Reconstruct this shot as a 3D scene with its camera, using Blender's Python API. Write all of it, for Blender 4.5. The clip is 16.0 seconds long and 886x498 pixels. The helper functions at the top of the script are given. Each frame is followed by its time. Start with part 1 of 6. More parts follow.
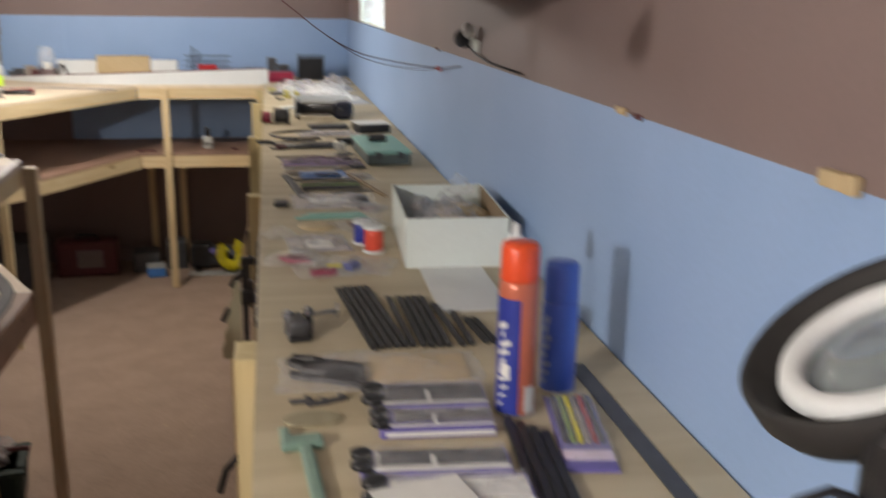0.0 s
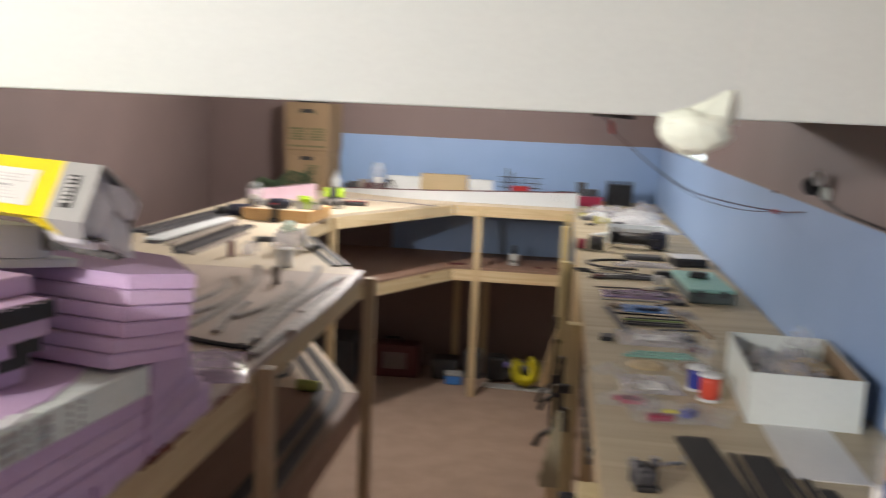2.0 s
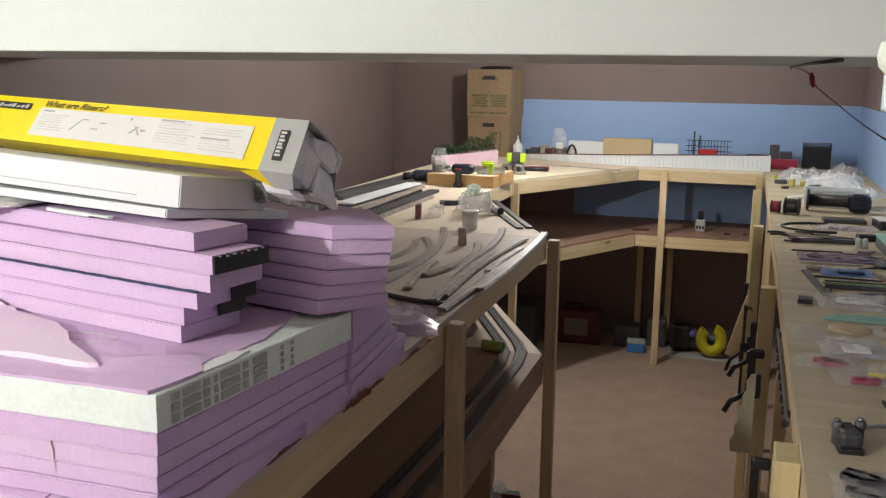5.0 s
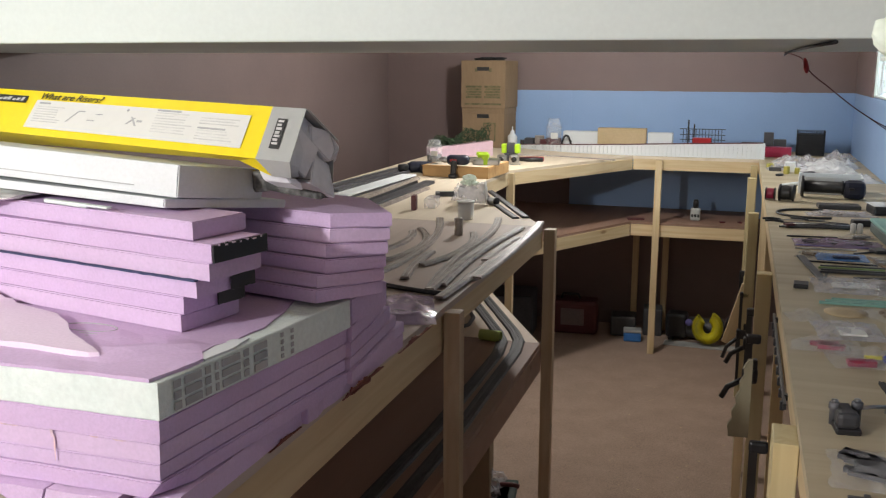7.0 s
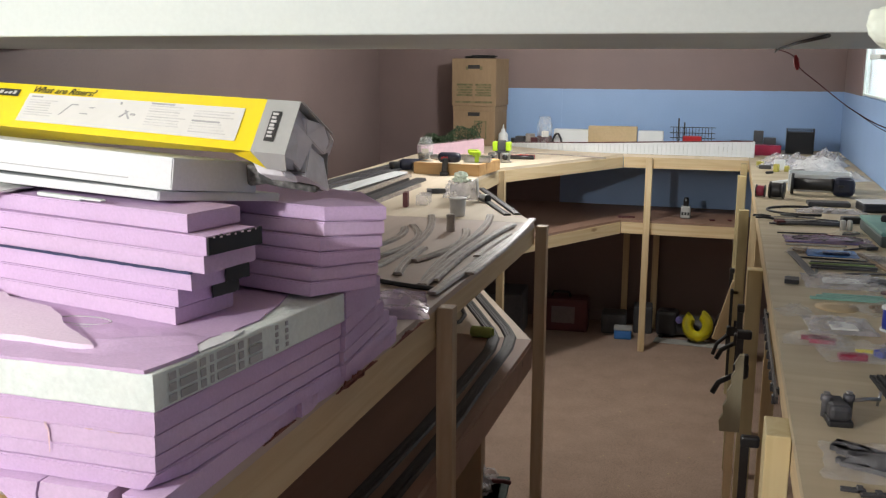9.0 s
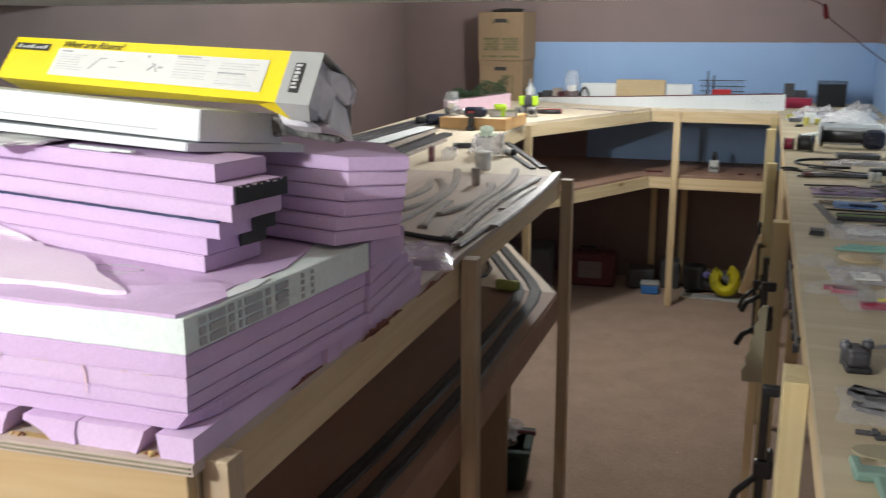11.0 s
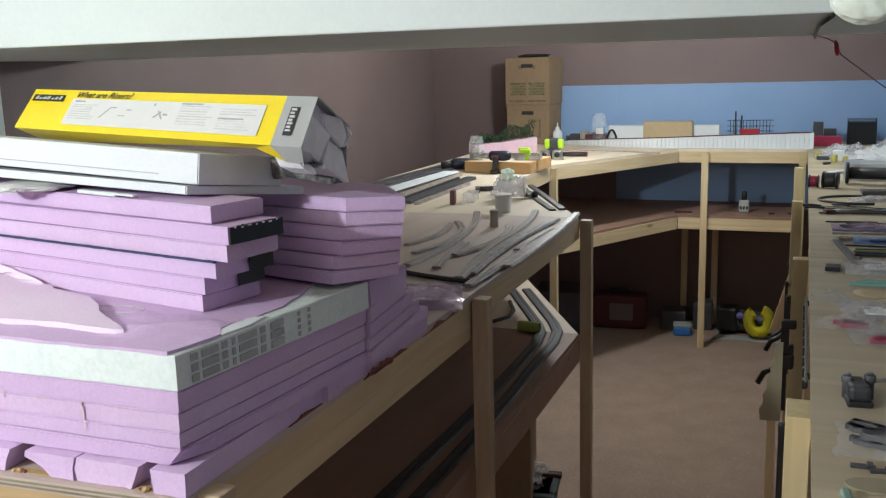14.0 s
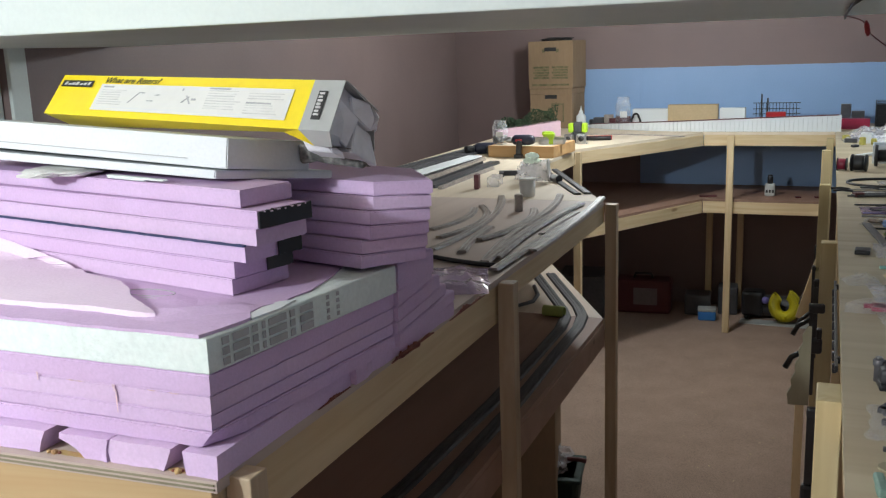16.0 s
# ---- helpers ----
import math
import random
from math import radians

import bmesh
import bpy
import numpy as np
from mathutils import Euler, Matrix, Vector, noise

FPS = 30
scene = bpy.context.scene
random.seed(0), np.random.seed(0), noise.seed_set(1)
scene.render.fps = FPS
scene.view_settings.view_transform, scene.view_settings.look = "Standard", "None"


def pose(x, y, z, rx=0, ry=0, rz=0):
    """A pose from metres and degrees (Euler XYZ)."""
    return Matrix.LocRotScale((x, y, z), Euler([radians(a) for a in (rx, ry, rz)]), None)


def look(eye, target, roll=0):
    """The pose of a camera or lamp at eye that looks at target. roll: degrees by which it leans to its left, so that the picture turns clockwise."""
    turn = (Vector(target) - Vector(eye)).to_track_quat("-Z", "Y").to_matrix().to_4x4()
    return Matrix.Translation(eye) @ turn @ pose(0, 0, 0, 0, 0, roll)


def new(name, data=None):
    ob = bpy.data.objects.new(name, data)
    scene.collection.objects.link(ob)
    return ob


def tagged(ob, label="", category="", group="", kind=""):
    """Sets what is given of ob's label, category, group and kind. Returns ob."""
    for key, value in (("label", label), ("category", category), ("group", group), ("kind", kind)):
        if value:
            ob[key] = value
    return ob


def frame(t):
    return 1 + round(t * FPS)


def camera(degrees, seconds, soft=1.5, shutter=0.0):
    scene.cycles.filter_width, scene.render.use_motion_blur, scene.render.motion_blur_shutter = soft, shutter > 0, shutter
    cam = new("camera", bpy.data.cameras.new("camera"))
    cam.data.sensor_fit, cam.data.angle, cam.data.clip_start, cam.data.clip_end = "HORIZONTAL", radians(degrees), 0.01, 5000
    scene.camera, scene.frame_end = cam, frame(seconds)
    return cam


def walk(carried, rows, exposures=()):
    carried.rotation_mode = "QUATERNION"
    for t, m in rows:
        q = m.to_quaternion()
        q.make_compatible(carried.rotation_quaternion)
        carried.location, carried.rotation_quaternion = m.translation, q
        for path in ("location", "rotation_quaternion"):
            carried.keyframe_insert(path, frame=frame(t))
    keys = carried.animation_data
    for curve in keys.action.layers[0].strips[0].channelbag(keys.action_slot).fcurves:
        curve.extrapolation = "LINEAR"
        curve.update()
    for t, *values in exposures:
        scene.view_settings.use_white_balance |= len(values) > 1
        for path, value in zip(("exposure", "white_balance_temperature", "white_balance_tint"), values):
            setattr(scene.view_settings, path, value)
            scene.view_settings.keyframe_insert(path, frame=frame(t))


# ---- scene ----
cam = camera(50.9, 16.0, soft=1.2, shutter=0.9)
EXPOSURES = (
    (0, -0.04, 7350, 11.5), (0.5, 0.12, 7450, 13), (1, 0.08, 7300, 13.5), (1.5, 0.06, 7150, 14), (2, -0.03, 7100, 12.5), (2.5, -0.2, 7050, 11), (3, -0.4, 6950, 9), (4, -0.3, 7000, 9),
    (6.5, -0.3, 6800, 8), (8, -0.3, 6800, 8), (10.5, -0.12, 6600, 6), (11.5, -0.12, 6400, 4), (12.5, -0.33, 6250, 3), (14, -0.33, 6250, 3), (16, -0.3, 6200, 3),
)
PATH = [
    (0, (0.114, 0.057, 1.71), (0.47, 1.953, 1.183), 1.0),
    (0.5, (0.083, 0.074, 1.728), (0.291, 2.017, 1.299), 1.5),
    (1, (0.061, 0.075, 1.739), (0.16, 2.041, 1.384), 2.1),
    (1.5, (0.034, 0.064, 1.749), (-0.02, 2.038, 1.431), 2.6),
    (2, (-0.012, 0.046, 1.756), (-0.249, 2.009, 1.453), 2.5),
    (2.5, (-0.038, 0.041, 1.752), (-0.572, 1.944, 1.449), 1.8),
    (3, (-0.023, 0.04, 1.75), (-0.651, 1.909, 1.411), 0.8),
    (3.5, (-0.004, 0.037, 1.736), (-0.53, 1.93, 1.363), 1.2),
    (4, (-0.02, 0.032, 1.735), (-0.588, 1.912, 1.359), 1.5),
    (6.5, (-0.028, 0.015, 1.724), (-0.646, 1.878, 1.34), 0.4),
    (7, (-0.028, 0.015, 1.723), (-0.622, 1.884, 1.332), 0.1),
    (7.5, (-0.033, 0.017, 1.722), (-0.619, 1.888, 1.331), 0.2),
    (8, (-0.035, 0.013, 1.722), (-0.622, 1.885, 1.333), 0.2),
    (10.5, (-0.027, 0.006, 1.701), (-0.573, 1.879, 1.26), 0.1),
    (11, (-0.017, -0.012, 1.708), (-0.642, 1.826, 1.226), -0.3),
    (11.5, (0.02, -0.007, 1.704), (-0.689, 1.802, 1.233), -1.0),
    (12, (0.041, -0.019, 1.705), (-0.697, 1.794, 1.294), -1.7),
    (12.5, (0.045, -0.019, 1.704), (-0.678, 1.81, 1.341), -0.9),
    (13, (0.043, -0.012, 1.7), (-0.69, 1.813, 1.339), -0.9),
    (13.5, (0.049, -0.013, 1.702), (-0.672, 1.816, 1.332), -1.0),
    (14, (0.054, -0.01, 1.699), (-0.658, 1.819, 1.315), -1.6),
    (14.5, (0.053, -0.01, 1.698), (-0.667, 1.815, 1.309), -1.8),
    (15, (0.052, -0.009, 1.697), (-0.683, 1.808, 1.3), -2.1),
    (15.5, (0.045, -0.011, 1.697), (-0.701, 1.8, 1.291), -1.8),
    (16, (0.045, -0.013, 1.697), (-0.709, 1.793, 1.283), -2.0),
]
walk(cam, [(t, look(eye, target, roll)) for t, eye, target, roll in PATH], EXPOSURES)

# ---- world and lamps ----
world = bpy.data.worlds.new("world")
scene.world = world
world.use_nodes = True
wn = world.node_tree.nodes
sky = wn.new("ShaderNodeTexSky")
sky.sky_type, sky.sun_disc, sky.sun_elevation, sky.sun_rotation = "NISHITA", False, radians(35), radians(60)
world.node_tree.links.new(sky.outputs[0], wn["Background"].inputs[0])
wn["Background"].inputs[1].default_value = 0.1


def bulb(name, at, watts, radius, colour):
    data = bpy.data.lights.new(name, "POINT")
    data.shadow_soft_size, data.energy, data.color = radius, watts, colour
    ob = new(name, data)
    ob.location = at
    return ob


bulb("lamp_near", (-1.62, -0.60, 2.06), 162, 0.05, (0.94, 0.96, 1.0))
bulb("lamp_far", (-0.88, 4.45, 1.955), 57, 0.06, (0.97, 0.97, 1.0))

# ---- materials ----


def material(name, base, rough=0.6, metal=0.0, second=None, scale=6.0, stretch=(1, 1, 1), fine=0.12, bump=0.15, bumpscale=60.0, alpha=1.0, transmit=0.0, coat=0.0, island=0.0):
    """Two scales of variation between base and second, fine grain and bump."""
    m = bpy.data.materials.new(name)
    m.use_nodes = True
    nt = m.node_tree
    n, lk = nt.nodes, nt.links
    b = n["Principled BSDF"]
    b.inputs["Roughness"].default_value = rough
    b.inputs["Metallic"].default_value = metal
    b.inputs["Coat Weight"].default_value = coat
    if transmit:
        b.inputs["Transmission Weight"].default_value = transmit
    if alpha < 1:
        b.inputs["Alpha"].default_value = alpha
    tc = n.new("ShaderNodeTexCoord")
    mp = n.new("ShaderNodeMapping")
    mp.inputs["Scale"].default_value = stretch
    lk.new(tc.outputs["Object"], mp.inputs["Vector"])
    info = n.new("ShaderNodeObjectInfo")
    shift = n.new("ShaderNodeVectorMath")
    shift.operation = "SCALE"
    shift.inputs[0].default_value = (7.3, 3.1, 5.7)
    lk.new(info.outputs["Random"], shift.inputs["Scale"])
    add = n.new("ShaderNodeVectorMath")
    lk.new(mp.outputs[0], add.inputs[0])
    lk.new(shift.outputs[0], add.inputs[1])
    big = n.new("ShaderNodeTexNoise")
    big.inputs["Scale"].default_value, big.inputs["Detail"].default_value = scale, 4
    lk.new(add.outputs[0], big.inputs["Vector"])
    small = n.new("ShaderNodeTexNoise")
    small.inputs["Scale"].default_value, small.inputs["Detail"].default_value = bumpscale, 5
    lk.new(add.outputs[0], small.inputs["Vector"])
    ramp = n.new("ShaderNodeMapRange")
    ramp.inputs[1].default_value, ramp.inputs[2].default_value = 0.35, 0.65
    lk.new(big.outputs["Fac"], ramp.inputs[0])
    mix = n.new("ShaderNodeMix")
    mix.data_type = "RGBA"
    mix.inputs["A"].default_value = (*base, 1)
    mix.inputs["B"].default_value = (*(second or [c * 0.85 for c in base]), 1)
    lk.new(ramp.outputs[0], mix.inputs["Factor"])
    grain = n.new("ShaderNodeMapRange")
    grain.inputs[1].default_value, grain.inputs[2].default_value = 0.3, 0.7
    grain.inputs[3].default_value, grain.inputs[4].default_value = 1 - fine, 1 + fine
    lk.new(small.outputs["Fac"], grain.inputs[0])
    val = n.new("ShaderNodeHueSaturation")
    lk.new(grain.outputs[0], val.inputs["Value"])
    lk.new(mix.outputs["Result"], val.inputs["Color"])
    last = val.outputs[0]
    if island:
        geo = n.new("ShaderNodeNewGeometry")
        isl = n.new("ShaderNodeMapRange")
        isl.inputs[3].default_value, isl.inputs[4].default_value = 1 - island, 1 + island
        lk.new(geo.outputs["Random Per Island"], isl.inputs[0])
        hs = n.new("ShaderNodeHueSaturation")
        lk.new(isl.outputs[0], hs.inputs["Value"])
        lk.new(last, hs.inputs["Color"])
        last = hs.outputs[0]
    lk.new(last, b.inputs["Base Color"])
    bp = n.new("ShaderNodeBump")
    bp.inputs["Strength"].default_value, bp.inputs["Distance"].default_value = bump, 0.002
    lk.new(small.outputs["Fac"], bp.inputs["Height"])
    lk.new(bp.outputs[0], b.inputs["Normal"])
    return m


def wood(name, base, second, along, rings=26.0):
    """Sawn softwood: long grain along an axis, a few knots."""
    m = bpy.data.materials.new(name)
    m.use_nodes = True
    n, lk = m.node_tree.nodes, m.node_tree.links
    b = n["Principled BSDF"]
    b.inputs["Roughness"].default_value = 0.62
    tc = n.new("ShaderNodeTexCoord")
    mp = n.new("ShaderNodeMapping")
    mp.inputs["Scale"].default_value = [0.07 if a == along else 1.0 for a in "xyz"]
    lk.new(tc.outputs["Object"], mp.inputs["Vector"])
    info = n.new("ShaderNodeObjectInfo")
    shift = n.new("ShaderNodeVectorMath")
    shift.operation = "SCALE"
    shift.inputs[0].default_value = (11.3, 5.1, 8.7)
    lk.new(info.outputs["Random"], shift.inputs["Scale"])
    add = n.new("ShaderNodeVectorMath")
    lk.new(mp.outputs[0], add.inputs[0])
    lk.new(shift.outputs[0], add.inputs[1])
    grain = n.new("ShaderNodeTexNoise")
    grain.inputs["Scale"].default_value, grain.inputs["Detail"].default_value, grain.inputs["Distortion"].default_value = rings, 6, 1.6
    lk.new(add.outputs[0], grain.inputs["Vector"])
    mr = n.new("ShaderNodeMapRange")
    mr.inputs[1].default_value, mr.inputs[2].default_value = 0.38, 0.68
    lk.new(grain.outputs["Fac"], mr.inputs[0])
    mix = n.new("ShaderNodeMix")
    mix.data_type = "RGBA"
    mix.inputs["A"].default_value, mix.inputs["B"].default_value = (*base, 1), (*second, 1)
    lk.new(mr.outputs[0], mix.inputs["Factor"])
    knots = n.new("ShaderNodeTexVoronoi")
    knots.inputs["Scale"].default_value = 3.4
    km = n.new("ShaderNodeMapping")
    km.inputs["Scale"].default_value = [0.6 if a == along else 1.6 for a in "xyz"]
    lk.new(tc.outputs["Object"], km.inputs["Vector"])
    add2 = n.new("ShaderNodeVectorMath")
    lk.new(km.outputs[0], add2.inputs[0])
    lk.new(shift.outputs[0], add2.inputs[1])
    lk.new(add2.outputs[0], knots.inputs["Vector"])
    kr = n.new("ShaderNodeMapRange")
    kr.inputs[1].default_value, kr.inputs[2].default_value, kr.inputs[3].default_value, kr.inputs[4].default_value = 0.035, 0.075, 0.75, 0.0
    lk.new(knots.outputs["Distance"], kr.inputs[0])
    mix2 = n.new("ShaderNodeMix")
    mix2.data_type = "RGBA"
    lk.new(kr.outputs[0], mix2.inputs["Factor"])
    lk.new(mix.outputs["Result"], mix2.inputs["A"])
    mix2.inputs["B"].default_value = (base[0] * 0.35, base[1] * 0.24, base[2] * 0.16, 1)
    tone = n.new("ShaderNodeMapRange")
    tone.inputs[3].default_value, tone.inputs[4].default_value = 0.86, 1.1
    lk.new(info.outputs["Random"], tone.inputs[0])
    hs = n.new("ShaderNodeHueSaturation")
    lk.new(tone.outputs[0], hs.inputs["Value"])
    lk.new(mix2.outputs["Result"], hs.inputs["Color"])
    lk.new(hs.outputs[0], b.inputs["Base Color"])
    bp = n.new("ShaderNodeBump")
    bp.inputs["Strength"].default_value, bp.inputs["Distance"].default_value = 0.2, 0.001
    lk.new(grain.outputs["Fac"], bp.inputs["Height"])
    lk.new(bp.outputs[0], b.inputs["Normal"])
    return m


def glowing(name, colour, strength):
    m = bpy.data.materials.new(name)
    m.use_nodes = True
    n = m.node_tree.nodes
    e = n.new("ShaderNodeEmission")
    e.inputs[0].default_value, e.inputs[1].default_value = (*colour, 1), strength
    m.node_tree.links.new(e.outputs[0], n["Material Output"].inputs[0])
    return m


def film_plastic(name, tint=(0.9, 0.9, 0.92), clear=0.75, wrinkle=0.8):
    """Thin clear film: mostly see-through, with sharp wrinkled gloss."""
    m = bpy.data.materials.new(name)
    m.use_nodes = True
    n, lk = m.node_tree.nodes, m.node_tree.links
    b = n["Principled BSDF"]
    b.inputs["Base Color"].default_value = (*tint, 1)
    b.inputs["Roughness"].default_value = 0.07
    tr = n.new("ShaderNodeBsdfTransparent")
    mx = n.new("ShaderNodeMixShader")
    nz = n.new("ShaderNodeTexNoise")
    nz.inputs["Scale"].default_value, nz.inputs["Detail"].default_value = 45, 3
    tc = n.new("ShaderNodeTexCoord")
    lk.new(tc.outputs["Object"], nz.inputs["Vector"])
    mr = n.new("ShaderNodeMapRange")
    mr.inputs[1].default_value, mr.inputs[2].default_value, mr.inputs[3].default_value, mr.inputs[4].default_value = 0.35, 0.7, min(0.97, clear + 0.08), clear - 0.07
    lk.new(nz.outputs["Fac"], mr.inputs[0])
    lk.new(mr.outputs[0], mx.inputs[0])
    lk.new(b.outputs[0], mx.inputs[1])
    lk.new(tr.outputs[0], mx.inputs[2])
    bp = n.new("ShaderNodeBump")
    bp.inputs["Strength"].default_value, bp.inputs["Distance"].default_value = wrinkle, 0.004
    lk.new(nz.outputs["Fac"], bp.inputs["Height"])
    lk.new(bp.outputs[0], b.inputs["Normal"])
    lk.new(mx.outputs[0], n["Material Output"].inputs[0])
    return m


BLUE = material("wall_blue", (0.292, 0.435, 0.68), 0.55, second=(0.268, 0.41, 0.65), scale=3, fine=0.03, bump=0.12, bumpscale=140)
BROWN = material("wall_brown", (0.225, 0.165, 0.155), 0.6, second=(0.205, 0.15, 0.142), scale=3, fine=0.03, bump=0.12, bumpscale=140)
WHITE = material("white_paint", (0.703, 0.770, 0.734), 0.55, second=(0.678, 0.745, 0.709), scale=2, fine=0.02, bump=0.08, bumpscale=120)
REDGLUE = material("dark_red_adhesive", (0.16, 0.035, 0.025), 0.7, second=(0.22, 0.075, 0.045), scale=30, fine=0.2)
DRYGLUE = material("dried_glue", (0.55, 0.39, 0.16), 0.6, second=(0.36, 0.21, 0.10), scale=60, fine=0.2)
RUST = material("rust_stain", (0.66, 0.46, 0.46), 0.85, second=(0.64, 0.48, 0.58), scale=80, fine=0.2)
OLIVE = material("olive_label", (0.42, 0.38, 0.08), 0.5, fine=0.1)
LENS = material("clear_lens", (0.80, 0.88, 0.90), 0.06, transmit=0.85, fine=0.0, bump=0.0)
DULL = material("beige_paint", (0.62, 0.58, 0.53), 0.7, second=(0.59, 0.55, 0.50), scale=3, fine=0.03)
CARPET = material("carpet", (0.355, 0.256, 0.198), 0.95, second=(0.312, 0.224, 0.173), scale=7, fine=0.3, bump=0.6, bumpscale=260)
PLY = wood("birch_plywood", (0.575, 0.495, 0.34), (0.45, 0.37, 0.24), "x", 9)
PLYY = wood("plywood_grain_along_y", (0.66, 0.57, 0.44), (0.59, 0.50, 0.37), "y", 7)
DECKPLY = wood("worn_plywood_deck", (0.58, 0.475, 0.41), (0.50, 0.405, 0.345), "y", 7)
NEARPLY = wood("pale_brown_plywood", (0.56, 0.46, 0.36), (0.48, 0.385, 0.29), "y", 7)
# also darkens the near lower deck in place of shade
LOWPLY = wood("brown_and_shaded_plywood", (0.315, 0.192, 0.14), (0.26, 0.155, 0.11), "y", 7)
OLIVEPLY = wood("olive_and_shaded_plywood", (0.30, 0.27, 0.18), (0.24, 0.21, 0.13), "y", 12)
PINE = {a: wood("pine_" + a, (0.64, 0.51, 0.31), (0.55, 0.41, 0.23), a) for a in "xyz"}
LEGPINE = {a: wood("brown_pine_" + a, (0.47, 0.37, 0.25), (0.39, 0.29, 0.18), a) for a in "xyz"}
FRONTPINE = wood("knotty_orange_pine", (0.609, 0.461, 0.252), (0.470, 0.287, 0.122), "x", 10)
ORANGEPINE = wood("orange_pine", (0.62, 0.38, 0.16), (0.52, 0.29, 0.11), "x", 12)
PALE = {a: wood("pale_pine_" + a, (0.62, 0.53, 0.30), (0.55, 0.45, 0.24), a) for a in "xyz"}
CARD = material("corrugated_card", (0.275, 0.19, 0.112), 0.8, second=(0.24, 0.165, 0.095), scale=5, fine=0.06, stretch=(1, 1, 0.3))
PINK = material("pink_foam", (0.605, 0.450, 0.655), 0.75, second=(0.575, 0.42, 0.615), scale=7, fine=0.05, bump=0.2, bumpscale=220)
DUSTDARK = material("dark_dent", (0.22, 0.13, 0.20), 0.9, fine=0.2)
DUSTPINK = material("dusty_pink_foam", (0.66, 0.47, 0.55), 0.75, second=(0.62, 0.43, 0.51), scale=9, fine=0.05)
PINKS = [PINK, material("pink_foam_faded", (0.62, 0.468, 0.66), 0.75, second=(0.595, 0.438, 0.62), scale=5, fine=0.05, bump=0.2, bumpscale=180), material("pink_foam_deep", (0.59, 0.430, 0.64), 0.75, second=(0.565, 0.405, 0.605), scale=9, fine=0.05, bump=0.2, bumpscale=240)]
PALEPINK = material("pale_pink_foam", (0.77, 0.65, 0.76), 0.75, second=(0.74, 0.61, 0.73), scale=7, fine=0.04, bump=0.3, bumpscale=200)
EPS = material("white_bead_foam", (0.74, 0.81, 0.77), 0.6, second=(0.70, 0.78, 0.74), scale=30, fine=0.05, bump=0.9, bumpscale=130)
WHITEFOAM = material("white_smooth_foam", (0.70, 0.73, 0.735), 0.6, second=(0.68, 0.71, 0.715), scale=8, fine=0.03, bump=0.15, bumpscale=200)
YELLOW = material("yellow_print", (0.92, 0.75, 0.012), 0.35, second=(0.90, 0.70, 0.012), scale=4, fine=0.02, bump=0.05)
GREYCARD = material("grey_print", (0.42, 0.43, 0.41), 0.4, second=(0.38, 0.39, 0.38), scale=5, fine=0.03, bump=0.05)
PAPER = material("white_print", (0.73, 0.73, 0.695), 0.45, scale=6, second=(0.70, 0.70, 0.665), fine=0.02, bump=0.05)
INK = material("dark_print", (0.03, 0.03, 0.03), 0.5, fine=0.1)
PALEBLUE = material("pale_blue_print", (0.30, 0.42, 0.62), 0.5, fine=0.1)
PALEINK = material("pale_grey_print", (0.66, 0.66, 0.64), 0.5, fine=0.1)
FAINT = material("faint_print", (0.42, 0.43, 0.43), 0.5, fine=0.1)
SCRAPSHADE = material("dark_foam_and_shade", (0.05, 0.05, 0.048), 0.85, second=(0.22, 0.21, 0.20), scale=70, fine=0.3, bump=0.6, bumpscale=120)
FOAMGREY = material("grey_foam_filling", (0.80, 0.80, 0.83), 0.7, second=(0.70, 0.70, 0.73), scale=8, fine=0.06, bump=0.3)
BLACK = material("black_plastic", (0.015, 0.015, 0.017), 0.4, second=(0.022, 0.022, 0.024), fine=0.1)
DARKTRACK = material("dark_roadbed", (0.055, 0.048, 0.045), 0.6, second=(0.04, 0.035, 0.033), scale=25, fine=0.2)
MATTEBLACK = material("matt_black_plastic", (0.018, 0.017, 0.017), 0.75, second=(0.026, 0.025, 0.024), fine=0.1)
DARKGREY = material("dark_grey_plastic", (0.05, 0.05, 0.055), 0.45, second=(0.07, 0.07, 0.075), fine=0.15)
IRON = material("iron_grey_plastic", (0.085, 0.085, 0.095), 0.5, second=(0.12, 0.12, 0.13), fine=0.2)
CRIMSON = material("crimson_plastic", (0.30, 0.018, 0.055), 0.35, fine=0.08)
DULLGREEN = material("dull_green_plastic", (0.20, 0.32, 0.26), 0.5, fine=0.08)
TANCARD = material("tan_card", (0.52, 0.40, 0.24), 0.75, second=(0.48, 0.37, 0.21), scale=6, fine=0.05)
TRACK = material("grey_roadbed", (0.40, 0.345, 0.295), 0.36, second=(0.25, 0.215, 0.185), scale=30, fine=0.25, bump=0.4, bumpscale=300)
OLDRAIL = material("dull_rail", (0.46, 0.44, 0.41), 0.28, metal=0.85, fine=0.15)
STEEL = material("steel", (0.5, 0.5, 0.5), 0.3, metal=1.0, fine=0.08)
RED = material("red_plastic", (0.42, 0.022, 0.028), 0.35, fine=0.05)
ORANGE = material("orange_cap", (0.85, 0.085, 0.035), 0.3, second=(0.8, 0.09, 0.02), fine=0.02, coat=0.3)
ORANGECAN = material("orange_can", (0.62, 0.17, 0.10), 0.3, metal=0.2, fine=0.03, coat=0.3)
BLUECAN = material("blue_can", (0.055, 0.15, 0.66), 0.3, second=(0.05, 0.14, 0.62), fine=0.03, coat=0.4)
BLUEPRINT = material("blue_print", (0.03, 0.05, 0.33), 0.35, fine=0.04)
LIME = material("lime_plastic", (0.45, 0.70, 0.03), 0.4, fine=0.05)
TEAL = material("teal_plastic", (0.20, 0.40, 0.34), 0.5, fine=0.06)
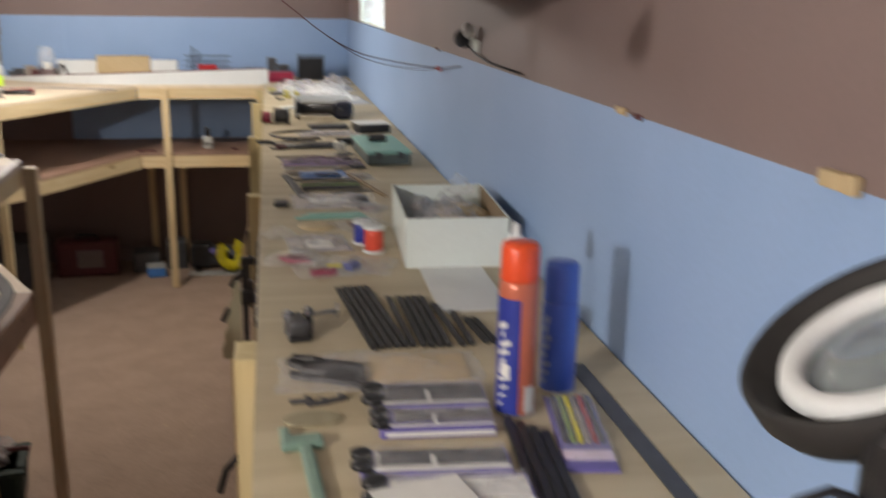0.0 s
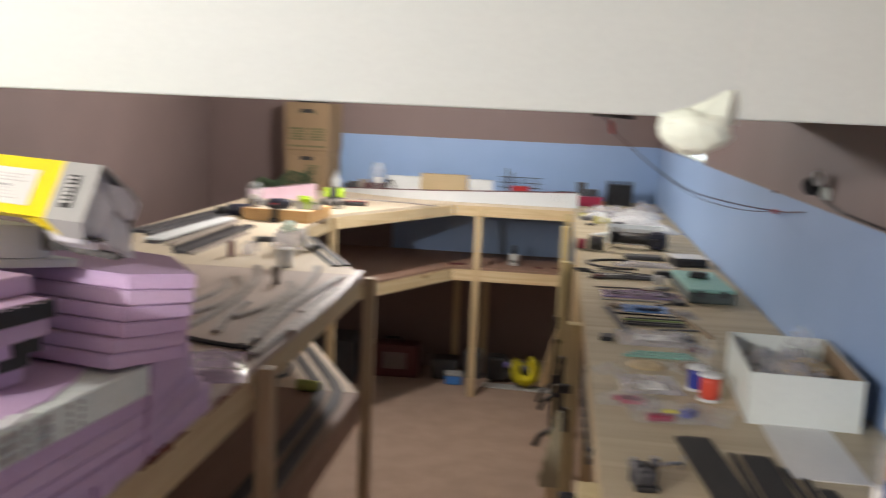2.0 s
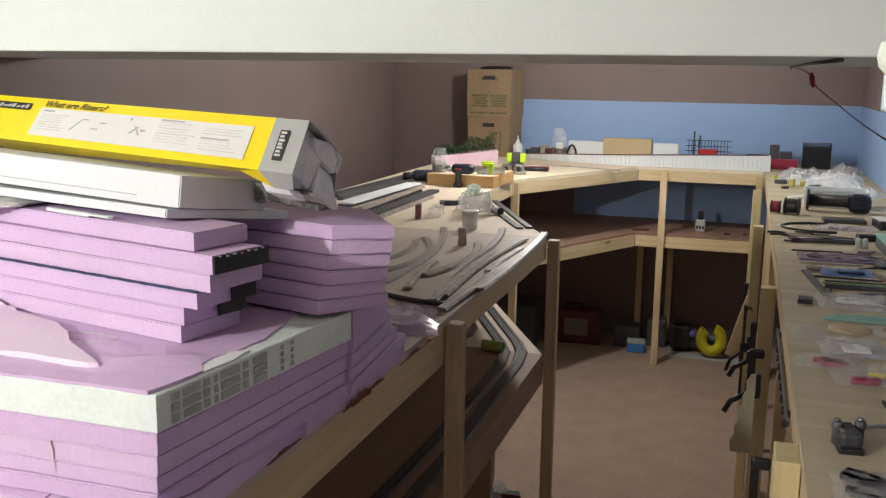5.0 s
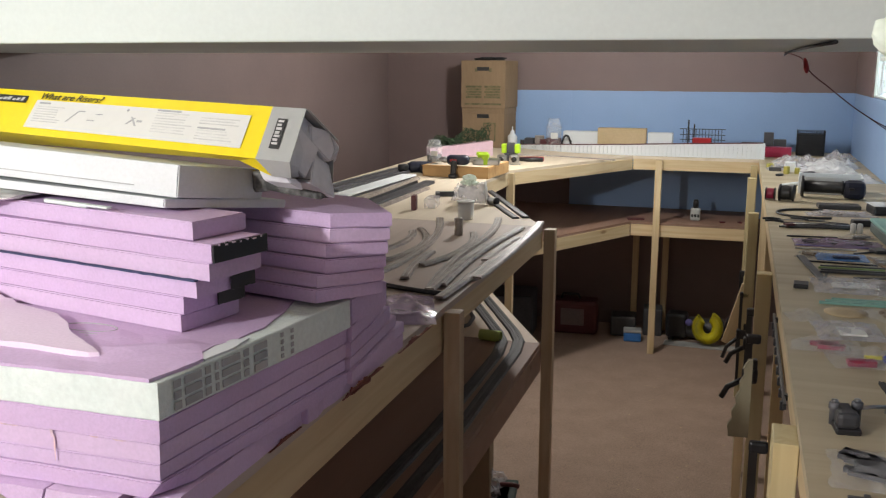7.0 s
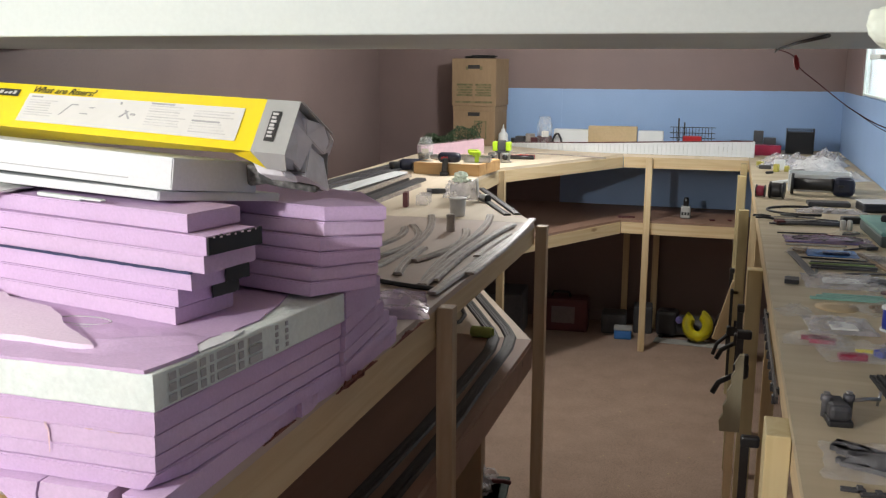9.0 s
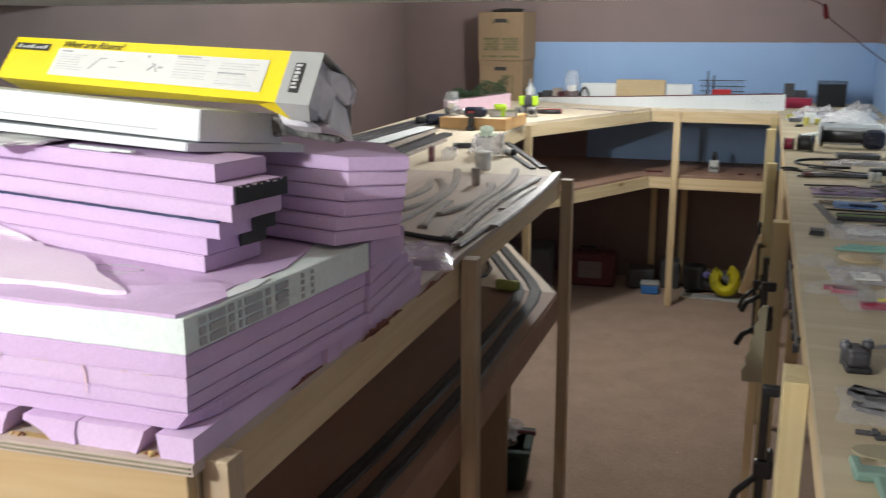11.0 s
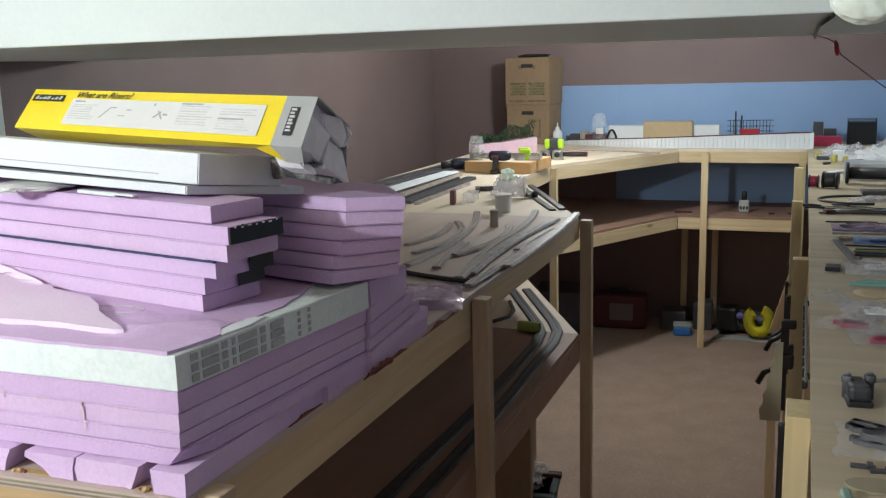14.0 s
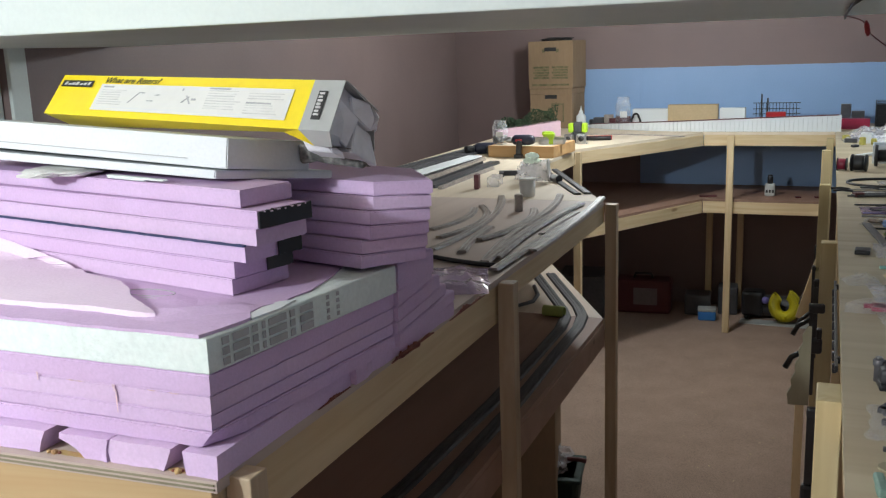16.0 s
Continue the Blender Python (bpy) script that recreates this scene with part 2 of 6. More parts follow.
DULLPRINT = material("dull_olive_print", (0.125, 0.115, 0.055), 0.75, second=(0.17, 0.14, 0.07), scale=30, fine=0.2)
GREENCARD = material("green_print", (0.25, 0.36, 0.12), 0.7, fine=0.1)
FOLIAGE = material("dark_foliage", (0.02, 0.045, 0.02), 0.85, second=(0.035, 0.065, 0.028), scale=40, fine=0.3, island=0.5)
CLOUDY = material("cloudy_plastic", (0.78, 0.78, 0.76), 0.35, second=(0.74, 0.74, 0.72), fine=0.02, bump=0.03)
FILM = film_plastic("clear_film", (0.9, 0.9, 0.92), 0.84)
TAUTFILM = film_plastic("taut_film", (0.9, 0.9, 0.92), 0.92)
FILM2 = film_plastic("milky_film", (0.86, 0.84, 0.88), 0.66)
FILM3 = film_plastic("white_film", (0.88, 0.88, 0.88), 0.42)
VIOLET = film_plastic("violet_film", (0.60, 0.46, 0.66), 0.5)
GLASS = film_plastic("thin_glass", (0.9, 0.92, 0.93), 0.88, 0.1)
SKYGLOW = glowing("daylight_outside", (0.86, 0.92, 1.0), 7.0)
SLATE = material("slate_green_plastic", (0.105, 0.135, 0.13), 0.5, fine=0.06)
PURPLEBOX = material("purple_print", (0.17, 0.145, 0.42), 0.4, fine=0.05)
YHOSE = material("yellow_hose", (0.70, 0.62, 0.02), 0.4, fine=0.04)
BLUETUB = material("light_blue_tub", (0.05, 0.22, 0.60), 0.45, fine=0.05)
DARKBLUE = material("dark_blue_card", (0.03, 0.05, 0.13), 0.6, fine=0.06)
NAVY = material("navy_plastic", (0.012, 0.015, 0.035), 0.4, fine=0.08)
RAG = material("white_bag_plastic", (0.86, 0.945, 0.82), 0.6, second=(0.83, 0.92, 0.785), scale=20, fine=0.03, bump=0.2, bumpscale=120)
DIMLABEL = material("dimmed_label", (0.20, 0.15, 0.15), 0.6, fine=0.1)
GRASS = material("grass_mat", (0.42, 0.48, 0.14), 0.9, second=(0.34, 0.40, 0.10), scale=60, fine=0.2)
REDWIRE = material("red_wire", (0.74, 0.085, 0.05), 0.35, fine=0.05)
PALETEAL = material("pale_teal_mat", (0.26, 0.50, 0.44), 0.6, second=(0.22, 0.45, 0.40), scale=10, fine=0.04)
DARKGREEN = material("dark_green_cloth", (0.012, 0.028, 0.022), 0.7, second=(0.02, 0.04, 0.03), fine=0.2)
MAROON = material("maroon_plastic", (0.10, 0.018, 0.022), 0.5, fine=0.1)

# ---- mesh helpers ----
D = 1.19          # top of the upper decks
LOW = 0.785       # top of the near lower deck
LOWF = 0.80       # top of the far lower deck
XR, XL, YB, YF = 0.617, -2.39, 6.18, -2.6


def shape():
    return bmesh.new()


def add_box(bm, size, at=(0, 0, 0), bev=0.0, turn=None):
    """A box centred at at."""
    got = bmesh.ops.create_cube(bm, size=1.0, matrix=Matrix.Translation(at) @ (turn or Matrix()) @ Matrix.Diagonal((*size, 1)))
    if bev:
        edges = list({e for v in got["verts"] for e in v.link_edges})
        bmesh.ops.bevel(bm, geom=edges, offset=bev, segments=2, affect="EDGES", profile=0.5)
    return bm


def boxed(size, at=(0, 0, 0), bev=0.0, turn=None):
    return add_box(shape(), size, at, bev, turn)


def prism(poly, z0, z1, bm=None):
    bm = bm or shape()
    lo = [bm.verts.new((x, y, z0)) for x, y in poly]
    hi = [bm.verts.new((x, y, z1)) for x, y in poly]
    n = len(poly)
    bm.faces.new(lo[::-1])
    bm.faces.new(hi)
    for i in range(n):
        bm.faces.new((lo[i], lo[(i + 1) % n], hi[(i + 1) % n], hi[i]))
    bmesh.ops.recalc_face_normals(bm, faces=bm.faces)
    return bm


def lathe(profile, seg=28, bm=None, at=(0, 0, 0), turn=None):
    """Turns (radius, z) pairs about z; ends are closed."""
    bm = bm or shape()
    m = Matrix.Translation(at) @ (turn or Matrix())
    rings = []
    for r, z in profile:
        rings.append([bm.verts.new(m @ Vector((r * math.cos(2 * math.pi * k / seg), r * math.sin(2 * math.pi * k / seg), z))) for k in range(seg)])
    for a, b in zip(rings, rings[1:]):
        for k in range(seg):
            bm.faces.new((a[k], a[(k + 1) % seg], b[(k + 1) % seg], b[k]))
    bm.faces.new(rings[0][::-1])
    bm.faces.new(rings[-1])
    for f in bm.faces:
        f.smooth = True
    return bm


def sweep(points, profile, bm=None, closed=True):
    """Sweeps a profile of (side, up) pairs along points; up stays z."""
    bm = bm or shape()
    pts = [Vector(p) for p in points]
    rings = []
    for i, p in enumerate(pts):
        d = (pts[min(i + 1, len(pts) - 1)] - pts[max(i - 1, 0)]).normalized()
        side = d.cross(Vector((0, 0, 1)))
        side = side.normalized() if side.length > 1e-4 else Vector((1, 0, 0))
        up = side.cross(d).normalized()
        rings.append([bm.verts.new(p + side * a + up * b) for a, b in profile])
    n = len(profile)
    for a, b in zip(rings, rings[1:]):
        for k in range(n):
            bm.faces.new((a[k], a[(k + 1) % n], b[(k + 1) % n], b[k]))
    bm.faces.new(rings[0])
    bm.faces.new(rings[-1][::-1])
    bmesh.ops.recalc_face_normals(bm, faces=bm.faces)
    return bm


def tube(points, r, bm=None, seg=8):
    return smooth(sweep(points, [(r * math.cos(2 * math.pi * k / seg), r * math.sin(2 * math.pi * k / seg)) for k in range(seg)], bm))


def smooth(bm):
    for f in bm.faces:
        f.smooth = True
    return bm


def link(name, bm, mat, parent=None, label=""):
    me = bpy.data.meshes.new(name)
    bm.to_mesh(me)
    bm.free()
    for m in mat if isinstance(mat, (list, tuple)) else [mat]:
        me.materials.append(m)
    ob = new(name, me)
    if parent:
        ob.parent = parent
    if label:
        ob["label"] = label
    return ob


def part(name, bm, mat, parent, label=""):
    return link(name, bm, mat, parent, label)


def thing(name, at, label, category, rz=0.0, group="", kind=""):
    ob = new(name)
    ob.empty_display_size = 0.05
    ob.matrix_world = pose(*at, 0, 0, rz)
    return tagged(ob, label, category, group, kind)


def solid(name, bm, mat, label, category, at=(0, 0, 0), rz=0.0, group="", kind="", rx=0.0, ry=0.0):
    """A thing of one mesh."""
    ob = link(name, bm, mat)
    ob.matrix_world = pose(*at, rx, ry, rz)
    return tagged(ob, label, category, group, kind)


def structure(name, bm, mat, label, category):
    return solid(name, bm, mat, label, category, kind="structure")


# ---- the room ----
structure("floor", boxed((XR - XL + 0.4, YB - YF + 0.4, 0.1), ((XR + XL) / 2, (YB + YF) / 2, -0.05)), CARPET, "worn pinkish-brown low-pile carpet floor", "floor")
PAINT = 1.551     # where the blue band ends


def wavy(a, b, z, n=60, amp=0.0025):
    return [(a + (b - a) * k / n, z + amp * noise.noise(Vector((k * 0.9, z * 3, a)))) for k in range(n + 1)]


def banded_wall(to_world, a, b, top, gaps=()):
    """A wall face of brown paint with a blue band from 0.76 to PAINT between a and b, with thickness behind."""
    bm = shape()
    low, high = wavy(a, b, 0.76), wavy(a, b, PAINT)
    rows = [[(u, 0.0) for u, _ in low], low, high, [(u, top) for u, _ in low]]
    made = [[bm.verts.new(to_world(u, z)) for u, z in row] for row in rows]
    for r in range(3):
        for k in range(len(low) - 1):
            mid = (low[k][0] + low[k + 1][0]) / 2
            if r == 2 and any(g0 < mid < g1 for g0, g1 in gaps):
                continue
            f = bm.faces.new((made[r][k], made[r][k + 1], made[r + 1][k + 1], made[r + 1][k]))
            f.material_index = 1 if r == 1 else 0
    return bm


# back wall: brown to the left of the stacked cartons, a blue band to the right
bm = banded_wall(lambda u, z: (u, YB, z), -1.10, XR, 2.4)
add_box(bm, (1.29, 0.02, 2.4), ((-1.10 + XL) / 2, YB + 0.01, 1.2))
structure("wall_back", bm, [BROWN, BLUE], "mauve-brown back wall with a sky-blue painted band", "wall")
structure("wall_patch", boxed((0.56, 0.004, PAINT - D), (-1.38, YB - 0.002, (PAINT + D) / 2)), BLUE, "sky-blue painted stretch of back wall", "wall")
# right wall, in pieces round the window
WY0, WY1, WZ1 = 4.24, 5.40, 2.05
bm = shape()
for y0, y1, z0, z1, k in ((YF, YB, 0.0, 0.76, 0), (YF, YB, 0.76, PAINT, 1), (YF, WY0, PAINT, 2.4, 0), (WY1, YB, PAINT, 2.4, 0), (WY0, WY1, WZ1, 2.4, 0)):
    before = set(bm.faces)
    add_box(bm, (0.14, y1 - y0, z1 - z0), (XR + 0.07, (y0 + y1) / 2, (z0 + z1) / 2))
    for f in set(bm.faces) - before:
        f.material_index = k
structure("wall_right", bm, [BROWN, BLUE], "mauve-brown wall with a sky-blue band along the workbench", "wall")
DY0, DY1 = 1.40, 2.26
bm = shape()
for y0, y1, z0, z1 in ((YF, DY0, 0, 2.4), (DY1, YB + 0.14, 0, 2.4), (DY0, DY1, 2.04, 2.4)):
    add_box(bm, (0.14, y1 - y0, z1 - z0), (XL - 0.07, (y0 + y1) / 2, (z0 + z1) / 2))
structure("wall_left", bm, BROWN, "plain mauve-brown painted wall", "wall")
structure("wall_front", boxed((XR - XL + 0.28, 0.14, 2.4), ((XR + XL) / 2, YF - 0.07, 1.2)), BROWN, "plain mauve-brown wall closing the room", "wall")
structure("ceiling", boxed((XR - XL + 0.28, YB - YF + 0.28, 0.1), ((XR + XL) / 2, (YB + YF) / 2, 2.45)), DULL, "pale beige painted ceiling", "ceiling")
# bulkhead across the room
BULK0, BULK1, BULKZ = 1.355, 2.75, 1.755
structure("bulkhead", boxed((XR - XL - 0.004, BULK1 - BULK0, 2.4 - BULKZ), ((XR + XL) / 2, (BULK0 + BULK1) / 2, (2.4 + BULKZ) / 2), 0.003), WHITE, "white painted boxed-in bulkhead under the ceiling", "bulkhead")

# door in the left wall
door = thing("door_1", (XL, DY0, 0), "closed white interior door with white casing", "door", kind="structure")
part("leaf", boxed((0.04, DY1 - DY0 - 0.01, 2.02), (-0.05, (DY1 - DY0) / 2, 1.02), 0.003), WHITE, door)
for y in (-0.03, DY1 - DY0 + 0.03):
    part("casing", boxed((0.016, 0.075, 2.08), (0.009, y, 1.04), 0.004), WHITE, door)
part("casing", boxed((0.016, DY1 - DY0 + 0.135, 0.07), (0.009, (DY1 - DY0) / 2, 2.116), 0.004), WHITE, door)

# window in the right wall
win = thing("window_1", (XR, WY0, PAINT), "small bright basement window with white frame", "window", kind="structure")
wl, wh = WY1 - WY0, WZ1 - PAINT
for y in (0.006, wl - 0.006):
    part("frame", boxed((0.03, 0.010, wh), (0.022, y, wh / 2), 0.002), WHITE, win)
for z in (0.008, wh - 0.008):
    part("frame", boxed((0.03, wl - 0.024, 0.010), (0.022, wl / 2, z), 0.002), WHITE, win)
pane = part("pane", boxed((0.004, wl - 0.024, wh - 0.028), (0.022, wl / 2, wh / 2)), LENS, win)
pane.visible_shadow = False
structure("backdrop", boxed((0.006, wl - 0.004, wh - 0.004), (XR + 0.048, (WY0 + WY1) / 2, PAINT + wh / 2)), SKYGLOW, "bright daylight outside the window", "backdrop")


# ---- benchwork ----
def board(parent, name, p, q, wide, tall, mats, bev=0.002, label=""):
    """A sawn board from p to q (centres of its ends), wide across and tall in z."""
    p, q = Vector(p), Vector(q)
    d = q - p
    turn = d.to_track_quat("X", "Z").to_matrix().to_4x4()
    ob = part(name, boxed((d.length, wide, tall), (0, 0, 0), bev), mats["x"], parent, label)
    ob.matrix_local = Matrix.Translation((p + q) / 2) @ turn
    return ob


def leg(parent, x, y, top, size=0.038, mats=PINE, depth=None):
    ob = part("leg", boxed((size, depth or size, top), (0, 0, 0), 0.002), mats["z"], parent)
    ob.location = (x, y, top / 2)
    return ob


FH = 0.064        # height of the fascia boards
FZ = D - 0.015 - FH / 2
left_bench = thing("layout_bench", (0, 0, 0), "open pine-framed model railway bench with two plywood decks", "bench")
part("deck", prism([(-0.629, 0.854), (-0.638, 3.03), (-1.78, 3.03), (-1.78, 0.802)], D - 0.015, D), DECKPLY, left_bench)
part("deck_panel", prism([(-0.64, 3.032), (-1.14, 4.03), (-1.14, 4.615), (-1.78, 4.615), (-1.78, 3.032)], D - 0.015, D), PLYY, left_bench, "pale plywood deck panel with a cut-off corner")
part("deck_panel", prism([(-1.14, 4.617), (-0.625, 5.575), (0.08, 5.575), (0.08, YB - 0.01), (-1.78, YB - 0.01), (-1.78, 4.617)], D - 0.015, D), PLYY, left_bench)
for p, q in (((-0.65, 0.876), (-0.65, 1.95)), ((-0.65, 1.952), (-0.65, 3.03)), ((-0.65, 3.05), (-1.15, 4.03)), ((-1.15, 4.05), (-1.15, 4.6)), ((-1.15, 4.62), (-0.63, 5.57)), ((-0.62, 5.585), (0.09, 5.585)), ((-0.64, 0.866), (-1.78, 0.814))):
    fh = 0.094 if p[1] < 1.0 else 0.060 if p[1] < 3.04 else FH
    board(left_bench, "fascia", (*p, D - 0.015 - fh / 2), (*q, D - 0.015 - fh / 2), 0.019, fh, {"x": FRONTPINE} if p[1] < 0.87 and q[1] < 0.87 else PINE)
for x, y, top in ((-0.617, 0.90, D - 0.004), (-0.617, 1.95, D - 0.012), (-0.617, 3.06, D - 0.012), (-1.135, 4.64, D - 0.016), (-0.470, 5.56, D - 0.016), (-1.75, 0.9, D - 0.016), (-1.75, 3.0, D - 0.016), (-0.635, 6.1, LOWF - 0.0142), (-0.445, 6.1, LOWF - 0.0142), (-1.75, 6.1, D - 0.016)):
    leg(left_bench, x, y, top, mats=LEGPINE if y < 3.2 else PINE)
# dark glue lines between the plies of the deck's front edge
for dz in (-0.0045, -0.0105):
    board(left_bench, "ply_line", (-0.632, 0.8532, D + dz), (-1.775, 0.8014, D + dz), 0.0016, 0.0013, {a: OLIVEPLY for a in "xyz"})
# lower decks: near board browned for shade, a pale panel, a brown far deck
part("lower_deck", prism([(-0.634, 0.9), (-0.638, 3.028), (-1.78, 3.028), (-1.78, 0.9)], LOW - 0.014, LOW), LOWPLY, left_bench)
part("lower_deck", prism([(-0.640, 3.030), (-1.13, 3.97), (-1.13, 4.28), (-1.78, 4.28), (-1.78, 3.030)], LOW - 0.014, LOW), NEARPLY, left_bench, "pale lower deck panel with a cut-off corner")
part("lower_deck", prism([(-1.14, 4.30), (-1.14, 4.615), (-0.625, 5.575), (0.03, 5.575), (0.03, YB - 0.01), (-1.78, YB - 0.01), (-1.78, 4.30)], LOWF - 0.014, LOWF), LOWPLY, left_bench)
# the near fascia shares that shade brown, the rest are pine
for p, q, top, fh in (((-0.650, 3.05), (-1.14, 3.97), LOW, 0.07), ((-0.6435, 0.92), (-0.6435, 3.02), LOW, 0.084), ((-1.15, 4.62), (-0.63, 5.57), LOWF, 0.07), ((-0.62, 5.585), (0.03, 5.585), LOWF, 0.07)):
    lz = top - 0.014 - fh / 2
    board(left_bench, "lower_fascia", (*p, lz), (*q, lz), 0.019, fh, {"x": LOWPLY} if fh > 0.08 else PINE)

# right workbench
work = thing("workbench", (0, 0, 0), "long plywood workbench against the blue wall, covered in modelling parts", "workbench")
part("benchtop", prism([(0.082, 0.45), (XR - 0.004, 0.45), (XR - 0.004, YB - 0.01), (0.082, YB - 0.01)], D - 0.018, D), PLY, work)
board(work, "apron", (0.095, 0.47, FZ - 0.004), (0.095, 5.57, FZ - 0.004), 0.019, FH, PINE)
for y in (0.6, 2.9, 4.4, 5.5):
    leg(work, 0.128, y, D - 0.02)
    leg(work, 0.58, y, D - 0.02)

# ---- foam sheets, stacked on the near deck ----
def ragged(corners, step=0.03, amp=0.0012, seed=0.0):
    """A polygon whose edges wander a little, as hand-cut foam does."""
    out = []
    for i, (x, y) in enumerate(corners):
        x2, y2 = corners[(i + 1) % len(corners)]
        ln = math.hypot(x2 - x, y2 - y)
        n = max(1, int(ln / step))
        nx, ny = -(y2 - y) / ln, (x2 - x) / ln
        for k in range(n):
            f = k / n
            w = amp * noise.noise(Vector((x * 31 + f * ln * 22, y * 27, seed))) if k else 0
            out.append((x + (x2 - x) * f + nx * w, y + (y2 - y) * f + ny * w))
    return out


SHEETS = "stacked foam sheets"


def crumb(r, seed):
    bm = shape()
    bmesh.ops.create_icosphere(bm, subdivisions=1, radius=r)
    for v in bm.verts:
        v.co *= 1 + 0.5 * noise.noise(v.co * (1.6 / r) + Vector((seed * 3.7, 0, 0)))
        v.co.z = max(v.co.z * 0.8, -0.0018)
    return bm



def foam_sheet(corners, z0, z1, mat, label, seed, amp=0.0012, group=SHEETS):
    cx, cy = corners[0]
    poly = [(x - cx, y - cy) for x, y in corners]
    bm = prism(ragged(poly, 0.03, amp, seed), 0, z1 - z0)
    bmesh.ops.bevel(bm, geom=[e for e in bm.edges if abs(e.verts[0].co.z - e.verts[1].co.z) < 1e-6], offset=0.0019, segments=2, affect="EDGES")
    return solid("foam_sheet", bm, PINKS[int(seed) % 3] if mat is PINK else mat, label, "foam sheet", (cx, cy, z0), group=group)


def rect(x, y, deg, length, depth):
    """A rectangle from its right front corner, its front edge going left, turned by deg."""
    c, s = math.cos(radians(deg)), math.sin(radians(deg))
    return [(x, y), (x + depth * s * 1.0, y + depth * c), (x + depth * s - length * c, y + depth * c + length * s), (x - length * c, y + length * s)]


# broken offcuts at the bottom: each a front outline of (x, z), drawn back under the sheets


def offcut(outline, y0, depth, seed, lean=0.005):
    cx = outline[0][0]
    flat = prism(ragged([(x - cx, z) for x, z in outline], 0.012, 0.0016, seed), 0, depth)
    bmesh.ops.transform(flat, matrix=Matrix(((1, 0, 0, 0), (0, 0, 1, 0), (0, 1, 0, 0), (0, 0, 0, 1))), verts=flat.verts)
    for v in flat.verts:
        if v.co.y < 0.01:
            v.co.y += lean * v.co.z / 0.03 + 0.0025 * noise.noise(Vector((v.co.x * 60, v.co.z * 90, seed)))
    bmesh.ops.recalc_face_normals(flat, faces=flat.faces)
    return solid("foam_offcut", flat, PINKS[int(seed) % 3], "torn pink foam offcut with a broken front", "foam offcut", (cx, y0, D + 0.0006), group="torn foam offcuts")


for k, (outline, y0) in enumerate((
    ([(-0.676, 0.0), (-0.629, 0.0), (-0.632, 0.0292), (-0.684, 0.0292), (-0.680, 0.012)], 0.858),
    ([(-0.797, 0.0), (-0.712, 0.0), (-0.702, 0.0292), (-0.799, 0.0292), (-0.801, 0.014)], 0.859),
    ([(-0.838, 0.0), (-0.801, 0.0), (-0.8035, 0.015), (-0.8015, 0.0292), (-0.882, 0.0292), (-0.884, 0.021), (-0.868, 0.016), (-0.852, 0.010)], 0.857),
    ([(-1.05, 0.0), (-0.913, 0.0), (-0.905, 0.0292), (-1.05, 0.0292)], 0.853),
    ([(-1.47, 0.0), (-1.06, 0.0), (-1.056, 0.0292), (-1.47, 0.0292)], 0.846),
)):
    offcut(outline, y0, 0.351, 3 + k)
for x, y, rx_, ry_ in ((-0.868, 0.862, 0.030, 0.007), (-0.694, 0.866, 0.017, 0.006)):
    blot = prism(ragged([(x - rx_, y - ry_ * 0.3), (x - rx_ * 0.2, y - ry_ * 0.7), (x + rx_, y - ry_ * 0.5), (x + rx_ * 0.8, y + ry_), (x - rx_ * 0.6, y + ry_)], 0.006, 0.0015, 4), D + 0.0004, D + 0.0016)
    solid("glue_patch", blot, DRYGLUE, "dried yellow-brown glue on the deck under the foam", "glue", group="glue patches")
for k in range(7):
    solid("foam_crumb", crumb(0.0028 + 0.0012 * (k % 3), k), REDGLUE if k % 3 == 0 else DRYGLUE, "small brown foam crumb on the deck", "crumb", ((-0.699 + 0.004 * k, 0.8615 + 0.002 * (k % 2), D + 0.0022) if k < 4 else (-0.900 + 0.009 * (k - 4), 0.858, D + 0.0022)), 40 * k, "foam crumbs")
foam_sheet([(-0.620, 1.21), (-0.618, 1.62), (-1.10, 1.62), (-1.10, 1.21)], D + 0.0005, D + 0.030, PINK, "pink foam sheet with a crumbled end", 9, 0.005)
for k, (xc, yc, far) in enumerate(((-0.646, 0.878, 1.62), (-0.649, 0.881, 1.585), (-0.647, 0.880, 1.55), (-0.645, 0.879, 1.51))):
    z = D + (0.030, 0.0525, 0.0742, 0.1002)[k]
    zt = D + (0.0525, 0.0742, 0.1002, 0.1283)[k]
    low = foam_sheet([(xc, yc), (xc + 0.045, 1.315), (-1.62, 1.315), (-1.62, yc - 0.002)], z + 0.0005, zt, PINK, "pink rigid foam insulation sheet with small dents", 20 + k, 0.0024)
    if k == 0:
        for v in low.data.vertices:
            if v.co.x > -0.03 and v.co.y < 0.05:
                v.co.x -= 0.020 * (1 - v.co.z / 0.0225) * (1 - v.co.y / 0.05)
    foam_sheet([(xc + 0.052, 1.319), (xc + 0.03, far), (-1.30, far + 0.02), (-1.30, 1.319)], z + 0.0005, zt, PINK, "pink rigid foam insulation sheet with a broken end", 30 + k, 0.004)
foam_sheet([(-0.592, 1.319), (-0.585, 1.45), (-1.30, 1.46), (-1.30, 1.319)], D + 0.1285, D + 0.172, PINK, "short pink foam sheet with a broken end", 36, 0.004)
slab = thing("foam_slab", (-0.644, 0.879, D + 0.1285), "thick white bead-foam slab with printing along its side", "foam slab")
SLAB = [(0, 0), (0.055, 0.425), (-0.9, 0.425), (-0.9, -0.001)]
bm = prism(ragged(SLAB, 0.02, 0.0015, 5), 0, 0.046)
bmesh.ops.bevel(bm, geom=[e for e in bm.edges if abs(e.verts[0].co.z - e.verts[1].co.z) < 1e-6], offset=0.0015, segments=1, affect="EDGES")
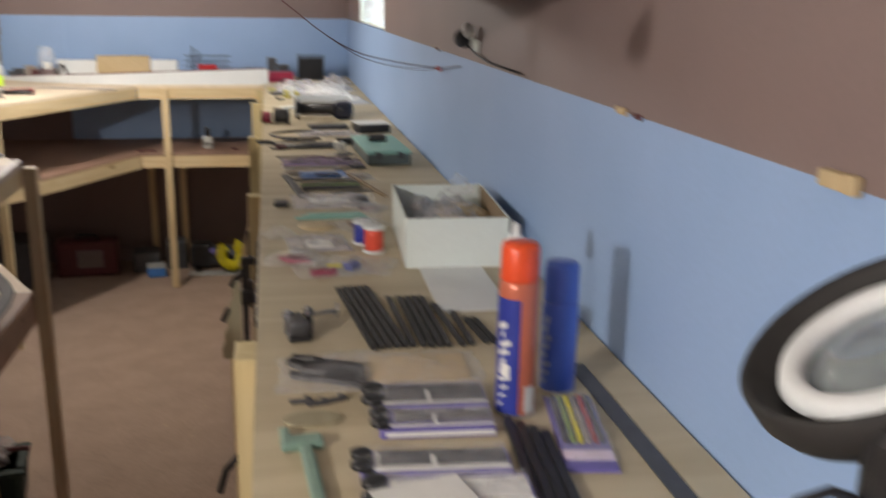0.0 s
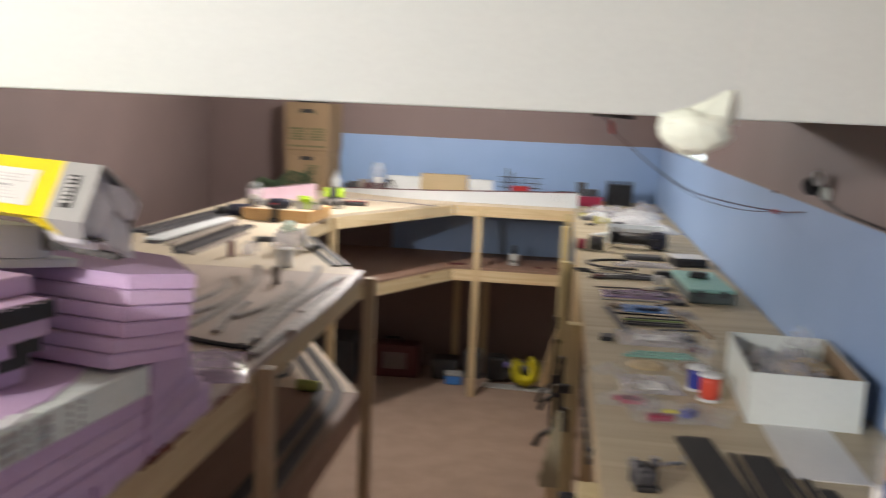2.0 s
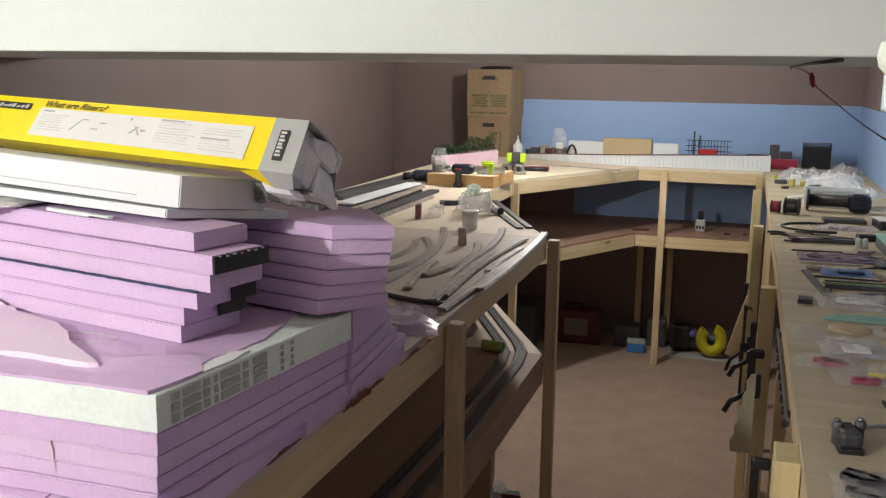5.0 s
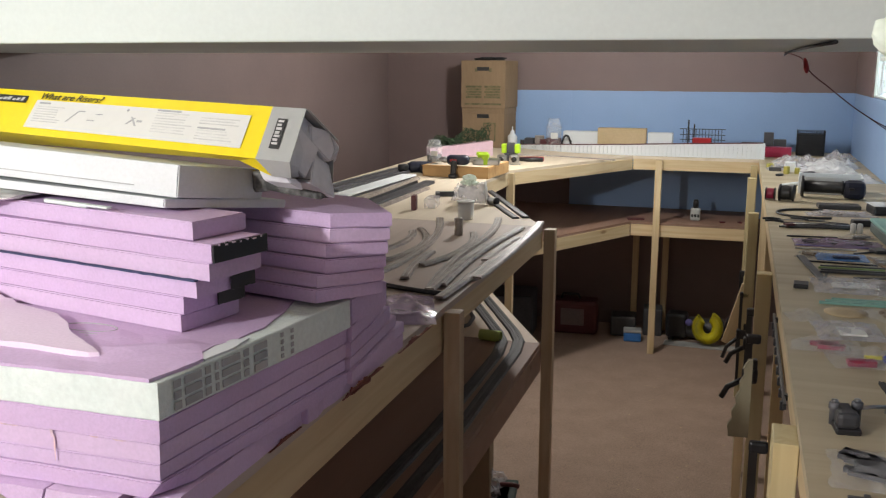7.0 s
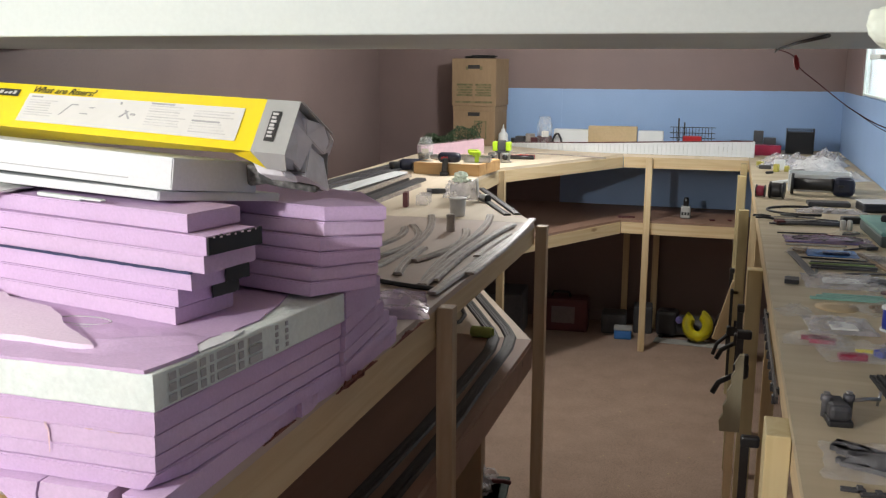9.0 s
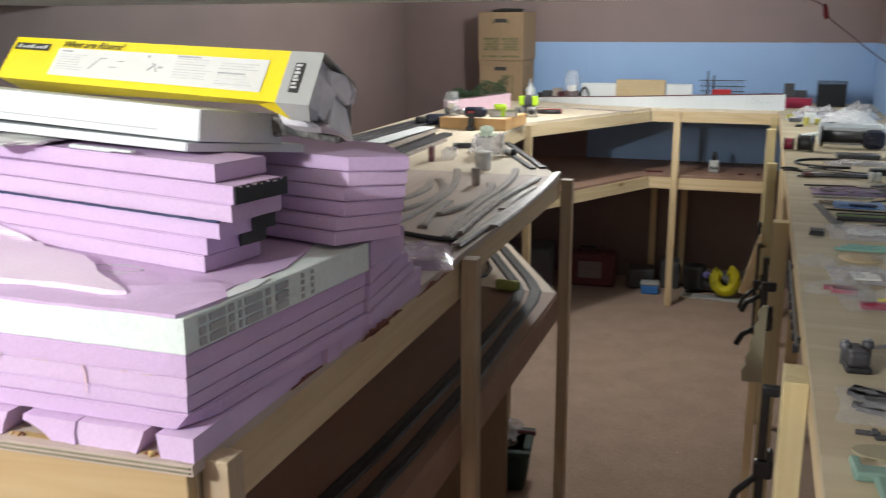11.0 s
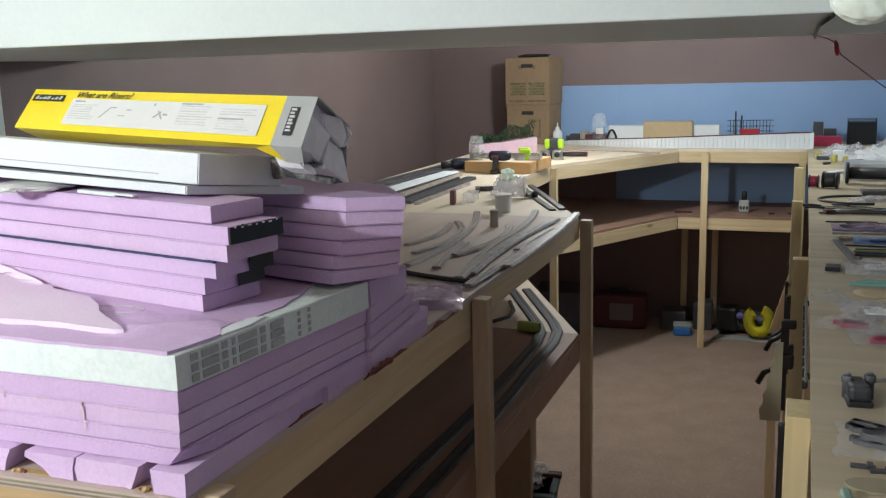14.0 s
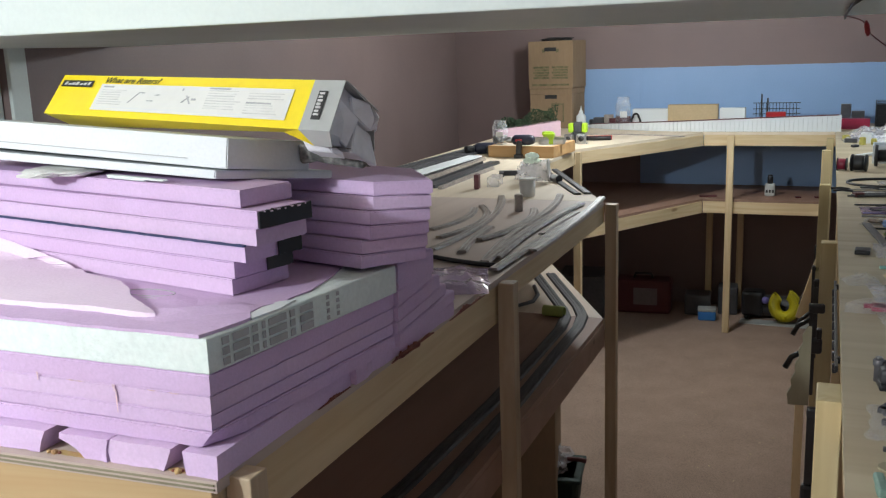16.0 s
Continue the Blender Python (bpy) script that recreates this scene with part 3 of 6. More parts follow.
slab_body = part("slab", bm, EPS, slab)


def side_print(y0, y1, z0, z1):
    """A printed block on the slab's long side."""
    s = 0.055 / 0.425
    ob = part("print", boxed((0.0012, y1 - y0, z1 - z0)), FAINT, slab_body, "grey printed block")
    ob.matrix_local = pose(s * (y0 + y1) / 2 + 0.0022, (y0 + y1) / 2, (z0 + z1) / 2, 0, 0, -math.degrees(math.atan(s)))
    return ob


for r in range(3):
    z0 = 0.005 + 0.0135 * r
    for y0, y1 in ((0.024, 0.036), (0.043, 0.073), (0.080, 0.090), (0.099, 0.105), (0.112, 0.148), (0.156, 0.166), (0.178, 0.206)):
        side_print(y0, y1, z0, z0 + 0.0095)
for r in range(4):
    for y in (0.238, 0.262):
        side_print(y, y + 0.006, 0.006 + 0.01 * r, 0.012 + 0.01 * r)
# dark red adhesive fringe along the deck edge under the foam
def glue_fringe(x, y0, y1, lumps, seed):
    n = int((y1 - y0) / 0.004)
    up = []
    for k in range(n + 1):
        y = y0 + (y1 - y0) * k / n
        up.append((y, 0.0008 + sum(a * math.exp(-((y - c) / w) ** 2) for c, a, w in lumps) * (0.85 + 0.9 * noise.noise(Vector((k * 0.5, seed, 0))))))
    bm = prism(up + [(y1, 0.0), (y0, 0.0)], -0.0014, 0.0014)
    bmesh.ops.transform(bm, matrix=Matrix(((0, 0, 1, 0), (1, 0, 0, 0), (0, 1, 0, 0), (0, 0, 0, 1))), verts=bm.verts)
    bmesh.ops.recalc_face_normals(bm, faces=bm.faces)
    return solid("adhesive_fringe", bm, REDGLUE, "ragged dark red adhesive at the foot of the foam", "adhesive", (x, 0.0, D + 0.0005), group="adhesive fringes")


glue_fringe(-0.626, 1.10, 1.20, ((1.15, 0.005, 0.02),), 5.0)
glue_fringe(-0.6115, 1.32, 1.50, ((1.355, 0.007, 0.02), (1.405, 0.009, 0.03), (1.47, 0.006, 0.02)), 8.0)
glue_fringe(-0.6115, 1.58, 1.78, ((1.66, 0.010, 0.03), (1.74, 0.006, 0.02)), 11.0)
blot = prism(ragged([(-0.612, 1.34), (-0.606, 1.355), (-0.607, 1.40), (-0.604, 1.42), (-0.612, 1.44)], 0.008, 0.002, 4), D + 0.0004, D + 0.0018)
solid("glue_patch", blot, REDGLUE, "dark red adhesive smeared on the deck beside the foam", "glue", group="glue patches")
# rust streaks and dents on the front of the lower sheets
for x, z, h, w in ((-0.925, D + 0.099, 0.012, 0.0016), (-0.796, D + 0.096, 0.010, 0.0024), (-0.793, D + 0.078, 0.034, 0.0014), (-0.70, D + 0.0990, 0.0018, 0.010), (-0.86, D + 0.0992, 0.0016, 0.016), (-0.735, D + 0.0992, 0.0014, 0.007)):
    streak = prism([(-w, h / 2), (-w * 0.4, -h / 2), (w * 0.5, -h / 2 * 0.8), (w, h / 2 * 0.9)], 0, 0.0004)
    bmesh.ops.transform(streak, matrix=pose(0, 0, 0, 90, 0, 0), verts=streak.verts)
    solid("rust_stain", streak, RUST, "thin rusty streak on a foam sheet", "stain", (x, 0.8778, z), 0, "rust streaks")
# thin pink skin lying on the slab, with a printed oval, and a torn pale piece over it
TOPZ = D + 0.1748
skin = thing("foam_sheet", (-0.70, 0.90, TOPZ), "thin dusty-pink foam sheet printed with an oval stamp", "foam sheet", group=SHEETS)
bm = prism(ragged([(0.046, -0.022), (0.054, 0.012), (0.062, 0.048), (0.062, 0.066), (0.047, 0.088), (0.046, 0.119), (0.057, 0.148), (0.058, 0.184), (0.064, 0.218), (0.058, 0.25), (0.052, 0.302), (0.03, 0.39), (-0.8, 0.39), (-0.8, -0.024)], 0.02, 0.003, 8), 0, 0.002)
bmesh.ops.triangulate(bm, faces=[f for f in bm.faces if len(f.verts) > 4])
for lap in range(3):
    bmesh.ops.subdivide_edges(bm, edges=[e for e in bm.edges if e.calc_length() > 0.035 and (e.verts[0].co.x + e.verts[1].co.x) / 2 > -0.35], cuts=1)
    bmesh.ops.triangulate(bm, faces=[f for f in bm.faces if len(f.verts) > 3])
for v in bm.verts:
    if v.co.z > 0.001 and v.co.x > -0.10 and v.co.y < 0.16:
        along = (v.co.x + 0.06) * 0.68 + (v.co.y - 0.03) * 0.73
        off = abs(-(v.co.x + 0.06) * 0.73 + (v.co.y - 0.03) * 0.68)
        v.co.z += 0.009 * max(0.0, 1 - off / 0.03) * max(0.0, min(1.0, (along + 0.02) / 0.04)) * max(0.0, min(1.0, (0.14 - along) / 0.05))
    if v.co.z > 0.001:
        v.co.z += 0.0022 * (1 + noise.noise(Vector((v.co.x * 26, v.co.y * 26, 5.0)))) * (1.0 if v.co.y < 0.13 else 0.0)
part("sheet", bm, PINK, skin)
part("torn_edge", prism(ragged([(0.064, 0.066), (0.073, 0.120), (0.070, 0.165), (0.052, 0.150), (0.044, 0.112), (0.048, 0.082)], 0.008, 0.002, 3), -0.0004, 0.0026), WHITEFOAM, skin, "white torn backing")
part("stamp", tube([(-0.162 + 0.042 * math.cos(a), 0.142 + 0.018 * math.sin(a), 0.0022) for a in [2 * math.pi * k / 30 for k in range(31)]], 0.0011), FAINT, skin, "dark printed oval")
for k in range(5):
    part("stamp_line", boxed((0.030 - 0.003 * k, 0.0028, 0.0012), (-0.145 + 0.007 * k, 0.116 - 0.009 * k, 0.0022)), FAINT, skin, "printed bar")
PIECE = [(-0.757, 0.925), (-0.814, 0.967), (-0.850, 0.990), (-0.880, 1.021), (-0.929, 1.059), (-1.033, 1.095), (-1.103, 1.150), (-1.225, 1.224), (-1.353, 1.297), (-1.55, 1.40), (-1.55, 0.945), (-1.25, 0.928), (-0.967, 0.926), (-0.873, 0.931), (-0.770, 0.922)]
pale = prism(ragged([(x + 0.757, y - 0.925) for x, y in PIECE], 0.014, 0.003, 12), 0, 0.0075)
bmesh.ops.triangulate(pale, faces=[f for f in pale.faces if len(f.verts) > 4])
bmesh.ops.subdivide_edges(pale, edges=[e for e in pale.edges if e.calc_length() > 0.06], cuts=5, use_grid_fill=False)
bmesh.ops.triangulate(pale, faces=list(pale.faces))
for v in pale.verts:
    x, y = v.co.x - 0.757, v.co.y + 0.925
    over = y - (1.026 - 0.266 * (x + 0.711))
    if over > 0:      # bent up where it leans on the stack behind
        x += 1.05 * over
        v.co.x, v.co.y, v.co.z = x + 0.757, 1.026 - 0.266 * (x + 0.711) - 0.925 - 0.010 * min(1.0, v.co.z / 0.0075), v.co.z + 0.26 * over
    v.co.z += 0.0016 * (1 + noise.noise(Vector((v.co.x * 14, v.co.y * 14, 2.0)))) * (0.4 if v.co.z < 0.004 else 1.0)
bmesh.ops.recalc_face_normals(pale, faces=pale.faces)
solid("foam_sheet", pale, PALEPINK, "torn piece of pale pink foam board bent up against the stack", "foam sheet", (-0.757, 0.925, TOPZ + 0.0025), group=SHEETS)
for x, y, r in ((-0.905, 0.885, 0.0022), (-0.86, 0.892, 0.0018), (-0.795, 0.884, 0.0030), (-0.752, 0.886, 0.0020), (-0.735, 0.890, 0.0018), (-0.96, 0.900, 0.0018)):
    solid("foam_dent", lathe([(r, 0), (r * 0.8, 0.0003), (r * 0.1, 0.0004)], 9), DUSTDARK, "small dark dent in a foam sheet", "dent", (x, y, TOPZ + 0.0021), group="foam dents")

# upper left stack, each sheet shifted a little
for k, (x, y, amp, black) in enumerate(((-0.727, 1.056, 0.0012, 0), (-0.720, 1.054, 0.0012, 0.5), (-0.694, 1.046, 0.0012, 0.5), (-0.671, 1.042, 0.003, 0), (-0.663, 1.036, 0.0012, 1), (-0.698, 1.050, 0.0012, 0))):
    z = TOPZ + 0.0021 + 0.0257 * k
    deep = (0.115, 0.110, 0.105, 0.100, 0.097, 0.098)[k]
    p = rect(x, y, (11.5, 11.5, 11.8, 12.2, 13.2, 14.0)[k], 0.85, deep)
    foam_sheet(p, z + 0.0006, z + 0.0252, PINK, "pink rigid foam sheet with a blackened end" if black else "pink rigid foam insulation sheet", 40 + k, amp)
    if black:
        a, b = (0.0, deep + 0.003) if black == 1 else (0.060, deep + 0.001)
        c, s = math.cos(radians(14)), math.sin(radians(14))
        teeth = [(a + (b - a) * i / 24, (0.0245 if black == 1 else 0.022) + 0.0035 * noise.noise(Vector((i * 0.9, k, 3.0)))) for i in range(25)]
        feet = [(a + (b - a) * i / 24, 0.0012 + (0.0 if black == 1 else 0.004) * abs(noise.noise(Vector((i * 0.7, k, 8.0))))) for i in range(24, -1, -1)]
        strip = prism(teeth + feet, -0.0014, 0.0014)
        bmesh.ops.transform(strip, matrix=Matrix(((0, 0, 1, 0), (1, 0, 0, 0), (0, 1, 0, 0), (0, 0, 0, 1))), verts=strip.verts)
        bmesh.ops.recalc_face_normals(strip, faces=strip.faces)
        tape = solid("tape_strip", strip, BLACK, "ragged black tape stuck on a foam sheet's end", "tape", (x + 0.003 * c, y - 0.003 * s, z + 0.0006), -14)
        if black == 1:
            for i in range(7):
                fleck = part("foam_fleck", boxed((0.002, 0.003 + 0.002 * (i % 3), 0.0022), (0, 0, 0), 0.0006), PALEPINK, tape, "torn foam fleck")
                fleck.location = (0.0012, 0.010 + 0.0130 * i, 0.0235 - 0.001 * (i % 2))
    if k == 3:
        c, s = math.cos(radians(14)), math.sin(radians(14))
        n = 60
        up = [(0.006 + 0.80 * i / n, 0.0010 + 0.0014 * noise.noise(Vector((i * 0.6, 1.0, 0)))) for i in range(n + 1)]
        lo = [(0.006 + 0.80 * i / n, -0.0008 + 0.0012 * noise.noise(Vector((i * 0.8, 7.0, 0)))) for i in range(n, -1, -1)]
        strip = prism(up + lo, -0.0060, 0.0012)
        bmesh.ops.transform(strip, matrix=Matrix(((-1, 0, 0, 0), (0, 0, 1, 0), (0, 1, 0, 0), (0, 0, 0, 1))), verts=strip.verts)
        bmesh.ops.recalc_face_normals(strip, faces=strip.faces)
        solid("tape_strip", strip, DARKBLUE, "thin dark tape edge between two foam sheets", "tape", (x - 0.0145, y + 0.0016, z + 0.0002), -12.0)
# upper right stack
for k in range(6):
    z = TOPZ + 0.0065 + 0.02235 * k
    u = k / 5
    x, y = -0.614 + 0.016 * u + (0.0, -0.003, 0.006, 0.002, 0.004, 0.0)[k], 1.236 + 0.022 * u
    x2, y2 = -0.545 + 0.030 * u, 1.330 - 0.034 * u
    foam_sheet([(x, y), (x2, y2), (x2 - 0.09, y2 + 0.13), (x - 0.40, y + 0.30), (x - 0.42, y + 0.10)], z + 0.0006, z + 0.0220, PINK, "pink rigid foam insulation sheet", 60 + k)
TOP1 = TOPZ + 0.0021 + 0.0257 * 6


def tilted_board(right, left, back, thick, label):
    """A white board from its lower right front corner, its lower left one and its lower right back one."""
    right, left, back = Vector(right), Vector(left), Vector(back)
    bm = shape()
    low = [Vector(), back - right, back - right + left - right, left - right]
    lift = (left - right).cross(back - right).normalized() * thick
    lift = -lift if lift.z < 0 else lift
    a, b = [bm.verts.new(p) for p in low], [bm.verts.new(p + lift) for p in low]
    bm.faces.new(a)
    bm.faces.new(b[::-1])
    for k in range(4):
        bm.faces.new((a[k], b[k], b[(k + 1) % 4], a[(k + 1) % 4]))
    bmesh.ops.recalc_face_normals(bm, faces=bm.faces)
    bmesh.ops.bevel(bm, geom=list(bm.edges), offset=0.0015, segments=2, affect="EDGES")
    return solid("foam_board", bm, WHITEFOAM, label, "foam board", right, group="white foam boards")


tilted_board((-0.772, 1.098, 1.5285), (-1.43, 1.152, 1.5555), (-0.684, 1.285, 1.506), 0.0125, "thin white foam board on the pink stack")
thick_board = tilted_board((-0.755, 1.104, 1.5425), (-1.40, 1.155, 1.5745), (-0.706, 1.252, 1.5225), 0.0445, "thick white foam board under the yellow carton")
groove = part("groove", boxed((0.58, 0.001, 0.0012)), FAINT, thick_board, "shallow dark groove")
groove.matrix_local = pose(-0.36, 0.0276, 0.029, 0, 2.85, -4.5)
solid("knife", add_box(boxed((0.10, 0.010, 0.006), (0, 0, 0.003), 0.002), (0.05, 0.009, 0.003), (0.07, 0, 0.004), 0.001), [WHITE], "white-handled hobby knife on the foam", "knife", (-0.945, 1.115, TOP1 + 0.001), -16)

# ---- yellow carton of foam risers ----
RA, LA = Vector((-0.596, 1.184, 1.662)), Vector((-1.287, 1.365, 1.679))
DOWN = Vector((0.009, -0.072, -0.066))
RB, LB = RA + DOWN, LA + DOWN
RC, RD, RE = Vector((-0.595, 1.131, 1.572)), Vector((-0.584, 1.241, 1.555)), Vector((-0.582, 1.242, 1.617))
LC, LD, LE = LB + Vector((-0.02, 0.088, -0.03)), LB + Vector((-0.012, 0.145, -0.02)), LA + Vector((0.0, 0.092, -0.04))
carton = thing("riser_carton", (-0.59, 1.17, 1.534), "yellow and grey printed carton of foam risers, open at one end", "carton")
O = Vector((-0.59, 1.17, 1.534))


def on_face(s, v, lift=0.0):
    """A place on the carton's front: s from the open end, v down from the upper edge."""
    top, low = RA.lerp(LA, s), RB.lerp(LB, s)
    nrm = (LA - RA).cross(RB - RA).normalized()
    return top.lerp(low, v) + nrm * lift - O


SIGN = 1 if (LA - RA).cross(RB - RA).y < 0 else -1


def face_patch(s0, s1, v0, v1, lift, slant=0.0):
    bm = shape()
    vs = [bm.verts.new(on_face(s, v, lift * SIGN)) for s, v in ((s0, v0), (s1, v0), (s1 + slant, v1), (s0 + slant, v1))]
    f = bm.faces.new(vs)
    got = bmesh.ops.extrude_face_region(bm, geom=[f])
    n = on_face(0, 0, -0.0006 * SIGN) - on_face(0, 0, 0)
    for v in got["geom"]:
        if isinstance(v, bmesh.types.BMVert):
            v.co += n
    bmesh.ops.recalc_face_normals(bm, faces=bm.faces)
    return bm


bm = shape()
ring0 = [bm.verts.new(p - O) for p in (RA, RB, RC, RD, RE)]
G = 0.085
back = (LA - RA).normalized()
ring1 = [bm.verts.new(p - O) for p in (RA.lerp(LA, G), RB.lerp(LB, G), RC + back * 0.034, RD + back * 0.034, RE + back * 0.06)]
ring1b = [bm.verts.new(p - O) for p in (RA.lerp(LA, 0.15), RB.lerp(LB, 0.15), RC + back * 0.10 + Vector((0, 0.006, 0.016)), (RD + back * 0.10) + Vector((0, 0, 0.055)), RE + back * 0.10)]
ring2 = [bm.verts.new(p - O) for p in (LA, LB, LC, LD, LE)]
for a, b, m in ((ring0, ring1, 1), (ring1, ring1b, 0), (ring1b, ring2, 0)):
    for k in range(5):
        f = bm.faces.new((a[k], a[(k + 1) % 5], b[(k + 1) % 5], b[k]))
        # the grey end's underside takes a dark mottled colour in place of shade
        f.material_index = 2 if k == 2 and m == 1 else m
bm.faces.new(ring2)
bmesh.ops.recalc_face_normals(bm, faces=bm.faces)
sleeve = part("sleeve", bm, [YELLOW, GREYCARD, SCRAPSHADE], carton)
so = sleeve.modifiers.new("thick", "SOLIDIFY")
so.thickness, so.offset = 0.0012, -1
label_panel = part("label_panel", face_patch(0.131, 0.810, 0.222, 0.853, 0.0016), PAPER, carton, "white printed panel")
bar_front = part("name_bar", face_patch(0.850, 0.986, 0.15, 0.31, 0.0016), INK, carton, "dark printed bar")
bar_end = part("name_bar", face_patch(0.036, 0.060, 0.235, 0.80, 0.0016), INK, carton, "dark printed bar")
rnd = random.Random(4)
for k in range(7):
    s0 = 0.858 + 0.017 * k
    part("name_stroke", face_patch(s0, s0 + 0.009 + 0.004 * rnd.random(), 0.19 + 0.02 * (k % 3), 0.27, 0.0022, 0.004), PALEINK, bar_front)
    v0 = 0.27 + 0.07 * k
    part("name_stroke", face_patch(0.042 + 0.003 * (k % 2), 0.056, v0, v0 + 0.035 + 0.02 * rnd.random(), 0.0022), PALEINK, bar_end)
for s0, s1, v0, rows in ((0.690, 0.795, 0.36, 7), (0.278, 0.395, 0.30, 8), (0.150, 0.262, 0.33, 3), (0.150, 0.262, 0.58, 4)):
    for r in range(rows):
        v = v0 + r * 0.056
        part("text_bar", face_patch(s0 + 0.03 * rnd.random(), s1, v, v + 0.016, 0.0022), PALEINK, label_panel)
part("text_bar", face_patch(0.755, 0.795, 0.275, 0.305, 0.0022), FAINT, label_panel)
part("text_bar", face_patch(0.325, 0.395, 0.245, 0.275, 0.0022), FAINT, label_panel)
part("text_bar", face_patch(0.185, 0.262, 0.525, 0.555, 0.0022), FAINT, label_panel)
for s0, s1, v0, v1, sl in ((0.640, 0.644, 0.40, 0.66, 0.03), (0.622, 0.640, 0.40, 0.42, 0.0), (0.58, 0.604, 0.58, 0.60, 0.0), (0.560, 0.574, 0.44, 0.46, 0.01), (0.484, 0.489, 0.28, 0.33, 0.0), (0.462, 0.468, 0.44, 0.62, -0.02), (0.452, 0.458, 0.46, 0.60, 0.02), (0.43, 0.445, 0.50, 0.54, 0.0)):
    part("drawing", face_patch(s0, s1, v0, v1, 0.0022, sl), FAINT, label_panel)
tc = bpy.data.curves.new("heading", "FONT")
tc.body, tc.size, tc.extrude, tc.shear = "What are Risers?", 0.0185, 0.0003, 0.15
tob = new("heading", tc)
ux = (on_face(0.0, 0.1) - on_face(1.0, 0.1)).normalized()
uy = (on_face(0.5, 0.0) - on_face(0.5, 1.0)).normalized()
uy = (uy - ux * uy.dot(ux)).normalized()
uz = ux.cross(uy).normalized()
place = on_face(0.806, 0.195, 0.0020 * SIGN)
tob.data.materials.append(INK)
dg = bpy.context.evaluated_depsgraph_get()
tm = bpy.data.meshes.new_from_object(tob.evaluated_get(dg))
bpy.data.objects.remove(tob)
head_ob = new("heading", tm)
head_ob.parent = carton
wide = max(v.co.x for v in tm.vertices)
head_ob.matrix_local = Matrix.Translation(place) @ Matrix((ux, uy, uz)).transposed().to_4x4() @ Matrix.Diagonal((0.158 / wide, 1, 1, 1))
head_ob["label"] = "dark printed heading"
# grey foam pieces filling the open end
ex = (RA - LA).normalized()
plug = shape()
mid = (RA + RB + RC + RD + RE) / 5
near_ring = [plug.verts.new(p.lerp(mid, 0.06) - O - ex * 0.014) for p in (RA, RB, RC, RD, RE)]
far_ring = [plug.verts.new(v.co - ex * 0.018) for v in near_ring]
plug.faces.new(near_ring)
plug.faces.new(far_ring[::-1])
for k in range(5):
    plug.faces.new((near_ring[k], far_ring[k], far_ring[(k + 1) % 5], near_ring[(k + 1) % 5]))
bmesh.ops.recalc_face_normals(plug, faces=plug.faces)
part("foam_filling", plug, FOAMGREY, carton, "grey foam riser end")


e1 = Vector((0, 0, 1)).cross(ex).normalized()
e2 = -ex.cross(e1).normalized()


def end_block(outline, outs, deep=0.05):
    """A broken foam end: an outline of (back, down) from the carton's upper corner, each point pushed out a little."""
    bm = shape()
    rows = [[bm.verts.new(RA + e1 * p + e2 * q + ex * (o - d) - O) for (p, q), o in zip(outline, outs)] for d in (0, deep)]
    n = len(outline)
    bm.faces.new(rows[0])
    bm.faces.new(rows[1][::-1])
    for k in range(n):
        bm.faces.new((rows[0][k], rows[1][k], rows[1][(k + 1) % n], rows[0][(k + 1) % n]))
    bmesh.ops.recalc_face_normals(bm, faces=bm.faces)
    bmesh.ops.bevel(bm, geom=list(bm.edges), offset=0.0016, segments=2, affect="EDGES")
    return part("foam_filling", bm, FOAMGREY, carton, "grey foam riser end")


end_block([(-0.013, 0.020), (0.015, 0.056), (-0.009, 0.095), (-0.041, 0.066)], (-0.006, 0.010, 0.006, -0.004))
end_block([(0.0137, 0.024), (0.046, 0.034), (0.050, 0.058), (0.0415, 0.077), (0.017, 0.048)], (-0.004, 0.004, 0.010, 0.008, -0.006))
end_block([(0.051, 0.040), (0.066, 0.056), (0.068, 0.080), (0.046, 0.074), (0.053, 0.058)], (0.004, 0.006, -0.004, 0.000, 0.012))
end_block([(0.013, 0.062), (0.056, 0.082), (0.056, 0.130), (-0.006, 0.101)], (0.004, -0.006, 0.006, 0.012))
end_block([(-0.0146, 0.102), (-0.006, 0.112), (-0.030, 0.100), (-0.040, 0.076)], (0.004, 0.000, -0.004, -0.010))
# broken dark scrap hanging out below the carton
scrap = boxed((0.120, 0.034, 0.030), (0, 0, 0), 0.006)
bmesh.ops.subdivide_edges(scrap, edges=[e for e in scrap.edges if e.calc_length() > 0.02], cuts=3, use_grid_fill=True)
for v in scrap.verts:
    v.co += 0.006 * noise.noise_vector(v.co * 45)
bmesh.ops.transform(scrap, matrix=Matrix.Translation(Vector((-0.650, 1.240, 1.549)) - O) @ pose(0, 0, 0, 0, 4, -6), verts=scrap.verts)
part("foam_scrap", scrap, SCRAPSHADE, carton, "crushed dark grey foam scrap")
bm = shape()
fl = [bm.verts.new(p - O) for p in (RA.lerp(RE, 0.02) + ex * 0.001, RE + ex * 0.001, RE + ex * 0.008 + Vector((0, 0, -0.004)), RA.lerp(RE, 0.3) + ex * 0.005 + Vector((0, 0.0, -0.004)))]
bm.faces.new(fl)
flap = part("flap", bm, GREYCARD, carton, "bent grey carton flap")
so = flap.modifiers.new("thick", "SOLIDIFY")
so.thickness = 0.0016

# ---- railway track sections on the left deck ----
TRACKS = "loose track sections"


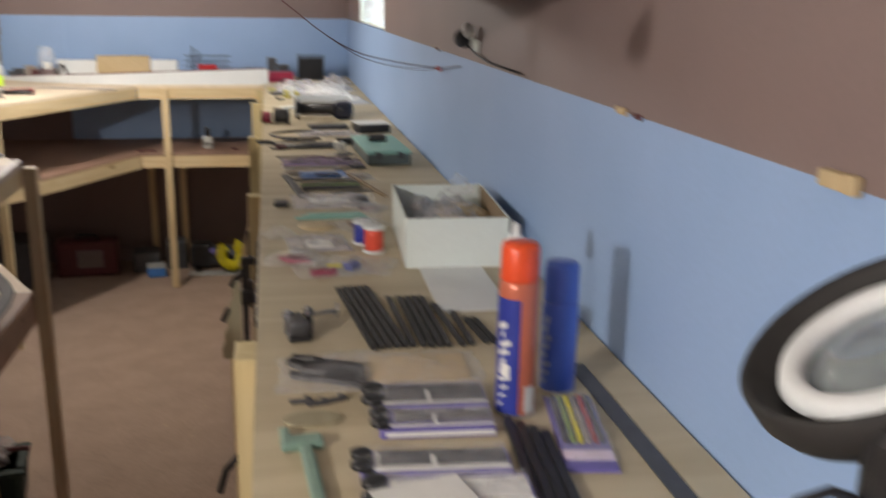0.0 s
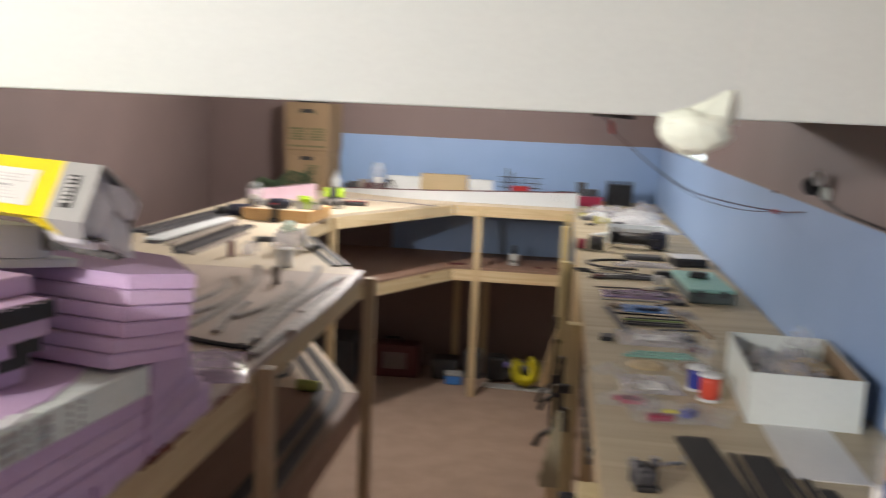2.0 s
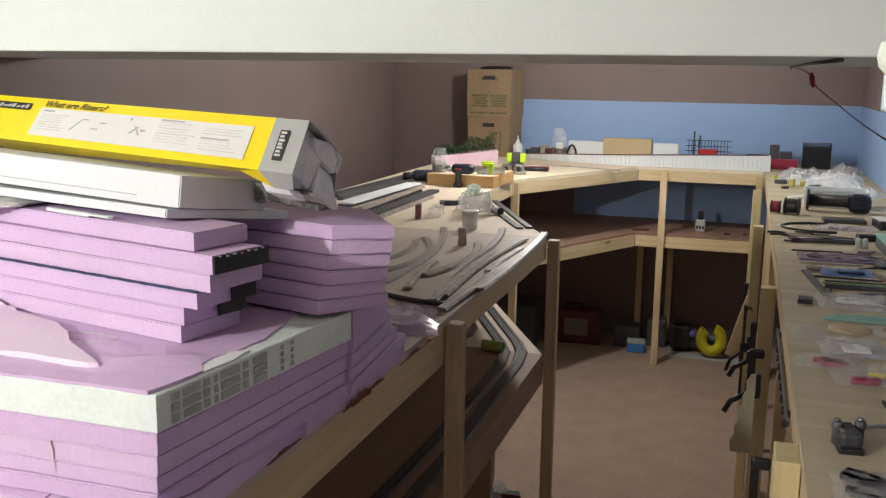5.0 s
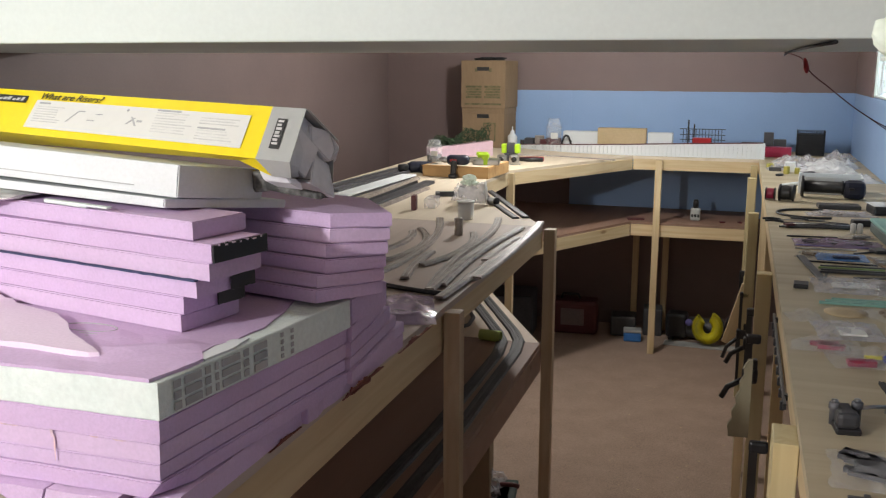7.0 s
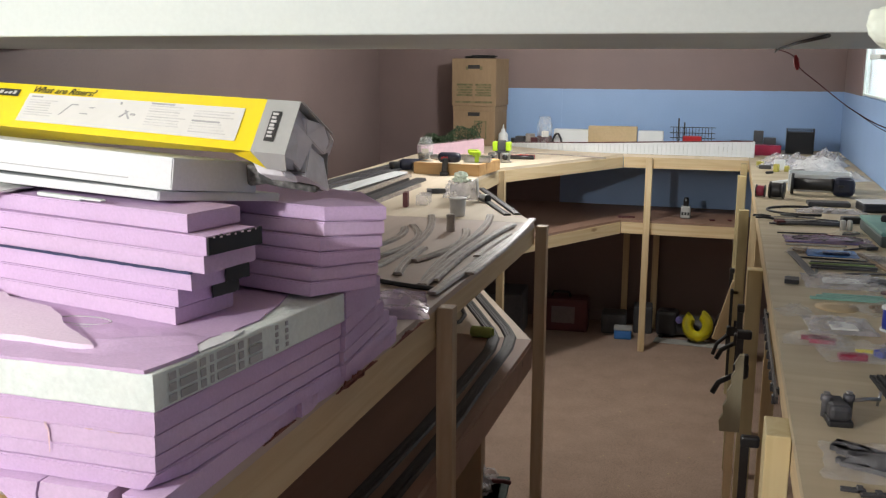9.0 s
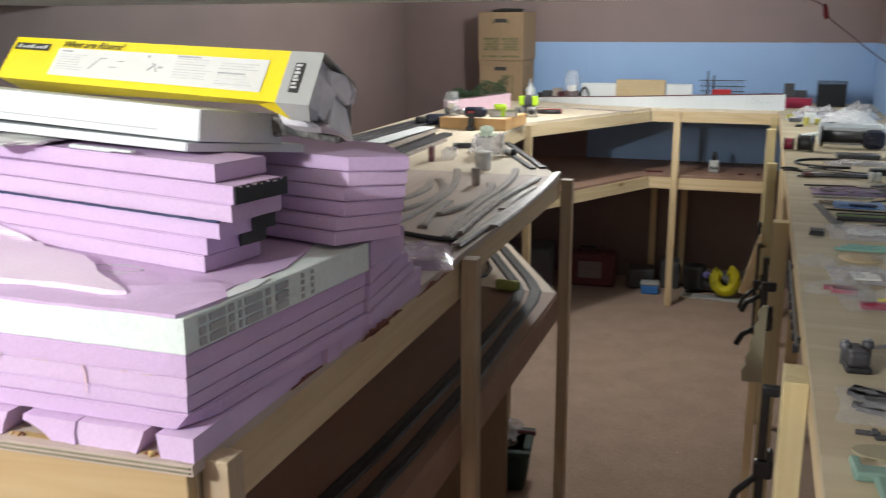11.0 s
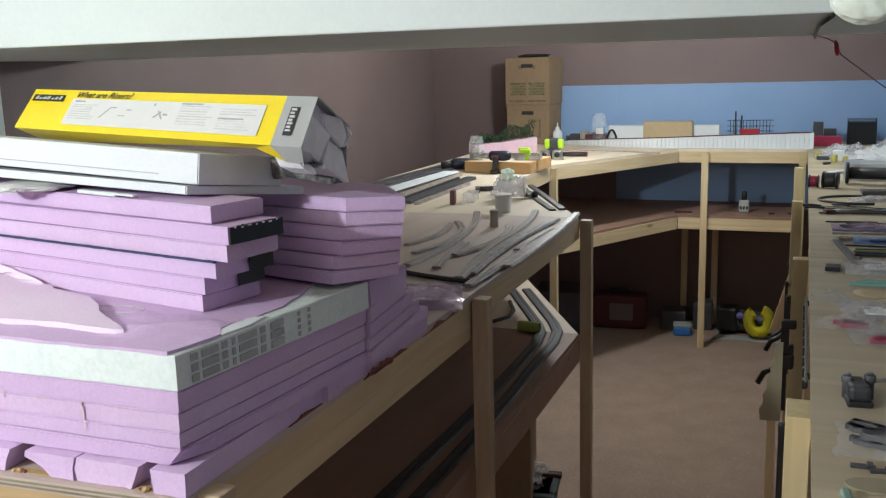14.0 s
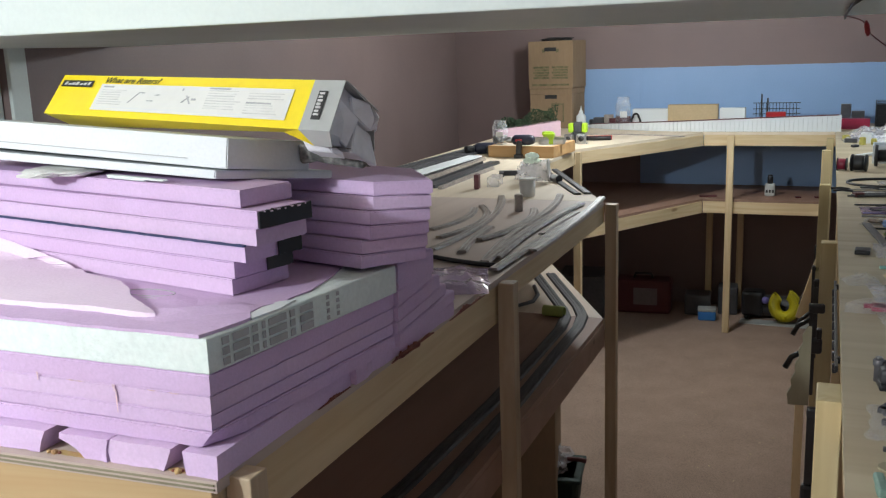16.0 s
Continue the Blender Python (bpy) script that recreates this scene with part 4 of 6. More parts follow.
def bow(x, y, head, length, sag, z=0.0, n=16):
    """Points of a shallow curve from (x, y) along head with a sagitta to the left."""
    c, s = math.cos(radians(head)), math.sin(radians(head))
    out = []
    for k in range(n + 1):
        u = k / n
        w = sag * 4 * u * (1 - u)
        out.append((x + c * length * u - s * w, y + s * length * u + c * w, z))
    return out


def track_section(x, y, head, length, sag, lift=0.0, dark=False):
    t = thing("track_section", (x, y, D + 0.0005 + lift), "grey model railway track section with roadbed", "track section", group=TRACKS)
    pts = bow(0, 0, head, length, sag)
    part("roadbed", sweep(pts, [(-0.013, 0), (0.013, 0), (0.0102, 0.006), (-0.0102, 0.006)]), DARKGREY if dark else TRACK, t)
    for o in (-0.0058, 0.0058):
        rail = []
        for i, p in enumerate(pts):
            q, r = pts[min(i + 1, len(pts) - 1)], pts[max(i - 1, 0)]
            d = Vector(q) - Vector(r)
            side = Vector((d.y, -d.x, 0)).normalized()
            rail.append(Vector(p) + side * o + Vector((0, 0, 0.0070)))
        part("rail", sweep(rail, [(-0.0012, -0.0022), (0.0012, -0.0022), (0.0009, 0.0002), (-0.0009, 0.0002)]), DARKGREY if dark else OLDRAIL, t)
    return t


for k, row in enumerate((
    (-1.01, 2.431, 91.2, 0.376, -0.034), (-0.942, 2.325, 96.9, 0.531, -0.062), (-0.898, 2.169, 97.0, 0.895, -0.052), (-0.809, 2.156, 97.0, 0.344, 0.01),
    (-0.819, 2.315, 89.7, 0.503, -0.044), (-0.712, 2.057, 95.6, 0.49, 0.01), (-0.76, 2.545, 95.1, 0.567, -0.019), (-0.697, 2.107, 89.6, 0.838, 0.021),
    (-0.669, 2.412, 89.0, 0.35, 0.006), (-0.661, 1.976, 88.1, 0.77, 0.001), (-0.632, 2.194, 91.3, 0.867, -0.011),
    (-0.705, 2.041, 91.5, 0.661, 0.008),
)):
    track_section(*row, lift=0.0006 * k)
for k, row in enumerate(((-1.048, 3.765, -64.6, 0.675, -0.007), (-1.020, 3.795, -64.8, 0.685, 0.0))):
    track_section(*row, lift=0.0008 * k, dark=True)
# long strips and bars towards the wall
for x, y, head, ln, w, mat, lab in (
    (-1.690, 3.64, 86.0, 0.86, 0.05, DARKGREY, "long dark plastic strip lying on the deck"), (-1.536, 3.40, 88.0, 0.76, 0.060, DARKGREY, "long dark plastic strip lying on the deck"), (-1.40, 3.28, 91.0, 0.70, 0.014, BLACK, "thin black plastic strip lying on the deck"), (-1.635, 3.58, 86.5, 0.95, 0.030, DARKGREY, "long dark plastic strip lying on the deck"),
    (-1.735, 3.55, 87.0, 1.0, 0.030, DARKGREY, "long dark plastic strip lying on the deck"), (-1.352, 3.22, 90.5, 0.78, 0.052, DARKGREY, "dark grey plastic channel lying on the deck"),
    (-1.45, 3.36, 90.5, 0.76, 0.026, TRACK, "grey plastic channel lying on the deck"), (-1.300, 3.20, 90.0, 0.60, 0.02, TRACK, "grey plastic channel lying on the deck"),
):
    solid("plastic_strip", sweep([(0, 0, 0), (ln * 0.5, 0, 0), (ln, 0, 0)], [(-w / 2, 0), (w / 2, 0), (w / 2 - 0.004, 0.012), (-w / 2 + 0.004, 0.012)]), mat, lab, "plastic strip", (x, y, D + 0.0005), head, "long plastic strips")
solid("plastic_strip", sweep([(0, 0, 0), (0.37, 0, 0.001), (0.74, 0, 0)], [(-0.036, 0), (0.036, 0), (0.034, 0.007), (-0.034, 0.007)]), WHITEFOAM, "long white plastic strip resting on a dark one", "plastic strip", (-1.536, 3.41, D + 0.0126), 88, "long plastic strips")
solid("dark_block", boxed((0.018, 0.045, 0.055), (0, 0, 0.0275), 0.003), MAROON, "small dark brown upright block", "block", (-1.165, 3.24, D), 10)
solid("clear_box", boxed((0.045, 0.10, 0.038), (0, 0, 0.019), 0.004), FILM2, "small clear plastic box on the deck", "box", (-1.125, 3.33, D), 8)
solid("bracket", add_box(boxed((0.09, 0.018, 0.02), (0, 0, 0.01), 0.002), (0.018, 0.06, 0.02), (-0.036, -0.03, 0.01), 0.002), DARKGREY, "small black plastic bracket", "bracket", (-1.16, 3.62, D), 20)
# lidded tubs and crumpled film between the tracks


def tub(x, y, r, h, rz=0.0, tip=0.0):
    t = thing("plastic_tub", (x, y, D), "small cloudy white plastic tub", "tub", rz, "plastic tubs")
    if tip:
        t.matrix_world = pose(x, y, D + r * 0.92, 0, tip, rz)
    part("body", lathe([(r * 0.85, 0), (r * 0.9, 0.002), (r, h), (r * 0.94, h), (r * 0.84, 0.004)], 24), CLOUDY, t)
    part("rim", lathe([(r * 1.0, h - 0.006), (r * 1.08, h - 0.006), (r * 1.08, h), (r * 0.95, h + 0.001)], 24), CLOUDY, t)
    return t


tub(-0.925, 3.10, 0.029, 0.064)
cup = thing("clear_cup", (-1.045, 3.42, D + 0.040), "large clear plastic cup lying on its side", "cup", 12)
part("wall", lathe([(0.036, 0), (0.043, 0.105), (0.041, 0.105), (0.034, 0.002)], 26, None, (0, 0, 0), pose(0, 0, 0, 0, 86, 0)), FILM2, cup)
part("rim", lathe([(0.043, 0.101), (0.046, 0.103), (0.043, 0.107), (0.041, 0.105)], 26, None, (0, 0, 0), pose(0, 0, 0, 0, 86, 0)), CLOUDY, cup)
part("bottom", lathe([(0.036, 0.0), (0.035, 0.003), (0.001, 0.003)], 26, None, (0, 0, 0), pose(0, 0, 0, 0, 86, 0)), CLOUDY, cup)


def crumple(r, seed, squash=0.6, detail=3, rough=0.55):
    bm = shape()
    bmesh.ops.create_icosphere(bm, subdivisions=detail, radius=r)
    for v in bm.verts:
        k = 1 + rough * noise.noise(v.co * (2.2 / r) + Vector((seed, 0, 0))) + 0.25 * rough * noise.noise(v.co * (7 / r) + Vector((0, seed, 0)))
        v.co = Vector((v.co.x * k, v.co.y * k, max(v.co.z * k * squash, -r * squash * 0.5)))
    bmesh.ops.translate(bm, verts=bm.verts, vec=(0, 0, r * squash * 0.5))
    return bm


solid("paper_scrap", crumple(0.07, 3.0, 0.12, 3, 0.5), PAPER, "crumpled white paper scrap on the top foam sheet", "paper", (-1.12, 1.165, TOP1 + 0.001), -14)
solid("film_wad", crumple(0.042, 2.0, 0.95, 4, 0.7), FILM2, "crumpled milky plastic film heaped behind the cup", "plastic film", (-1.06, 3.53, D))
solid("film_wad", crumple(0.028, 5.0, 0.8, 4, 0.8), RAG, "crumpled pale tissue on the clear cup", "tissue", (-1.005, 3.42, D + 0.078))
t = thing("small_motor", (-0.935, 3.455, D), "small chrome motor with a black end", "motor", -30)
part("can", lathe([(0.010, 0), (0.015, 0.002), (0.015, 0.032), (0.012, 0.034), (0.001, 0.035)], 18, None, (0, 0, 0.0155), pose(0, 0, 0, 0, 90, 0)), STEEL, t)
part("cap", lathe([(0.001, 0), (0.015, 0.001), (0.015, 0.008), (0.012, 0.009)], 18, None, (0.034, 0, 0.0155), pose(0, 0, 0, 0, 90, 0)), BLACK, t)
solid("peg", lathe([(0.013, 0), (0.014, 0.003), (0.0125, 0.03), (0.014, 0.052), (0.010, 0.055), (0.001, 0.0552)], 18), TRACK, "short grey-brown cork post standing between the tracks", "post", (-0.86, 2.796, D + 0.0005))


def pillow_bag(name, at, size, rz, mat, label, seed, contents=(), group="clear parts bags", thick=0.012):
    """A flat crumpled bag; contents are (bm, material, label) inside it."""
    t = thing(name, at, label, "plastic bag", rz, group)
    sx, sy = size
    bm = shape()
    nx, ny = 20, 14
    grid = []
    for up in (0, 1):
        rows = []
        for j in range(ny + 1):
            row = []
            for i in range(nx + 1):
                u, v = i / nx * 2 - 1, j / ny * 2 - 1
                puff = (1 - u ** 4) * (1 - v ** 4)
                w = noise.noise(Vector((u * 3.1 + seed, v * 3.1, seed * 1.7))) + 0.6 * noise.noise(Vector((u * 9 + seed, v * 9, 3)))
                edge = 0.06 * noise.noise(Vector((u * 2 + 5, v * 2, seed)))
                z = 0.0012 + (thick * puff * (0.65 + 0.6 * w) if up else 0.0)
                row.append(bm.verts.new((u * sx / 2 * (1 + edge), v * sy / 2 * (1 + edge), max(z, 0.0008 + 0.0006 * up))))
            rows.append(row)
        grid.append(rows)
    for up in (0, 1):
        for j in range(ny):
            for i in range(nx):
                q = (grid[up][j][i], grid[up][j][i + 1], grid[up][j + 1][i + 1], grid[up][j + 1][i])
                f = bm.faces.new(q if up else q[::-1])
                f.smooth = up == 1
    part("film", bm, mat, t, "clear crinkled film")
    for n, b, m, lab in contents:
        for piece in b if isinstance(b, list) else [b]:
            part(n, piece, m, t, lab)
    return t


pillow_bag("parts_bag", (-0.762, 1.86, D), (0.245, 0.24), 20, VIOLET, "crinkled clear plastic bag on the deck edge", 4.0, [("leaflet", boxed((0.10, 0.13, 0.001), (0.02, 0.02, 0.004)), PALEPINK, "pale leaflet")], thick=0.024)
solid("tubing", tube(bow(0, 0, 5, 0.24, -0.012, 0.006), 0.006), BLACK, "short length of black cable", "cable", (-0.90, 2.105, D), -24)

# tool tray and tools on the far left deck
TR = D + 0.055
tray = thing("tool_tray", (-1.30, 4.395, D), "shallow orange pine tray holding tools and tape measures", "tray", -4)
part("front", boxed((0.335, 0.018, 0.055), (0, -0.15, 0.0275), 0.002), ORANGEPINE, tray)
part("back", boxed((0.335, 0.018, 0.055), (0, 0.15, 0.0275), 0.002), ORANGEPINE, tray)
for x in (-0.1585, 0.1585):
    part("side", boxed((0.018, 0.282, 0.055), (x, 0, 0.0275), 0.002), ORANGEPINE, tray)
part("top", boxed((0.299, 0.282, 0.012), (0, 0, 0.048)), PLYY, tray)


def glass_jar(name, at, r, h, label, fill=None, lid=None):
    t = thing(name, at, label, "jar")
    glass = part("glass", lathe([(r * 0.9, 0), (r, 0.006), (r, h * 0.74), (r * 0.8, h * 0.84), (r * 0.78, h), (r * 0.74, h), (r * 0.76, h * 0.84), (r * 0.95, h * 0.72), (r * 0.95, 0.01), (0.001, 0.008)], 24), GLASS, t)
    if fill:
        part("contents", lathe([(r * 0.9, 0.009), (r * 0.93, 0.012), (r * 0.93, h * 0.35), (0.002, h * 0.36)], 20), fill, t)
    part("label", boxed((r * 0.9, 0.001, h * 0.2), (r * 0.25, -r * 0.985, h * 0.44)), PAPER, glass, "plain pale label")
    return t


glass_jar("glass_jar", (-1.445, 4.335, TR), 0.038, 0.115, "clear glass jar with a dark filling and pale label", DARKGREY)
drill = thing("cordless_drill", (-1.30, 4.235, TR), "dark blue cordless drill with its grip over the tray's edge", "drill", 4)
part("body", lathe([(0.018, 0), (0.024, 0.01), (0.025, 0.078), (0.020, 0.098), (0.011, 0.106)], 18, None, (-0.045, 0, 0.03), pose(0, 0, 0, 0, 90, 0)), NAVY, drill)
part("chuck", lathe([(0.013, 0), (0.016, 0.012), (0.011, 0.035), (0.004, 0.045)], 16, None, (-0.045, 0, 0.03), pose(0, 0, 0, 0, -90, 0)), STEEL, drill)
part("handle", boxed((0.027, 0.026, 0.085), (-0.012, -0.022, -0.012), 0.008, pose(0, 0, 0, 4, 6, 0)), BLACK, drill)
part("battery", boxed((0.040, 0.034, 0.02), (-0.014, -0.026, -0.0445), 0.006), BLACK, drill)
part("badge", boxed((0.032, 0.002, 0.011), (-0.012, -0.0285, 0.030)), RED, drill, "small red patch")
for x, y, rz, ln in ((-1.185, 4.335, 0, 0.13), (-1.215, 4.42, -6, 0.16)):
    t = thing("spirit_level", (x, y, TR), "short grey spirit level with lime green vial holder", "level", rz, "levels")
    part("bar", boxed((ln, 0.02, 0.026), (0, 0, 0.013), 0.003), STEEL, t)
    part("vial_holder", boxed((0.055, 0.026, 0.018), (-0.012, 0, 0.044), 0.004), LIME, t)
    part("end_cap", boxed((0.022, 0.024, 0.046), (0.0, 0, 0.023), 0.003), LIME, t)
for x, y, rz in ((-1.235, 4.85, -3), (-1.175, 4.88, 8)):
    t = thing("tape_measure", (x, y, D), "small chrome tape measure standing on the deck", "tape measure", rz, "tape measures")
    part("case", boxed((0.054, 0.036, 0.056), (0, 0, 0.028), 0.011), STEEL, t)
    part("face_disc", lathe([(0.015, 0), (0.015, 0.001), (0.001, 0.0012)], 18, None, (0, -0.0182, 0.03), pose(0, 0, 0, 90, 0, 0)), BLACK, t, "dark round label")
    part("hook", boxed((0.010, 0.018, 0.010), (0.030, 0, 0.005), 0.002), STEEL, t)
t = thing("laser_level", (-1.205, 4.93, D), "lime green and grey laser level behind the tape measures", "level", 2)
part("foot", boxed((0.07, 0.04, 0.058), (0, 0, 0.029), 0.004), DARKGREY, t)
part("body", boxed((0.042, 0.04, 0.056), (0, 0, 0.086), 0.005), DARKGREY, t)
for x in (-0.036, 0.036):
    part("grip", boxed((0.028, 0.044, 0.050), (x, 0, 0.083), 0.006), LIME, t)
t = thing("pliers", (-1.14, 5.09, D), "pliers with red and black handles", "pliers", 3)
for s, m in ((-1, BLACK), (1, RED)):
    part("handle", tube([(-0.06, s * 0.004, 0.010), (0.0, s * 0.018, 0.012), (0.08, s * 0.014, 0.013)], 0.012), m, t)
    part("jaw", boxed((0.05, 0.008, 0.014), (-0.085, s * 0.005, 0.010), 0.002), STEEL, t)
pw = thing("power_tool", (-1.505, 4.40, D), "dark blue power tool lying on the deck", "power tool", 25)
part("body", lathe([(0.016, 0), (0.028, 0.02), (0.027, 0.10), (0.020, 0.14)], 18, None, (-0.10, 0, 0.029), pose(0, 0, 0, 0, 90, 0)), NAVY, pw)
part("grip", boxed((0.04, 0.05, 0.045), (-0.02, -0.05, 0.024), 0.012), BLACK, pw)
part("motor", lathe([(0.01, 0), (0.026, 0.004), (0.028, 0.038), (0.024, 0.043), (0.001, 0.044)], 18, None, (-0.12, -0.01, 0), None), BLACK, pw)
# pink planter of dark bushes, cartons
plant = thing("scenery_block", (-1.60, 5.28, D), "pink foam block planted with dark green model bushes", "scenery", 32)
bm = prism(ragged([(-0.19, -0.05), (0.19, -0.05), (0.19, 0.05), (-0.19, 0.05)], 0.03, 0.004, 2), 0, 0.055)
for v in bm.verts:
    if v.co.z > 0.01:
        v.co.z = 0.05 + 0.035 * (v.co.x + 0.19) / 0.38 + 0.006 * noise.noise(v.co * 30)
part("block", bm, DUSTPINK, plant)
leaves = shape()
rnd = random.Random(11)
for k in range(2400):
    u, v = rnd.uniform(-0.18, 0.18), rnd.gauss(0, 0.022)
    hgt = 0.055 + 0.035 * (u + 0.19) / 0.38 + rnd.random() * (0.055 + 0.02 * math.sin(u * 38) + 0.22 * max(u, 0) + 0.12 * min(u, 0))
    m = pose(u, v, hgt, rnd.uniform(0, 360), rnd.uniform(0, 360), 0)
    s = rnd.uniform(0.003, 0.007)
    leaves.faces.new([leaves.verts.new(m @ Vector(p)) for p in ((-s, 0, 0), (0, -s * 0.6, 0), (s, 0, s * 0.3), (0, s * 0.6, 0))])
tagged(part("bushes", leaves, FOLIAGE, plant, "dark green bushes"), kind="stuff")


def carton_box(x, y, z, w, d, h, rz):
    t = thing("carton", (x, y, z), "brown corrugated cardboard carton with faint green printing", "carton", rz, "stacked cartons")
    part("body", boxed((w, d, h - 0.0015), (0, 0, (h - 0.0015) / 2), 0.003), CARD, t)
    for s in (-1, 1):
        part("top_flap", boxed((w - 0.004, d / 2 - 0.003, 0.003), (0, s * d / 4, h - 0.0012), 0.001), CARD, t)
    part("hand_hole", boxed((0.080, 0.004, 0.024), (0.0, -d / 2 - 0.0005, h - 0.052), 0.001), INK, t, "dark hand hole")
    return t


c1 = carton_box(-1.604, 5.972, D, 0.285, 0.25, 0.253, -4.7)
part("lip", boxed((0.288, 0.254, 0.034), (0, 0, 0.234), 0.002), CARD, c1, "folded upper rim")
part("print", boxed((0.085, 0.002, 0.12), (0.045, -0.1255, 0.10)), DULLPRINT, c1, "faint printed panel")
part("label_card", boxed((0.068, 0.002, 0.10), (0.045, -0.1267, 0.10)), CARD, c1)
c2 = carton_box(-1.604, 5.972, D + 0.2535, 0.300, 0.26, 0.298, -4.7)
for x in (-0.062, 0.064):
    for r in range(5):
        part("print", boxed((0.108 - 0.012 * (r % 2), 0.002, 0.013), (x + 0.004 * (r % 2), -0.1305, 0.068 + 0.0165 * r)), DULLPRINT, c2, "dull green printed bars")
part("print", boxed((0.25, 0.002, 0.012), (0, -0.1305, 0.024)), DULLPRINT, c2)
for x in (-0.045, 0.048):
    part("print", boxed((0.018, 0.002, 0.022), (x, -0.1305, 0.238)), DULLPRINT, c2)
solid("black_cloth", crumple(0.10, 21.0, 0.14, 3, 0.5), MATTEBLACK, "crumpled black cloth lying on the upper carton", "cloth", (-1.60, 5.95, D + 0.5535))

# ---- things along the back deck ----
# white riser of folded foam: each fold a block, climbing to the right
rise = thing("foam_incline", (0, 0, D), "white pleated foam incline running along the back deck", "foam incline")
n = 62
for k in range(n):
    u = k / (n - 1)
    x = 0.098 - 1.50 * u
    y = 5.628 + (0.0 if x > -0.6 else 0.30 * ((-0.6 - x) / 0.8) ** 2)
    h = 0.077 * (1 - u) ** 0.62 + 0.012
    ob = part("fold", boxed((0.0238, 0.055, h), (0, 0, 0), 0.0016), WHITEFOAM, rise)
    ob.location, ob.rotation_euler = (x, y, h / 2 + 0.0005), (0, 0, -0.75 * max(0.0, (-0.6 - x)))
strip = [(0.098 - 1.5 * k / 30, 5.628 + (0.0 if 0.098 - 1.5 * k / 30 > -0.6 else 0.30 * ((-0.698 + 1.5 * k / 30) / 0.8) ** 2), 0.077 * (1 - k / 30) ** 0.62 + 0.0125) for k in range(31)]
part("roadbed", sweep(strip, [(-0.02, 0), (0.02, 0), (0.016, 0.004), (-0.016, 0.004)]), MAROON, rise, "dark roadbed strip on top")
solid("track_strip", sweep(bow(0, 0, 0, 0.62, 0.05, 0.0), [(-0.012, 0), (0.012, 0), (0.009, 0.006), (-0.009, 0.006)]), TRACK, "curved grey track section on the far deck", "track section", (-1.30, 5.40, D + 0.0005), -12, TRACKS)
solid("squeeze_bottle", lathe([(0.026, 0), (0.031, 0.004), (0.031, 0.075), (0.013, 0.095), (0.013, 0.108), (0.005, 0.112), (0.003, 0.138)], 20), WHITEFOAM, "white plastic squeeze bottle with a nozzle", "bottle", (-1.425, 5.88, D))
glass_jar("plastic_jar", (-1.165, 5.93, D), 0.050, 0.19, "tall clear plastic jar with a dark filling", MAROON)
bm = shape()
for s in (-1, 1):
    tube([(s * 0.03, 0, 0), (s * 0.027, 0, 0.05), (s * 0.012, 0, 0.082), (0, 0, 0.09)], 0.007, bm)
solid("arch", bm, BLACK, "black plastic tunnel portal arch", "arch", (-1.075, 5.88, D))
solid("white_carton", boxed((0.235, 0.07, 0.112), (0, 0, 0.056), 0.003), WHITEFOAM, "white boxed kit standing on the back deck", "carton", (-0.99, 5.97, D), 1, "kit boxes")
solid("tan_carton", boxed((0.30, 0.06, 0.138), (0, 0, 0.069), 0.003), TANCARD, "plain tan cardboard kit box on the back deck", "carton", (-0.735, 5.95, D), 0, "kit boxes")
solid("white_carton", boxed((0.15, 0.06, 0.114), (0, 0, 0.057), 0.003), WHITEFOAM, "white boxed kit standing on the back deck", "carton", (-0.50, 5.96, D), -2, "kit boxes")
for k, (x, h, mat) in enumerate(((-1.33, 0.06, DARKGREY), (-1.27, 0.075, TRACK), (-1.235, 0.055, MAROON), (-1.36, 0.045, DARKGREY))):
    solid("parts_box", boxed((0.06, 0.06, h), (0, 0, h / 2), 0.003), mat, "small dark parts box on the back deck", "box", (x, 5.97 + 0.02 * (k % 2), D), 10 * k, "small parts boxes")
# black lattice structures
lat = thing("lattice_kit", (-0.25, 5.97, D + 0.045), "black plastic lattice girder kit with a red base", "model kit")
bm = shape()
for k in range(13):
    add_box(bm, (0.0035, 0.0035, 0.085), (-0.115 + 0.019 * k, 0, 0.055))
for z in (0.03, 0.06, 0.095):
    add_box(bm, (0.27, 0.0035, 0.004), (0, 0.0035, z))
part("girder", bm, BLACK, lat)
for x, h in ((-0.085, 0.15), (-0.05, 0.125)):
    part("mast", boxed((0.009, 0.009, h), (x, -0.006, h / 2), 0.001), BLACK, lat)
part("base", boxed((0.11, 0.05, 0.045), (0.0, -0.035, 0.022), 0.004), RED, lat, "red plastic block")
solid("plinth", boxed((0.72, 0.12, 0.044), (0, 0, 0.022), 0.003), DARKGREY, "low dark board under the model kits", "board", (-0.18, 5.97, D))
lat2 = solid("lattice_strip", add_box(boxed((0.12, 0.004, 0.02), (0, 0, 0.01)), (0.12, 0.02, 0.004), (0, 0.008, 0.021)), BLACK, "black lattice bridge piece", "model kit", (0.04, 5.97, D + 0.0445))
hs = thing("model_building", (0.165, 5.96, D + 0.0445), "small dark green model building", "model building")
part("tower", boxed((0.055, 0.05, 0.085), (-0.03, 0, 0.0425), 0.002), DARKGREY, hs)
part("shed", boxed((0.07, 0.05, 0.045), (0.035, 0, 0.0225), 0.002), DARKGREY, hs)
solid("red_box", boxed((0.15, 0.07, 0.058), (0, 0, 0.029), 0.003), CRIMSON, "crimson cardboard box on the bench end", "box", (0.186, 5.80, D), -2)
bk = thing("pen_basket", (0.37, 5.95, D), "black mesh basket", "basket")
bm = shape()
